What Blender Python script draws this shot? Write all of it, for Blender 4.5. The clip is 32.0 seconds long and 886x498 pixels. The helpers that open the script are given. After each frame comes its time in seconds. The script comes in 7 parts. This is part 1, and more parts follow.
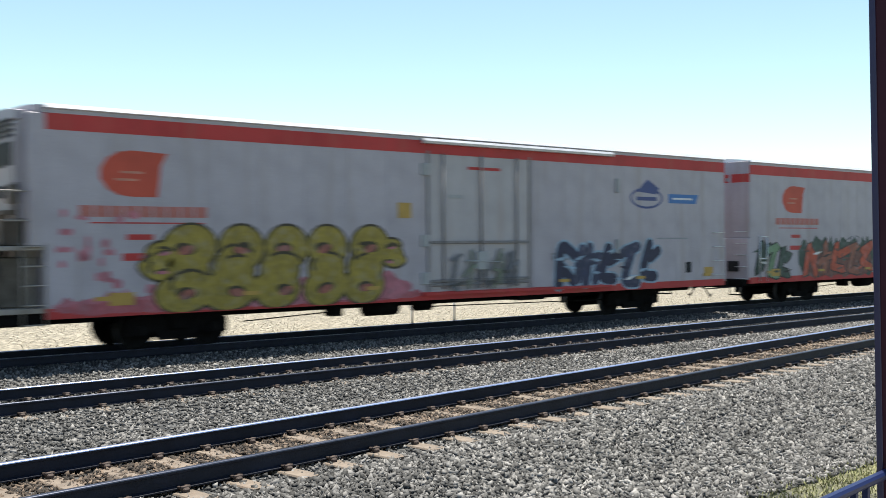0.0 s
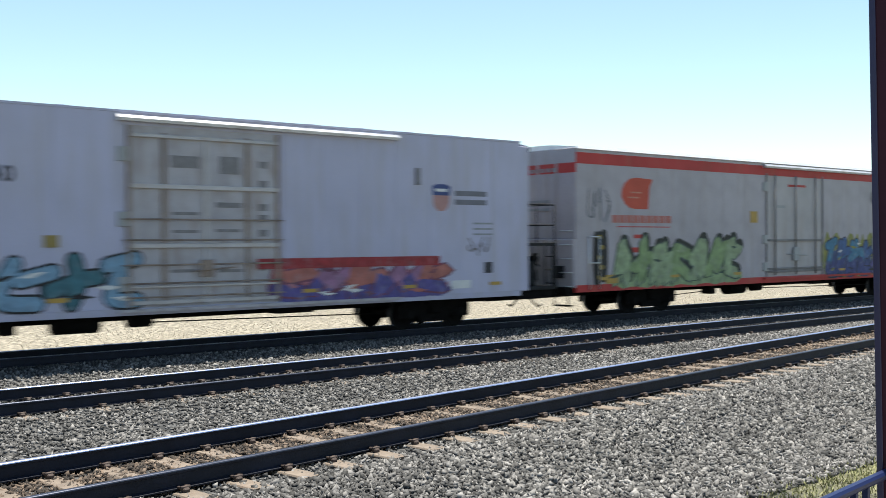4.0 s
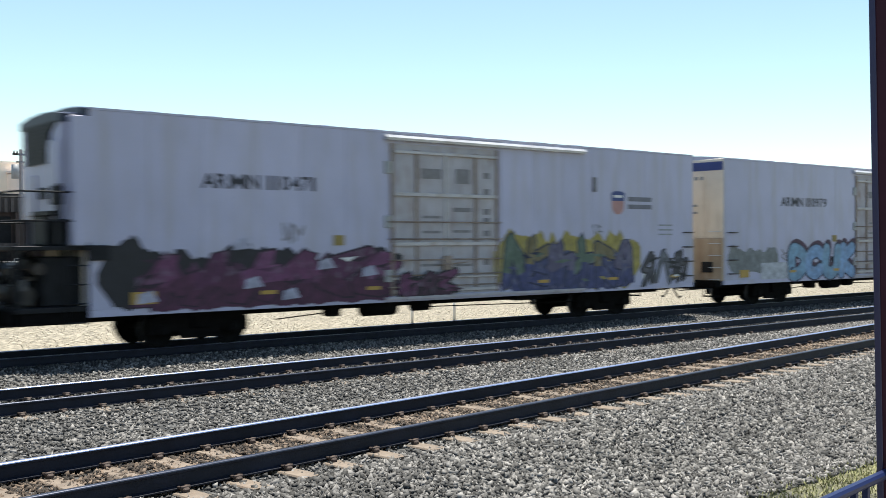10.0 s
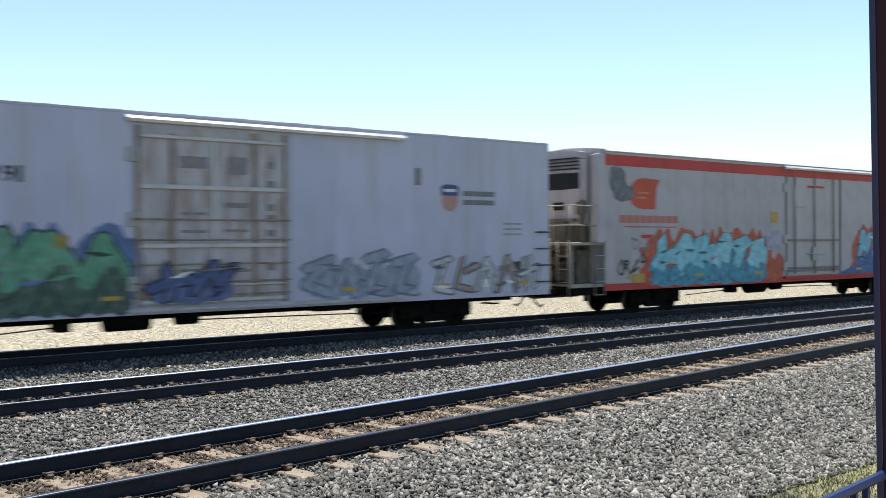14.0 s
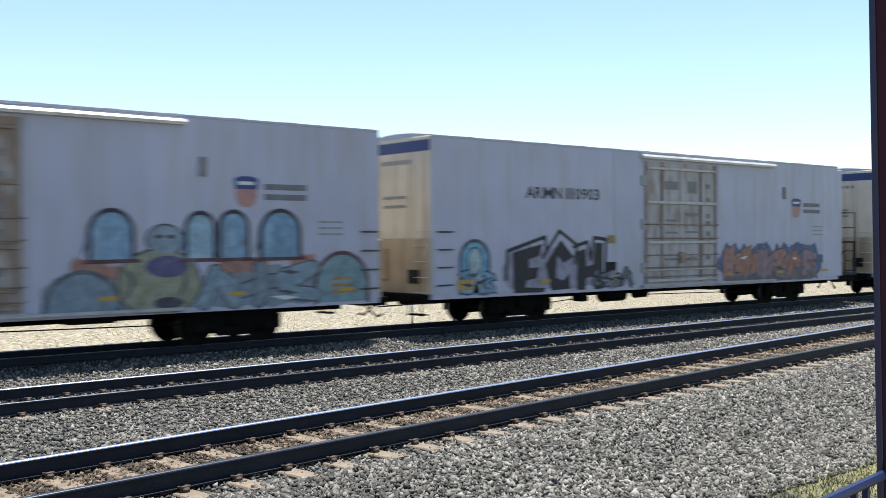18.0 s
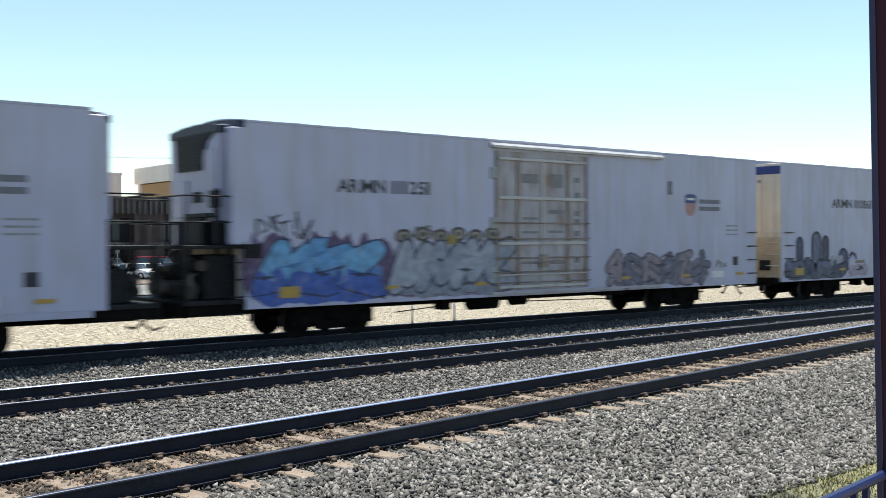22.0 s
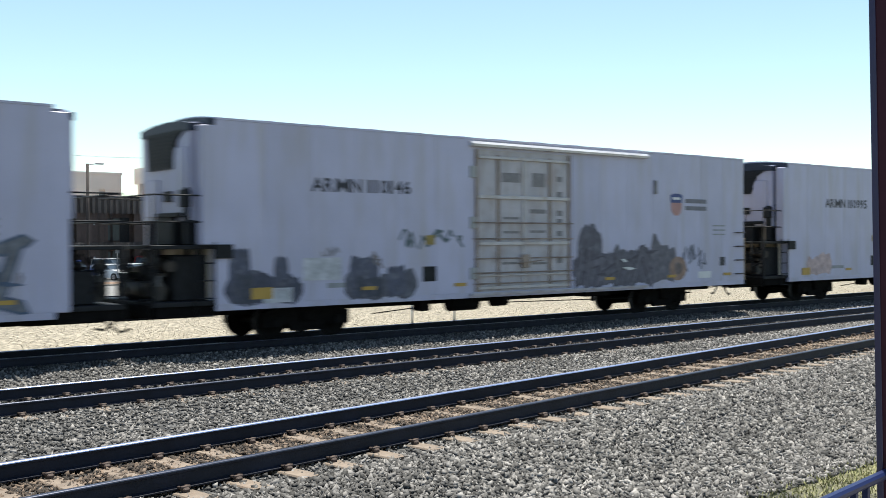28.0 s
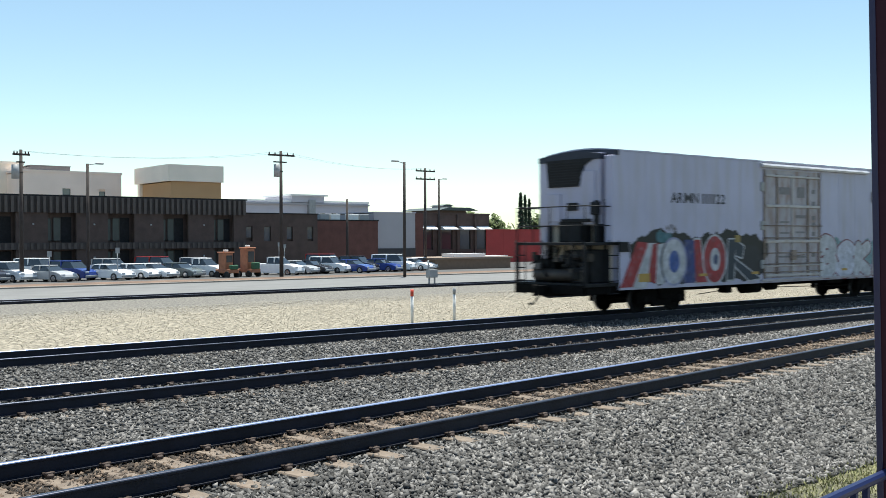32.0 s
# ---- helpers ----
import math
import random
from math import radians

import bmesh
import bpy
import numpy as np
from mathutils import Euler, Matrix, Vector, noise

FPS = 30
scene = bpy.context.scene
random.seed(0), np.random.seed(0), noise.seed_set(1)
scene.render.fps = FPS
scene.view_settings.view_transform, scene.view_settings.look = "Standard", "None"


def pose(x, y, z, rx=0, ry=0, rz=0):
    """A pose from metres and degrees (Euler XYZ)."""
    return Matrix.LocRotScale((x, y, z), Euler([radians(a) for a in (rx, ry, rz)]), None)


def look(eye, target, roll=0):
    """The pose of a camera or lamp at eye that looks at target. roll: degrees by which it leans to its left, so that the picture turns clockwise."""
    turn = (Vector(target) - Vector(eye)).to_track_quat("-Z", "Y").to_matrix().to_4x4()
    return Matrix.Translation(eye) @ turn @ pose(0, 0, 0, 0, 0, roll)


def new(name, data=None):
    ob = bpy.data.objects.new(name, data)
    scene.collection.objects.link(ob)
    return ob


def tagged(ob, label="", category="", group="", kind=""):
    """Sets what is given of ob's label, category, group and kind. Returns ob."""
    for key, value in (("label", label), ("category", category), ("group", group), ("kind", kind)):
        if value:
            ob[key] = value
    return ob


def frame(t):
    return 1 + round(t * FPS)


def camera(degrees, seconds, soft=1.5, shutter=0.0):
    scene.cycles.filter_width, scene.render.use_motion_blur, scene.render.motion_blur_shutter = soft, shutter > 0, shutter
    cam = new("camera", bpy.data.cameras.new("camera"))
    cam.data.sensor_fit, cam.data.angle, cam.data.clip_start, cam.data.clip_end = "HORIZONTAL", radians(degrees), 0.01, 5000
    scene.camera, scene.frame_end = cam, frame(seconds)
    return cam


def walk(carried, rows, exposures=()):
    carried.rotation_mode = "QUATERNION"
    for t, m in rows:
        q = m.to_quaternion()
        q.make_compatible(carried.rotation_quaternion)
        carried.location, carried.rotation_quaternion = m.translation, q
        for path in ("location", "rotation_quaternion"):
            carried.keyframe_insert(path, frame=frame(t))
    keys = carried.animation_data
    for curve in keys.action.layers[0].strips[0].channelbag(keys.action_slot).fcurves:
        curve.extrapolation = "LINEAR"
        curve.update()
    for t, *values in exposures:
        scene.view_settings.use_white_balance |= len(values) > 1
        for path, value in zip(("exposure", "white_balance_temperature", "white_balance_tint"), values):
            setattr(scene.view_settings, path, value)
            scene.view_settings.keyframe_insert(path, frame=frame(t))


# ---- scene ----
cam = camera(46.93, 32.0, soft=0.65, shutter=0.38)
EYE = Vector((0.0, 0.0, 2.1755))
YAW, PITCH, ROLL = 0.6836, -0.0082, -0.26
AIM = EYE + Vector((math.sin(YAW) * math.cos(PITCH), math.cos(YAW) * math.cos(PITCH), math.sin(PITCH))) * 10
STAND = look(EYE, AIM, ROLL)
walk(cam, [(0.0, STAND), (32.0, STAND)], exposures=[(0.0, 1.02, 6500, 6), (30.9, 1.02, 6500, 6), (32.0, 0.80, 6300, 4)])

# ---- world and sun ----
SUN_EL, SUN_AZ = radians(75), radians(47)
world = bpy.data.worlds.new("sky")
scene.world = world
world.use_nodes = True
wn = world.node_tree.nodes
sky = wn.new("ShaderNodeTexSky")
sky.sky_type = 'NISHITA'
sky.sun_disc = False
sky.sun_elevation, sky.sun_rotation = SUN_EL, SUN_AZ
sky.air_density, sky.dust_density, sky.ozone_density = 0.9, 0.25, 0.0
tone = wn.new("ShaderNodeMix")
tone.data_type, tone.blend_type = 'RGBA', 'MULTIPLY'
tone.inputs[0].default_value, tone.inputs[7].default_value = 1.0, (1.03, 1.045, 0.965, 1)
world.node_tree.links.new(sky.outputs[0], tone.inputs[6])
world.node_tree.links.new(tone.outputs[2], wn["Background"].inputs[0])
wn["Background"].inputs[1].default_value = 0.0955
sun = new("sun", bpy.data.lights.new("sun", 'SUN'))
sun.data.energy, sun.data.angle, sun.data.color = 5.0, radians(0.53), (1.0, 0.95, 0.87)
sd = Vector((math.sin(SUN_AZ) * math.cos(SUN_EL), math.cos(SUN_AZ) * math.cos(SUN_EL), math.sin(SUN_EL)))
sun.matrix_world = look(sd * 60, (0, 0, 0))


# ---- materials ----
MATS = {}


def mat(name, base, rough=0.6, metal=0.0, var=0.12, scale=3.0, bump=0.0, grain=40.0, streak=None, streak_amt=0.5,
        island=0.0, spec=0.5, streak_from=0.52, alpha_glass=False, streak_scale=(1.5, 1.5, 0.12)):
    """Painted or bare surface: two scales of tone, optional vertical streaks of a second colour, fine bump."""
    if name in MATS:
        return MATS[name]
    m = bpy.data.materials.new(name)
    m.use_nodes = True
    n, l = m.node_tree.nodes, m.node_tree.links
    p = n["Principled BSDF"]
    p.inputs["Roughness"].default_value = rough
    p.inputs["Metallic"].default_value = metal
    p.inputs["Specular IOR Level"].default_value = spec
    tc = n.new("ShaderNodeTexCoord")

    def noise_node(sc, detail=4.0, vec=None):
        t = n.new("ShaderNodeTexNoise")
        t.inputs["Scale"].default_value = sc
        t.inputs["Detail"].default_value = detail
        l.new(vec or tc.outputs["Object"], t.inputs["Vector"])
        return t.outputs["Fac"]

    def remap(src, lo, hi, a, b):
        r = n.new("ShaderNodeMapRange")
        r.inputs[1].default_value, r.inputs[2].default_value = lo, hi
        r.inputs[3].default_value, r.inputs[4].default_value = a, b
        l.new(src, r.inputs[0])
        return r.outputs[0]

    def blend(fac, a, b, kind='MIX'):
        x = n.new("ShaderNodeMix")
        x.data_type, x.blend_type = 'RGBA', kind
        for sock, val in ((x.inputs[0], fac), (x.inputs[6], a), (x.inputs[7], b)):
            if isinstance(val, (tuple, list)):
                sock.default_value = (*val[:3], 1)
            elif isinstance(val, float):
                sock.default_value = val
            else:
                l.new(val, sock)
        return x.outputs[2]

    lo = tuple(c * (1 - var) for c in base)
    hi = tuple(min(1, c * (1 + var)) for c in base)
    col = blend(remap(noise_node(scale), 0.3, 0.7, 0, 1), lo, hi)
    fine = noise_node(grain, 6.0)
    g = n.new("ShaderNodeMapRange")
    g.inputs[1].default_value, g.inputs[2].default_value = 0.25, 0.75
    g.inputs[3].default_value, g.inputs[4].default_value = 1 - var * 0.6, 1 + var * 0.6
    l.new(fine, g.inputs[0])
    cx = n.new("ShaderNodeCombineXYZ")
    for i in range(3):
        l.new(g.outputs[0], cx.inputs[i])
    col = blend(1.0, col, cx.outputs[0], 'MULTIPLY')
    if streak:
        mp = n.new("ShaderNodeMapping")
        mp.inputs["Scale"].default_value = streak_scale
        oi = n.new("ShaderNodeObjectInfo")
        add = n.new("ShaderNodeVectorMath")
        sc2 = n.new("ShaderNodeVectorMath")
        sc2.operation = 'SCALE'
        sc2.inputs["Scale"].default_value = 37.0
        cr = n.new("ShaderNodeCombineXYZ")
        l.new(oi.outputs["Random"], cr.inputs[0])
        l.new(cr.outputs[0], sc2.inputs[0])
        l.new(tc.outputs["Object"], add.inputs[0])
        l.new(sc2.outputs[0], add.inputs[1])
        l.new(add.outputs[0], mp.inputs[0])
        s = noise_node(2.2, 5.0, mp.outputs[0])
        col = blend(remap(s, streak_from, streak_from + 0.26, 0, streak_amt), col, streak)
        c0 = n.new("ShaderNodeCombineXYZ")
        kk = remap(oi.outputs["Random"], 0, 1, 0.955, 1.045)
        for i in range(3):
            l.new(kk, c0.inputs[i])
        col = blend(1.0, col, c0.outputs[0], 'MULTIPLY')
    if island:
        ge = n.new("ShaderNodeNewGeometry")
        ro = ge.outputs["Random Per Island"]
        if island < 0:
            # many dark pieces, few bright ones
            pw = n.new("ShaderNodeMath")
            pw.operation = 'POWER'
            pw.inputs[1].default_value = -island
            l.new(ro, pw.inputs[0])
            k = remap(pw.outputs[0], 0, 1, 0.28, 2.45)
        else:
            k = remap(ro, 0, 1, 1 - island, 1 + island)
        c3 = n.new("ShaderNodeCombineXYZ")
        for i in range(3):
            l.new(k, c3.inputs[i])
        col = blend(1.0, col, c3.outputs[0], 'MULTIPLY')
    l.new(col, p.inputs["Base Color"])
    if bump:
        b = n.new("ShaderNodeBump")
        b.inputs["Strength"].default_value = bump
        b.inputs["Distance"].default_value = 0.02
        l.new(fine, b.inputs["Height"])
        l.new(b.outputs[0], p.inputs["Normal"])
    MATS[name] = m
    return m


def glass(name, tint=(0.03, 0.04, 0.05)):
    return mat(name, tint, rough=0.08, var=0.05, spec=0.8)


# white paint with the sky-blue shade of the cars' sides in its base
WHITE = mat("shade-blue white enamel panel", (0.41, 0.407, 0.545), 0.45, var=0.06, scale=0.8, grain=25, streak=(0.34, 0.31, 0.31), streak_amt=0.5, streak_from=0.47, streak_scale=(1.1, 1.1, 0.16))
GREYW = mat("weathered off-white panel", (0.365, 0.335, 0.372), 0.5, var=0.13, scale=0.9, grain=25, streak=(0.30, 0.26, 0.24), streak_amt=0.75)
# same white, stained; warm light bounced between cars is put into the cream
CREAM = mat("stained bounce-lit white end", (0.65, 0.58, 0.50), 0.6, var=0.12, scale=1.2, streak=(0.36, 0.22, 0.12), streak_amt=0.6)
BROWNEND = mat("rust-stained lower end", (0.43, 0.34, 0.25), 0.7, var=0.16, scale=1.5, streak=(0.25, 0.14, 0.08), streak_amt=0.7)
DOOR = mat("grimy galvanised door", (0.405, 0.385, 0.42), 0.55, var=0.14, scale=1.6, streak=(0.24, 0.165, 0.115), streak_amt=0.65, streak_scale=(1.6, 1.6, 0.6), streak_from=0.5)
DOORBAR = mat("galvanised bar", (0.45, 0.43, 0.445), 0.45, 0.1, var=0.12, streak=(0.28, 0.18, 0.11), streak_amt=0.6)
DOORR = mat("rust-brown plug door", (0.25, 0.18, 0.15), 0.65, var=0.22, scale=1.4, streak=(0.40, 0.375, 0.40), streak_amt=0.9, streak_scale=(1.4, 1.4, 0.6), streak_from=0.43)
BROWNBAR = mat("rust-brown bar", (0.24, 0.175, 0.145), 0.65, var=0.25, scale=2, streak=(0.40, 0.37, 0.37), streak_amt=0.7)
DOORM = mat("rust-stained plug door", (0.39, 0.365, 0.40), 0.6, var=0.16, scale=1.4, streak=(0.22, 0.13, 0.085), streak_amt=0.9, streak_scale=(1.5, 1.5, 0.5), streak_from=0.47)
# rust, darkened to draw the shadow lines around door posts and edges
RUSTSHADE = mat("rusted shade-dark door edge", (0.26, 0.205, 0.17), 0.7, var=0.25, scale=3, streak=(0.10, 0.06, 0.045), streak_amt=0.7, streak_from=0.46)
CBAR = mat("dull grey door bar", (0.20, 0.19, 0.195), 0.6, 0.1, var=0.2, streak=(0.10, 0.07, 0.06), streak_amt=0.5)
HOOD = mat("weathered metal door track", (0.56, 0.56, 0.59), 0.38, 0.3, var=0.2, scale=1.2, streak=(0.30, 0.26, 0.23), streak_amt=0.7, streak_scale=(1.2, 1.2, 1.2))
NOTICE = mat("faded notice", (0.19, 0.18, 0.19), 0.6, var=0.2, scale=6)
DOORW = mat("off-white plug door", (0.39, 0.365, 0.38), 0.5, var=0.1, scale=1.4, streak=(0.33, 0.26, 0.22), streak_amt=0.55)
ROOFM = mat("bare aluminium roof", (0.80, 0.80, 0.84), 0.4, 0.1, var=0.08)
DUSTY = mat("dust-covered beige steel", (0.30, 0.27, 0.24), 0.7, var=0.2, scale=2, streak=(0.16, 0.12, 0.09), streak_amt=0.6)
ALU = mat("dull aluminium", (0.66, 0.67, 0.68), 0.35, 0.7, var=0.1, streak=(0.35, 0.3, 0.26), streak_amt=0.3)
BLACK = mat("black painted steel", (0.013, 0.014, 0.017), 0.6, var=0.3, scale=4, spec=0.2)
# running gear: the shade under the cars is put into these near-black colours
UNDER = mat("grimy shade-black underframe", (0.007, 0.0065, 0.0065), 0.9, var=0.4, scale=5, bump=0.2, spec=0.08)
WHEELM = mat("shade-black wheel steel", (0.008, 0.0075, 0.0075), 0.85, 0.0, var=0.25, scale=6, spec=0.1)
ORANGE = mat("faded orange-red paint", (0.42, 0.042, 0.042), 0.55, spec=0.3, var=0.14, scale=1.0, streak=(0.36, 0.12, 0.08), streak_amt=0.45)
EMBLEM = mat("faded orange emblem paint", (0.46, 0.078, 0.048), 0.55, var=0.12, scale=1.5, spec=0.3)
BLUE = mat("deep blue paint", (0.024, 0.045, 0.18), 0.45, var=0.1)
NAVYT = mat("dark lettering paint", (0.022, 0.022, 0.034), 0.55, var=0.15)
YELLOW = mat("yellow reflective tape", (0.40, 0.25, 0.05), 0.5, var=0.12)
PEACH = mat("pale red emblem paint", (0.38, 0.20, 0.19), 0.5, var=0.1)
GREYP = mat("grey buff paint", (0.25, 0.26, 0.28), 0.6, var=0.15)
LIGHTP = mat("pale sticker", (0.62, 0.62, 0.62), 0.5, var=0.08)
TEALD = mat("dark blue-grey cowling", (0.022, 0.028, 0.05), 0.5, var=0.15, spec=0.3)
# worn steel, its blue tint imitating the reflected sky
RAILTOP = mat("sky-tinted polished rail head", (0.43, 0.47, 0.64), 0.36, 1.0, var=0.08)
# near rails: the train's dark reflection put into the head colour; siding plainly dull
RAILDARK = mat("darkened rail head", (0.07, 0.075, 0.10), 0.36, 0.8, var=0.2)
# navy cast of the sky's reflection mixed into the dark web colour
RAILSIDE = mat("dark sky-tinted rail web", (0.010, 0.012, 0.022), 0.6, 0.0, var=0.3, scale=4, bump=0.2, spec=0.25)
CONC = mat("weathered concrete tie", (0.165, 0.128, 0.098), 0.85, var=0.25, scale=5, bump=0.25, streak=(0.15, 0.10, 0.07), streak_amt=0.7, streak_scale=(2, 2, 2))
CLIPM = mat("rusty clip steel", (0.07, 0.05, 0.042), 0.7, 0.4, var=0.3)
STONE = mat("crushed grey ballast", (0.099, 0.093, 0.088), 0.8, var=0.2, scale=0.45, grain=30, island=-2.0)
GRAVELST = mat("pale sandy gravel", (0.29, 0.255, 0.195), 0.85, var=0.15, scale=2, grain=30, island=0.25)
CRIBST = mat("brown-stained crib ballast", (0.084, 0.060, 0.043), 0.9, var=0.25, scale=2, grain=30, island=-2.3)
ASPH = mat("sun-bleached asphalt", (0.155, 0.152, 0.148), 0.9, var=0.12, scale=0.5, grain=15, bump=0.1)
KERB = mat("pale kerb concrete", (0.28, 0.255, 0.22), 0.85, var=0.12, scale=1)
BRICKD = mat("dark brown brick", (0.075, 0.052, 0.046), 0.85, var=0.18, scale=1.2, grain=8)
BRICKR = mat("red-brown brick", (0.115, 0.05, 0.042), 0.85, var=0.18, scale=1.0, grain=8)
SLATM = mat("weathered timber slat", (0.088, 0.073, 0.067), 0.8, var=0.25, scale=0.6)
PINKS = mat("pink stucco", (0.95, 0.78, 0.68), 0.9, var=0.05, scale=0.3)
TANS = mat("tan stucco", (0.93, 0.82, 0.70), 0.9, var=0.05, scale=0.3)
OCHRE = mat("ochre stucco", (0.50, 0.31, 0.16), 0.9, var=0.06, scale=0.3)
OFFW = mat("pale grey stucco", (0.50, 0.49, 0.56), 0.9, var=0.05, scale=0.3)
GREYW2 = mat("grey painted wall", (0.38, 0.37, 0.40), 0.9, var=0.05, scale=0.3)
REDP = mat("bright red painted wall", (0.36, 0.03, 0.028), 0.6, var=0.1, scale=0.5)
AWN = mat("white awning", (0.75, 0.75, 0.75), 0.7, var=0.05)
GLASSD = glass("dark window glass")
GLASSB = glass("bright window glass", (0.10, 0.12, 0.14))
POLEM = mat("creosoted pole timber", (0.045, 0.035, 0.032), 0.85, var=0.25)
GREYMET = mat("grey equipment paint", (0.30, 0.31, 0.32), 0.5, var=0.1)
WHITEP = mat("white marker plastic", (0.72, 0.72, 0.70), 0.5, var=0.06)
REDM = mat("red marker cap", (0.55, 0.06, 0.03), 0.5, var=0.1)
ORANGEM = mat("faded orange machine paint", (0.36, 0.14, 0.07), 0.6, var=0.2)
GREENM = mat("green machine paint", (0.03, 0.11, 0.05), 0.6, var=0.15)
LEAF = mat("dark conifer leaves", (0.035, 0.06, 0.03), 0.8, var=0.35, scale=1.0, island=0.4)
LEAF2 = mat("olive tree leaves", (0.10, 0.13, 0.04), 0.8, var=0.3, scale=1.0, island=0.4)
GRASS = mat("dry green grass", (0.21, 0.205, 0.085), 0.8, var=0.25, scale=1.5, island=0.45)
POSTM = mat("dark purple-brown painted post", (0.03, 0.008, 0.018), 0.5, var=0.12, scale=6, spec=0.15)
FENCEM = mat("glossy blue-black fence paint", (0.008, 0.014, 0.06), 0.45, var=0.1, spec=0.2)
RUBBER = mat("tyre rubber", (0.02, 0.02, 0.02), 0.8, var=0.2)
CHROME = mat("bright trim", (0.6, 0.6, 0.62), 0.2, 0.9, var=0.05)
LAMPG = mat("headlamp lens", (0.55, 0.57, 0.6), 0.1, var=0.05)
BROWNP = mat("brown panel", (0.20, 0.13, 0.085), 0.7, var=0.1)


# ---- mesh building ----
class Shape:
    """Collects vertices and faces; finish() turns them into one mesh."""

    def __init__(self):
        self.v, self.f, self.m, self.sm = [], [], [], []

    def face(self, pts, mi=0, smooth=False):
        i = len(self.v)
        self.v += [tuple(p) for p in pts]
        self.f.append(tuple(range(i, i + len(pts))))
        self.m.append(mi)
        self.sm.append(smooth)

    def box(self, x0, x1, y0, y1, z0, z1, mi=0, bev=0.0):
        if bev <= 0:
            i = len(self.v)
            self.v += [(x, y, z) for z in (z0, z1) for y in (y0, y1) for x in (x0, x1)]
            for q in ((0, 2, 3, 1), (4, 5, 7, 6), (0, 1, 5, 4), (2, 6, 7, 3), (0, 4, 6, 2), (1, 3, 7, 5)):
                self.f.append(tuple(i + k for k in q))
                self.m.append(mi)
                self.sm.append(False)
            return self
        b = bev
        i = len(self.v)
        idx = {}
        for sx in (0, 1):
            for sy in (0, 1):
                for sz in (0, 1):
                    X, Y, Z = (x0, x1)[sx], (y0, y1)[sy], (z0, z1)[sz]
                    dx, dy, dz = (b, -b)[sx], (b, -b)[sy], (b, -b)[sz]
                    for ax in range(3):
                        idx[sx, sy, sz, ax] = len(self.v)
                        self.v.append((X + (dx if ax != 0 else 0), Y + (dy if ax != 1 else 0), Z + (dz if ax != 2 else 0)))

        def add(q):
            self.f.append(tuple(q))
            self.m.append(mi)
            self.sm.append(False)
        for s in (0, 1):
            o = 1 if s else -1
            for ax, (a, c) in enumerate(((1, 2), (2, 0), (0, 1))):
                q = []
                for u, w in ((0, 0), (1, 0), (1, 1), (0, 1)):
                    k = [0, 0, 0]
                    k[ax], k[a], k[c] = s, u, w
                    q.append(idx[(*k, ax)])
                add(q if o > 0 else q[::-1])
        for ax, (a, c) in enumerate(((1, 2), (2, 0), (0, 1))):
            for u in (0, 1):
                for w in (0, 1):
                    q = []
                    for s in (0, 1):
                        k = [0, 0, 0]
                        k[ax], k[a], k[c] = s, u, w
                        pair = [idx[(*k, a)], idx[(*k, c)]]
                        q += pair if s == 0 else pair[::-1]
                    add(q if (u ^ w) else q[::-1])
        for sx in (0, 1):
            for sy in (0, 1):
                for sz in (0, 1):
                    q = [idx[sx, sy, sz, a] for a in range(3)]
                    add(q if (sx + sy + sz) % 2 else q[::-1])
        return self

    def tube(self, a, b, r, n=8, mi=0, r2=None, cap=True, smooth=True):
        a, b = Vector(a), Vector(b)
        d = (b - a).normalized()
        u = d.orthogonal().normalized()
        w = d.cross(u)
        r2 = r if r2 is None else r2
        i = len(self.v)
        for p, rr in ((a, r), (b, r2)):
            for k in range(n):
                t = 2 * math.pi * k / n
                self.v.append(tuple(p + u * math.cos(t) * rr + w * math.sin(t) * rr))
        for k in range(n):
            j = (k + 1) % n
            self.f.append((i + k, i + j, i + n + j, i + n + k))
            self.m.append(mi)
            self.sm.append(smooth)
        if cap:
            self.f += [tuple(i + k for k in reversed(range(n))), tuple(i + n + k for k in range(n))]
            self.m += [mi, mi]
            self.sm += [False, False]
        return self

    def prism(self, poly, axis, a, b, mi=0, smooth=False):
        """A closed polygon (two coordinates) pushed from a to b along an axis (0 x, 1 y, 2 z)."""
        def at(p, s):
            q = list(p)
            q.insert(axis, s)
            return tuple(q)
        i, n = len(self.v), len(poly)
        self.v += [at(p, a) for p in poly] + [at(p, b) for p in poly]
        area = sum(poly[k][0] * poly[(k + 1) % n][1] - poly[(k + 1) % n][0] * poly[k][1] for k in range(n))
        flip = (area > 0) ^ (axis == 1) ^ (b < a)
        for k in range(n):
            j = (k + 1) % n
            q = (i + k, i + j, i + n + j, i + n + k)
            self.f.append(q if flip else q[::-1])
            self.m.append(mi)
            self.sm.append(smooth)
        c1, c2 = tuple(range(i, i + n)), tuple(range(i + n, i + 2 * n))
        self.f += [c1[::-1], c2] if flip else [c1, c2[::-1]]
        self.m += [mi, mi]
        self.sm += [False, False]
        return self

    def finish(self, name, *mats):
        me = bpy.data.meshes.new(name)
        me.from_pydata(self.v, [], self.f)
        for m in mats:
            me.materials.append(m)
        me.polygons.foreach_set("material_index", self.m)
        me.polygons.foreach_set("use_smooth", self.sm)
        me.update()
        return me


STORE = {}


def keep(key, make):
    if key not in STORE:
        STORE[key] = make()
    return STORE[key]


def part(name, me, parent, at=(0, 0, 0), label="", turn=0.0):
    """Links a mesh as one object under a thing or a part."""
    o = new(name, me)
    o.parent = parent
    o.location = at
    if turn:
        o.rotation_euler = (0, 0, turn)
    if label:
        o["label"] = label
    return o


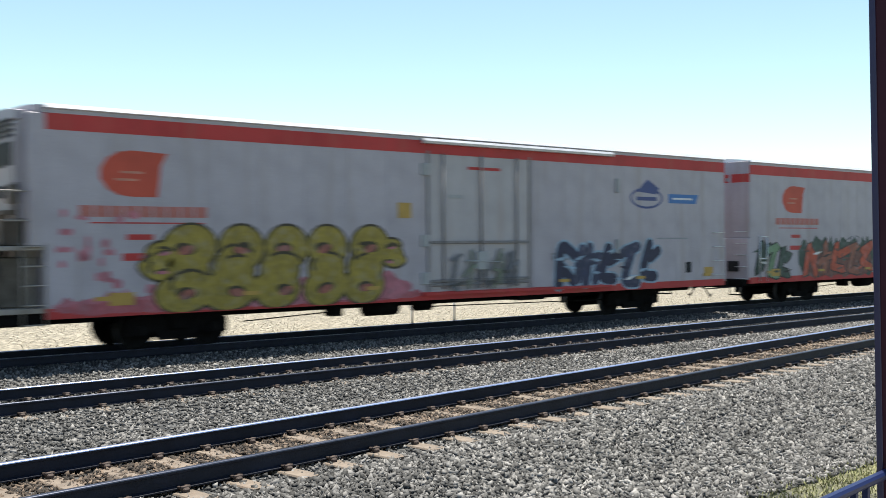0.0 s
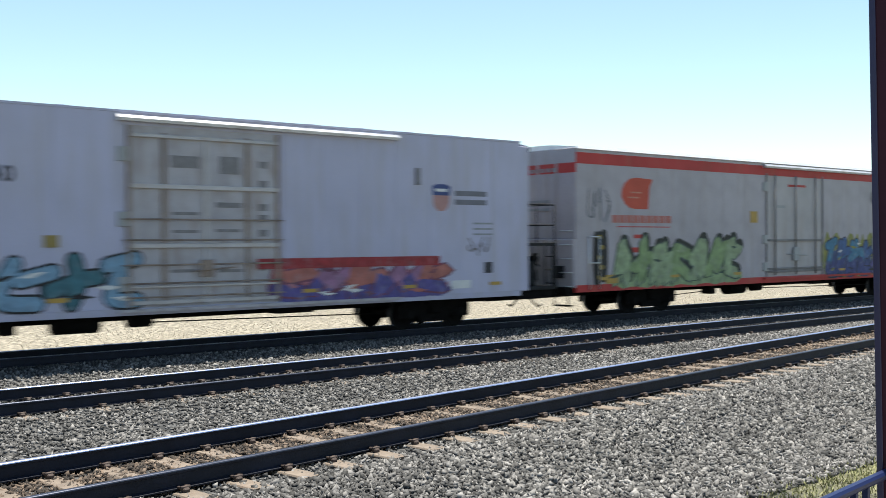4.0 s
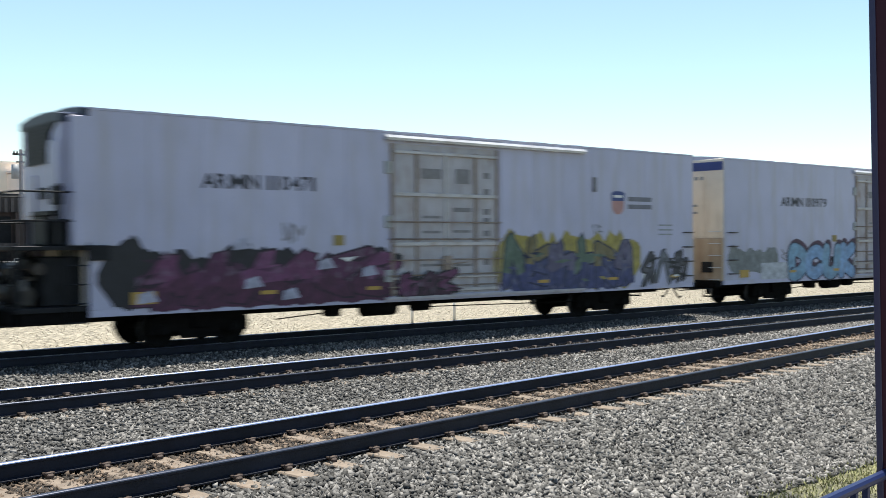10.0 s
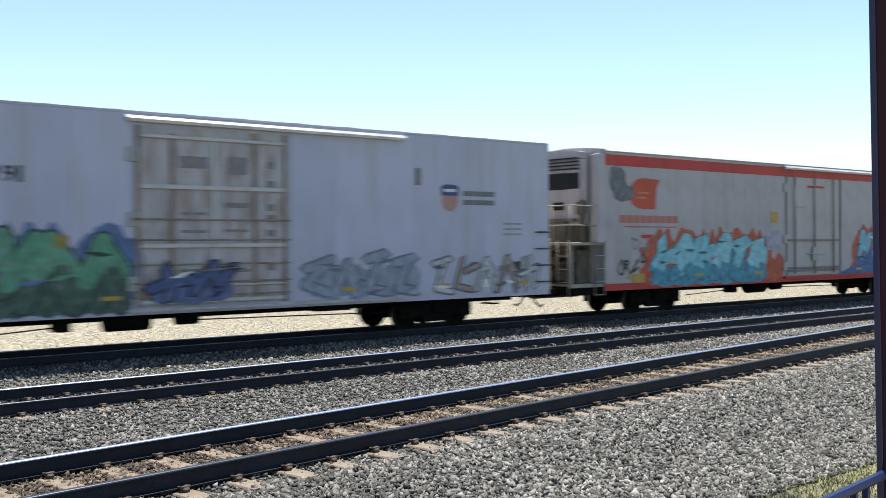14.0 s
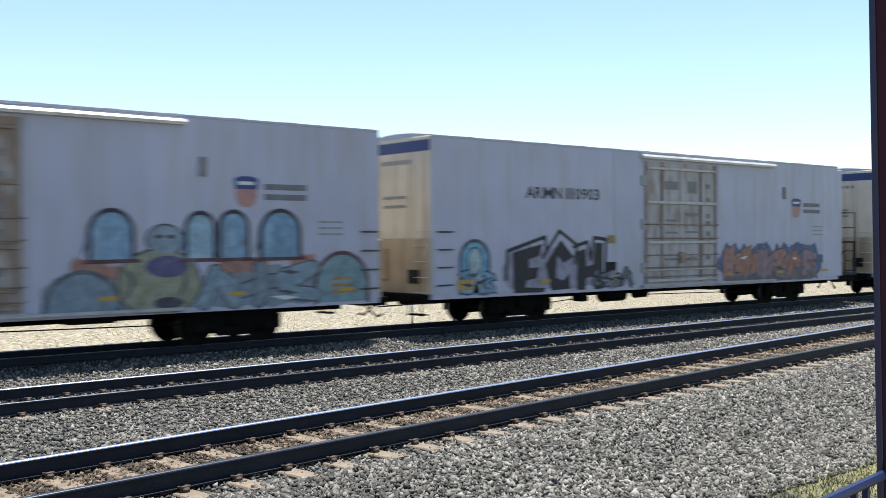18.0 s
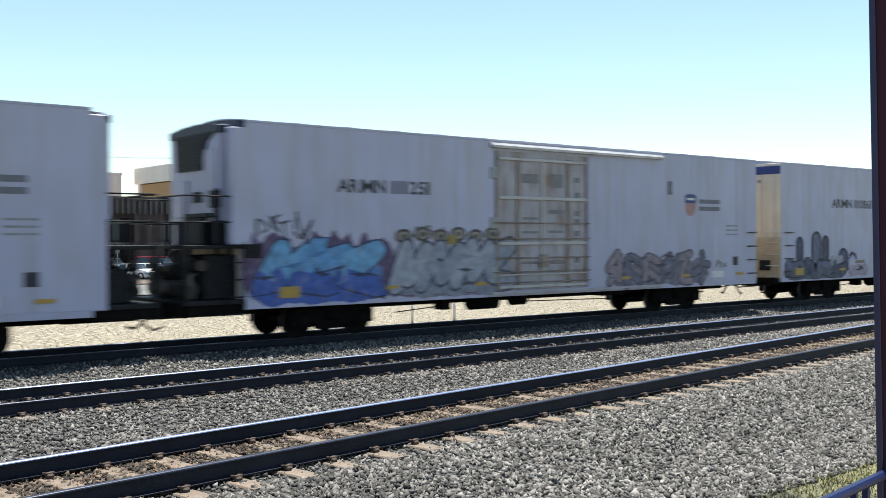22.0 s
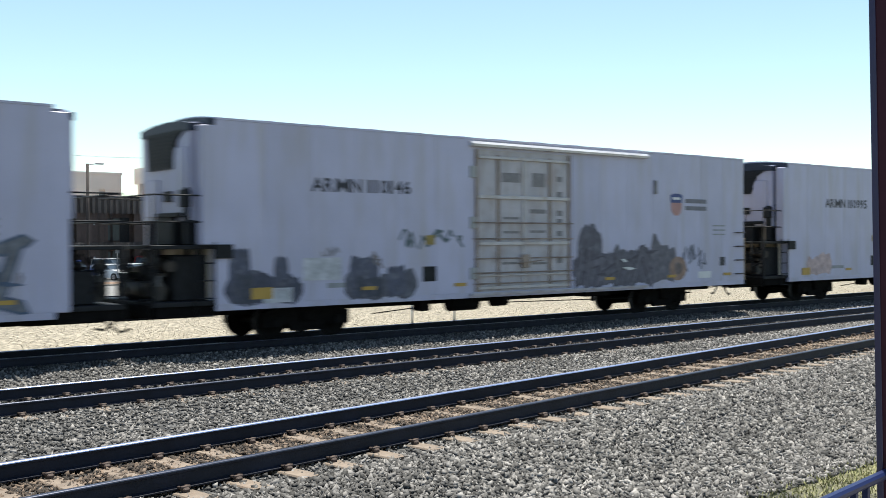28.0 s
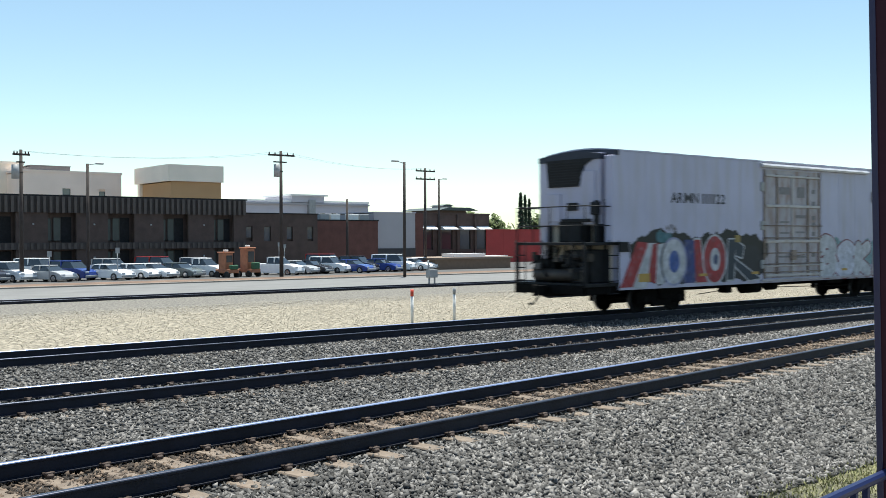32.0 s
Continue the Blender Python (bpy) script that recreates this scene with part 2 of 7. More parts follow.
def thing(name, at, label, category, group="", kind="", me=None, turn=0.0):
    o = new(name, me)
    o.location = at
    o.rotation_euler = (0, 0, turn)
    return tagged(o, label, category, group, kind)


def bx(name, x0, x1, y0, y1, z0, z1, m, bev=0.0):
    return keep((name, x0, x1, y0, y1, z0, z1, m.name), lambda: Shape().box(x0, x1, y0, y1, z0, z1, 0, bev).finish(name, m))


# ---- ground ----
C3, Z3 = 22.886, -0.229


def c1(x):
    """Centre line of the nearest track."""
    e = min(max(x, -14.0), 34.0)
    y = 9.434 + 0.1236 * e
    if x > 34:
        y += min(x - 34, 24) * 0.078 + 0.031 * max(0, x - 58)
    if x < -14:
        y += 0.06 * max(x + 14, -30)
    return y


def c2(x):
    return 15.98 + 0.031 * min(max(x, -60.0), 60.0)


Z2 = -0.136


def ground_z(x, y):
    a, b = c1(x), c2(x)
    pts = [(-3000, -0.6), (0, -0.55), (a - 3.2, -0.43), (a - 1.9, -0.27), (a - 1.25, -0.235), (a + 1.3, -0.235)]
    if b - a > 3.4:
        pts += [((a + b) / 2, -0.36)]
    pts += [(max(b - 1.3, pts[-1][0] + 0.05), -0.35), (b + 1.3, -0.35), ((b + C3) / 2, -0.46), (C3 - 1.4, -0.435), (C3 + 1.4, -0.435),
            (C3 + 3.0, -0.52), (46, -0.62), (60, -0.72), (3000, -0.9)]
    for (y0, z0), (y1, z1) in zip(pts, pts[1:]):
        if y <= y1:
            return z0 + (z1 - z0) * max(0.0, (y - y0)) / max(1e-6, y1 - y0)
    return -0.9


def ground_material():
    m = bpy.data.materials.new("ballast and sandy gravel")
    m.use_nodes = True
    n, l = m.node_tree.nodes, m.node_tree.links
    p = n["Principled BSDF"]
    p.inputs["Roughness"].default_value = 0.92
    tc = n.new("ShaderNodeTexCoord")
    sep = n.new("ShaderNodeSeparateXYZ")
    l.new(tc.outputs["Object"], sep.inputs[0])

    def tex(kind, sc):
        t = n.new(kind)
        t.inputs["Scale"].default_value = sc
        l.new(tc.outputs["Object"], t.inputs["Vector"])
        return t

    def mrange(src, a, b, c, d):
        r = n.new("ShaderNodeMapRange")
        for i, v in enumerate((a, b, c, d)):
            r.inputs[i + 1].default_value = v
        l.new(src, r.inputs[0])
        return r.outputs[0]

    def ramp(src, *stops):
        r = n.new("ShaderNodeValToRGB")
        e = r.color_ramp.elements
        while len(e) < len(stops):
            e.new(0.5)
        for el, (pos, c) in zip(e, stops):
            el.position, el.color = pos, (*c, 1)
        l.new(src, r.inputs[0])
        return r.outputs[0]

    def mix(f, a, b):
        x = n.new("ShaderNodeMix")
        x.data_type = 'RGBA'
        l.new(f, x.inputs[0]), l.new(a, x.inputs[6]), l.new(b, x.inputs[7])
        return x.outputs[2]
    v = tex("ShaderNodeTexVoronoi", 17.0)
    v2 = tex("ShaderNodeTexVoronoi", 9.0)
    w = tex("ShaderNodeTexNoise", 0.5)
    w2 = tex("ShaderNodeTexNoise", 8.0)
    w2.inputs["Detail"].default_value = 8.0
    bw = n.new("ShaderNodeSeparateColor")
    l.new(v.outputs["Color"], bw.inputs[0])
    stones = ramp(bw.outputs[0], (0.0, (0.010, 0.010, 0.010)), (0.5, (0.030, 0.029, 0.029)), (1.0, (0.11, 0.107, 0.104)))
    bs = n.new("ShaderNodeSeparateColor")
    l.new(v2.outputs["Color"], bs.inputs[0])
    sand = ramp(w2.outputs[0], (0.37, (0.10, 0.086, 0.062)), (0.5, (0.215, 0.186, 0.138)), (0.63, (0.34, 0.30, 0.23)))
    edge = n.new("ShaderNodeMath")
    edge.operation = 'ADD'
    l.new(sep.outputs[1], edge.inputs[0])
    l.new(mrange(w.outputs[0], 0.3, 0.7, -0.8, 0.8), edge.inputs[1])
    k1 = mrange(edge.outputs[0], 24.9, 26.0, 0, 1)
    # a greyer strip of gravel beside the far siding
    k2 = mrange(edge.outputs[0], 36.0, 42.0, 0, 0.75)
    grey = ramp(w2.outputs[0], (0.36, (0.05, 0.047, 0.044)), (0.64, (0.18, 0.17, 0.153)))
    far = mix(k2, sand, grey)
    # bare soil and dry grass in front of the ballast
    soil = ramp(w2.outputs[0], (0.38, (0.085, 0.078, 0.036)), (0.62, (0.23, 0.215, 0.11)))
    k0 = mrange(edge.outputs[0], 5.2, 6.6, 1, 0)
    near = mix(k0, stones, soil)
    l.new(mix(k1, near, far), p.inputs["Base Color"])
    b = n.new("ShaderNodeBump")
    b.inputs["Strength"].default_value, b.inputs["Distance"].default_value = 0.7, 0.03
    l.new(mrange(edge.outputs[0], 24.5, 26.0, 0.7, 0.12), b.inputs["Strength"])
    l.new(v.outputs["Distance"], b.inputs["Height"])
    b.invert = True
    l.new(b.outputs[0], p.inputs["Normal"])
    return m


def build_ground():
    xs = [-3000, -1200, -540, -200, -60] + [-14 + 2 * i for i in range(38)] + [75, 100, 160, 300, 700, 1500, 3000]
    ys = [-3000, -600, -100, -20, 0, 2, 4] + [5 + 0.5 * i for i in range(46)] + [29, 32, 36, 40, 46, 52, 60, 75, 100, 150, 300, 700, 1500, 3000]
    s = Shape()
    s.v = [(x, y, ground_z(x, y)) for y in ys for x in xs]
    w = len(xs)
    for j in range(len(ys) - 1):
        for i in range(w - 1):
            a = j * w + i
            s.f.append((a, a + 1, a + w + 1, a + w))
            s.m.append(0)
            s.sm.append(True)
    tagged(new("ground", s.finish("ground", ground_material())), "grey crushed-stone ballast giving way to pale sandy gravel", "ground", kind="structure")


build_ground()


def rocks(name, label, n, spot, size, seed, m=None):
    """Loose angular stones strewn over the ground, as one piece of stuff. spot(rng, n) gives x, y arrays."""
    rng = np.random.default_rng(seed)
    x, y = spot(rng, n)
    n = len(x)
    z = np.array([ground_z(a, b) for a, b in zip(x, y)])
    base = np.array([(1, 0, 0), (-1, 0, 0), (0, 1, 0), (0, -1, 0), (0, 0, 1), (0, 0, -1)], float)
    tri = np.array([(0, 2, 4), (2, 1, 4), (1, 3, 4), (3, 0, 4), (2, 0, 5), (1, 2, 5), (3, 1, 5), (0, 3, 5)])
    p = np.repeat(base[None], n, 0) + rng.normal(0, 0.28, (n, 6, 3))
    p *= (size * rng.uniform(0.5, 1.4, (n, 1, 1))) * rng.uniform(0.45, 1.3, (n, 1, 3))
    q = rng.normal(size=(n, 4))
    q /= np.linalg.norm(q, axis=1, keepdims=True)
    a, b, c, d = q.T
    rot = np.stack([1 - 2 * (c * c + d * d), 2 * (b * c - a * d), 2 * (b * d + a * c), 2 * (b * c + a * d), 1 - 2 * (b * b + d * d),
                    2 * (c * d - a * b), 2 * (b * d - a * c), 2 * (c * d + a * b), 1 - 2 * (b * b + c * c)], 1).reshape(n, 3, 3)
    p = np.einsum('nij,nkj->nki', rot, p)
    p += np.stack([x, y, z + size * 0.35], 1)[:, None, :]
    f = (tri[None] + 6 * np.arange(n)[:, None, None]).reshape(-1, 3)
    me = bpy.data.meshes.new(name)
    me.vertices.add(6 * n)
    me.vertices.foreach_set("co", p.reshape(-1))
    me.loops.add(f.size)
    me.loops.foreach_set("vertex_index", f.reshape(-1))
    me.polygons.add(len(f))
    me.polygons.foreach_set("loop_start", np.arange(0, f.size, 3))
    me.polygons.foreach_set("loop_total", np.full(len(f), 3))
    me.materials.append(m or STONE)
    me.update()
    me.validate()
    tagged(new(name, me), label, "ballast", kind="stuff")


def between(lo, hi, x0, x1, wedge=True):
    """Random spots between two lines y = lo(x) and y = hi(x), kept to the wedge that lies before the platform."""
    def spot(rng, n):
        x = rng.uniform(x0, x1, n)
        u = rng.uniform(0, 1, n)
        a = np.array([lo(t) for t in x])
        b = np.array([hi(t) for t in x])
        y = a + (b - a) * u
        ok = (b > a) & (x > 0.24 * y - 0.4) & (x < 2.02 * y + 0.6)
        return x[ok], y[ok]
    return spot


# ---- tracks ----
RAIL = [(-0.07, -0.185), (0.07, -0.185), (0.07, -0.172), (0.012, -0.158), (0.012, -0.045), (0.036, -0.036), (0.038, -0.016),
        (0.035, -0.007), (0.028, -0.002), (0.012, 0.0), (-0.012, 0.0), (-0.028, -0.002), (-0.035, -0.007), (-0.038, -0.016), (-0.036, -0.036), (-0.012, -0.045), (-0.012, -0.158), (-0.07, -0.172)]


def rail_mesh(centre, side, z, xs, head):
    s = Shape()
    rows = []
    for x in xs:
        sl = (centre(x + 0.1) - centre(x - 0.1)) / 0.2
        nx, ny = -sl / math.hypot(1, sl), 1 / math.hypot(1, sl)
        row = []
        for u, h in RAIL:
            row.append(len(s.v))
            o = side * 0.7535 + u
            s.v.append((x + nx * o, centre(x) + ny * o, z + h))
        rows.append(row)
    k = len(RAIL)
    for r, q in zip(rows, rows[1:]):
        for i in range(k):
            j = (i + 1) % k
            s.f.append((r[i], q[i], q[j], r[j]))
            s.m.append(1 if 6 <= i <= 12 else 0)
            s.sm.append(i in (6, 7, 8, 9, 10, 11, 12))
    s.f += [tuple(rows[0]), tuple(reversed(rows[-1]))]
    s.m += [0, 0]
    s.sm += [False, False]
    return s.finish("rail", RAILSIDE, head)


def tie_mesh():
    """A concrete sleeper, wider at its foot, with a low waist."""
    s = Shape()
    for y0, y1, h0, h1 in ((-1.29, -0.45, -0.19, -0.20), (-0.45, 0.45, -0.20, -0.20), (0.45, 1.29, -0.20, -0.19)):
        for (ya, ha, yb, hb) in ((y0, h0, y1, h1),):
            i = len(s.v)
            for y, h in ((ya, ha), (yb, hb)):
                s.v += [(-0.14, y, h - 0.2), (-0.118, y, h - 0.014), (-0.105, y, h), (0.105, y, h), (0.118, y, h - 0.014), (0.14, y, h - 0.2)]
            for k in range(5):
                s.f.append((i + k, i + k + 1, i + 7 + k, i + 6 + k)[::-1])
                s.m.append(0)
                s.sm.append(False)
    s.f += [tuple(range(6)), tuple(range(17, 11, -1))]
    s.v = s.v
    n = len(s.v)
    s.f[-1] = tuple(range(n - 1, n - 7, -1))
    s.m += [0, 0]
    s.sm += [False, False]
    return s.finish("tie", CONC)


def clip_mesh():
    """A spring clip on its cast shoulder."""
    s = Shape()
    s.box(-0.04, 0.04, -0.04, 0.035, -0.205, -0.15, 0, 0.016)
    s.tube((-0.05, 0.0, -0.15), (0.05, 0.0, -0.15), 0.018, 7)
    s.tube((-0.04, 0.0, -0.145), (-0.04, 0.07, -0.155), 0.016, 5)
    s.tube((0.04, 0.0, -0.145), (0.04, 0.07, -0.155), 0.016, 5)
    return s.finish("rail_clip", CLIPM)


TIE, CLIP = tie_mesh(), clip_mesh()
LONG = [-640, -300, -120] + [-60 + 4 * i for i in range(31)] + [90, 150, 300, 640]


def track(centre, z, x0, x1, clips_to, label, heads):
    t = tagged(new("railway_track"), label, "railway track", "railway tracks", "structure")
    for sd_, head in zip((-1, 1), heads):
        part("rail", rail_mesh(centre, sd_, z, LONG, head), t, label="dark steel rail with a bright worn head" if head is RAILTOP else "dark steel rail with a darkened head")
    n = int((x1 - x0) / 0.61)
    rnd = random.Random(int(z * -1000) + 3)
    for i in range(n):
        x = x0 + 0.61 * i
        sl = math.atan((centre(x + 0.1) - centre(x - 0.1)) / 0.2)
        tie = part("tie", TIE, t, (x, centre(x), z + rnd.uniform(-0.022, -0.004)), turn=sl + rnd.uniform(-0.012, 0.012))
        if x < clips_to:
            for sd_ in (-1, 1):
                for e in (-0.115, 0.115):
                    o = part("rail_clip", CLIP, tie, (0, sd_ * 0.7535 + e, 0))
                    if e > 0:
                        o.rotation_euler = (0, 0, math.pi)
    # the sleepers farther along the line, outside the stretch before the platform
    s = Shape()
    for i in range(int(500 / 0.61)):
        for x in (x0 - 0.61 * (i + 1), x0 + 0.61 * (n + i)):
            s.box(x - 0.11, x + 0.11, centre(x) - 1.29, centre(x) + 1.29, z - 0.36, z - 0.195)
    o = part("far_ties", s.finish("far_ties", CONC), t)
    o["kind"] = "stuff"
    return t


def c3(x):
    return C3


def c4(x):
    return 49.2


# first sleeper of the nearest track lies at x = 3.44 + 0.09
track(c1, 0.0, 3.43 * 0.9924 + 0.09 - 0.61 * 8, 38.0, 31.0, "near railway track on pale concrete sleepers in grey ballast", (RAILDARK, RAILTOP))
track(c2, Z2, -4.0, 46.0, 24.0, "middle railway track on concrete sleepers in grey ballast", (RAILDARK, RAILTOP))
track(c3, Z3, -4.0, 62.0, -4.0, "railway track that carries the passing train", (RAILDARK, RAILTOP))
track(c4, -0.50, 8.0, 70.0, 0.0, "old siding half buried in gravel beside the road", (RAILDARK, RAILDARK))

rocks("near_ballast", "loose angular grey ballast stones in front of the near track", 74000,
      between(lambda x: max(5.9, 5.7 + 0.03 * x), lambda x: c1(x) - 1.22, 2.0, 28.0), 0.034, 11)
rocks("crib_ballast", "grey and brown ballast stones between the sleepers", 42000,
      between(lambda x: c1(x) - 0.8, lambda x: c1(x) + 1.2, 1.5, 32.0), 0.027, 12, CRIBST)
rocks("middle_ballast", "loose grey ballast stones between two tracks", 34000,
      between(lambda x: c1(x) + 1.0, lambda x: c2(x) - 1.0, 2.0, 34.0), 0.031, 13)
rocks("far_ballast", "grey ballast stones beside the train's track", 34000,
      between(lambda x: c2(x) + 0.9, lambda x: C3 - 0.9, 3.0, 46.0), 0.036, 14)
rocks("inner_ballast", "grey ballast stones inside the middle track", 9000,
      between(lambda x: c2(x) - 1.1, lambda x: c2(x) + 1.1, 3.0, 36.0), 0.026, 15)

rocks("sandy_gravel", "pale sandy gravel strewn beyond the train's track", 40000,
      between(lambda x: 24.7, lambda x: 41.0, 8.0, 84.0), 0.017, 16, GRAVELST)
rocks("shoulder_ballast", "sparse ballast stones about the sleeper ends", 4200,
      between(lambda x: c1(x) - 1.24, lambda x: c1(x) - 0.8, 1.5, 30.0), 0.026, 17)

# ---- the train ----
def truck_parts(parent, x):
    """A two-axle truck under the car: side frames, bolster, springs and two wheelsets."""
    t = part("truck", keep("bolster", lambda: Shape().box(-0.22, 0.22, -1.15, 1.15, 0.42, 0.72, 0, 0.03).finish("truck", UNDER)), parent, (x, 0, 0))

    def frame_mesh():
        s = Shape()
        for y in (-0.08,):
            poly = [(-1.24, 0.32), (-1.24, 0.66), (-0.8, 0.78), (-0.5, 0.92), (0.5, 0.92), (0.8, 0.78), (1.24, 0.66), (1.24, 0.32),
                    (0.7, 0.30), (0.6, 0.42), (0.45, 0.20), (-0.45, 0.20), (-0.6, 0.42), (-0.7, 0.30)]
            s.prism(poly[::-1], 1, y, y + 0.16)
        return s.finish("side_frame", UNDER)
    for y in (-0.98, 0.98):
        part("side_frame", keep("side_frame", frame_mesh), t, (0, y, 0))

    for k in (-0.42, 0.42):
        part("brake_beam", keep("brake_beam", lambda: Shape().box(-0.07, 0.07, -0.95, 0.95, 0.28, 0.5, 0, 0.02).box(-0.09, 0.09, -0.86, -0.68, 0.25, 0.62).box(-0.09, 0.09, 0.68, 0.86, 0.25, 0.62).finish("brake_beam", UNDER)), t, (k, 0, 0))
    # added block that fills the dark space between truck and sill
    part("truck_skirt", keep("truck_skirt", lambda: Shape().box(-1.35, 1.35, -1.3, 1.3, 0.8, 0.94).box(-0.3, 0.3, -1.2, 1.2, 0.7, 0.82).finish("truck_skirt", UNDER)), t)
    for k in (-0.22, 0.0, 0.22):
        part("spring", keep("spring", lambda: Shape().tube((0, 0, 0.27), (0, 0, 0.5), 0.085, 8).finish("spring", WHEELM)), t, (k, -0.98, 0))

    def wheel_mesh():
        s = Shape()
        n = 28
        prof = [(-0.855, 0.10), (-0.855, 0.16), (-0.80, 0.20), (-0.79, 0.35), (-0.825, 0.38), (-0.825, 0.425), (-0.715, 0.43), (-0.70, 0.455), (-0.685, 0.44), (-0.685, 0.37),
                (-0.74, 0.34), (-0.75, 0.2), (-0.70, 0.14), (-0.70, 0.075)]
        for sg in (1, -1):
            i = len(s.v)
            for k in range(n):
                a = 2 * math.pi * k / n
                for y, r in prof:
                    s.v.append((math.cos(a) * r, sg * y, math.sin(a) * r))
            m = len(prof)
            for k in range(n):
                for j in range(m - 1):
                    q = (i + k * m + j, i + ((k + 1) % n) * m + j, i + ((k + 1) % n) * m + j + 1, i + k * m + j + 1)
                    s.f.append(q if sg < 0 else q[::-1])
                    s.m.append(1 if j in (5, 6) else 0)
                    s.sm.append(True)
        s.tube((0, -1.12, 0), (0, 1.12, 0), 0.075, 12)
        for y in (-1.13, 1.02):
            s.tube((0, y, 0), (0, y + 0.11, 0), 0.12, 10)
            for k in range(3):
                a = 2.1 * k
                s.tube((0.07 * math.cos(a), y - 0.01, 0.07 * math.sin(a)), (0.07 * math.cos(a), y + 0.12, 0.07 * math.sin(a)), 0.02, 5)
        return s.finish("wheelset", WHEELM, mat("worn wheel tread", (0.05, 0.05, 0.055), 0.5, 0.6, var=0.2))
    for a in (-0.89, 0.89):
        part("wheelset", keep("wheelset", wheel_mesh), t, (a, 0, 0.43))


def coupler_mesh():
    s = Shape()
    s.box(-0.62, 0.9, -0.12, 0.12, 0.72, 0.95, 0, 0.02)
    s.prism([(-0.95, -0.16), (-0.95, 0.05), (-0.78, 0.2), (-0.6, 0.17), (-0.6, -0.17), (-0.78, -0.2)], 2, 0.7, 0.98)
    s.tube((-0.86, 0.1, 0.66), (-0.86, 0.1, 1.02), 0.07, 8)
    return s.finish("coupler", UNDER)


def hose_mesh():
    s = Shape()
    p = [(-0.2, 0.5, 0.75), (-0.45, 0.48, 0.5), (-0.7, 0.4, 0.36), (-0.95, 0.3, 0.42)]
    for a, b in zip(p, p[1:]):
        s.tube(a, b, 0.028, 6)
    return s.finish("brake_hose", BLACK)


def lever_mesh():
    s = Shape()
    s.tube((-0.15, -1.3, 0.72), (-0.75, -0.35, 0.62), 0.02, 6)
    s.tube((-0.75, -0.35, 0.62), (-0.8, -0.05, 0.7), 0.02, 6)
    return s.finish("uncoupling_lever", BLACK)


def ladder_mesh(x, y, z0, z1, n, w=0.42, axis='x', m=None, r=0.016):
    s = Shape()
    for i in range(n):
        z = z0 + (z1 - z0) * i / max(1, n - 1)
        if axis == 'x':
            s.tube((x, y, z), (x + w, y, z), r, 6)
            for e in (0, w):
                s.tube((x + e, y, z), (x + e, y + 0.07 * (1 if y < 0 else -1), z), 0.016, 5)
        else:
            s.tube((x, y, z), (x, y + w, z), 0.016, 5)
            for e in (0, w):
                s.tube((x, y + e, z), (x + 0.07, y + e, z), 0.016, 5)
    return s.finish("grab_iron", m or ALU)


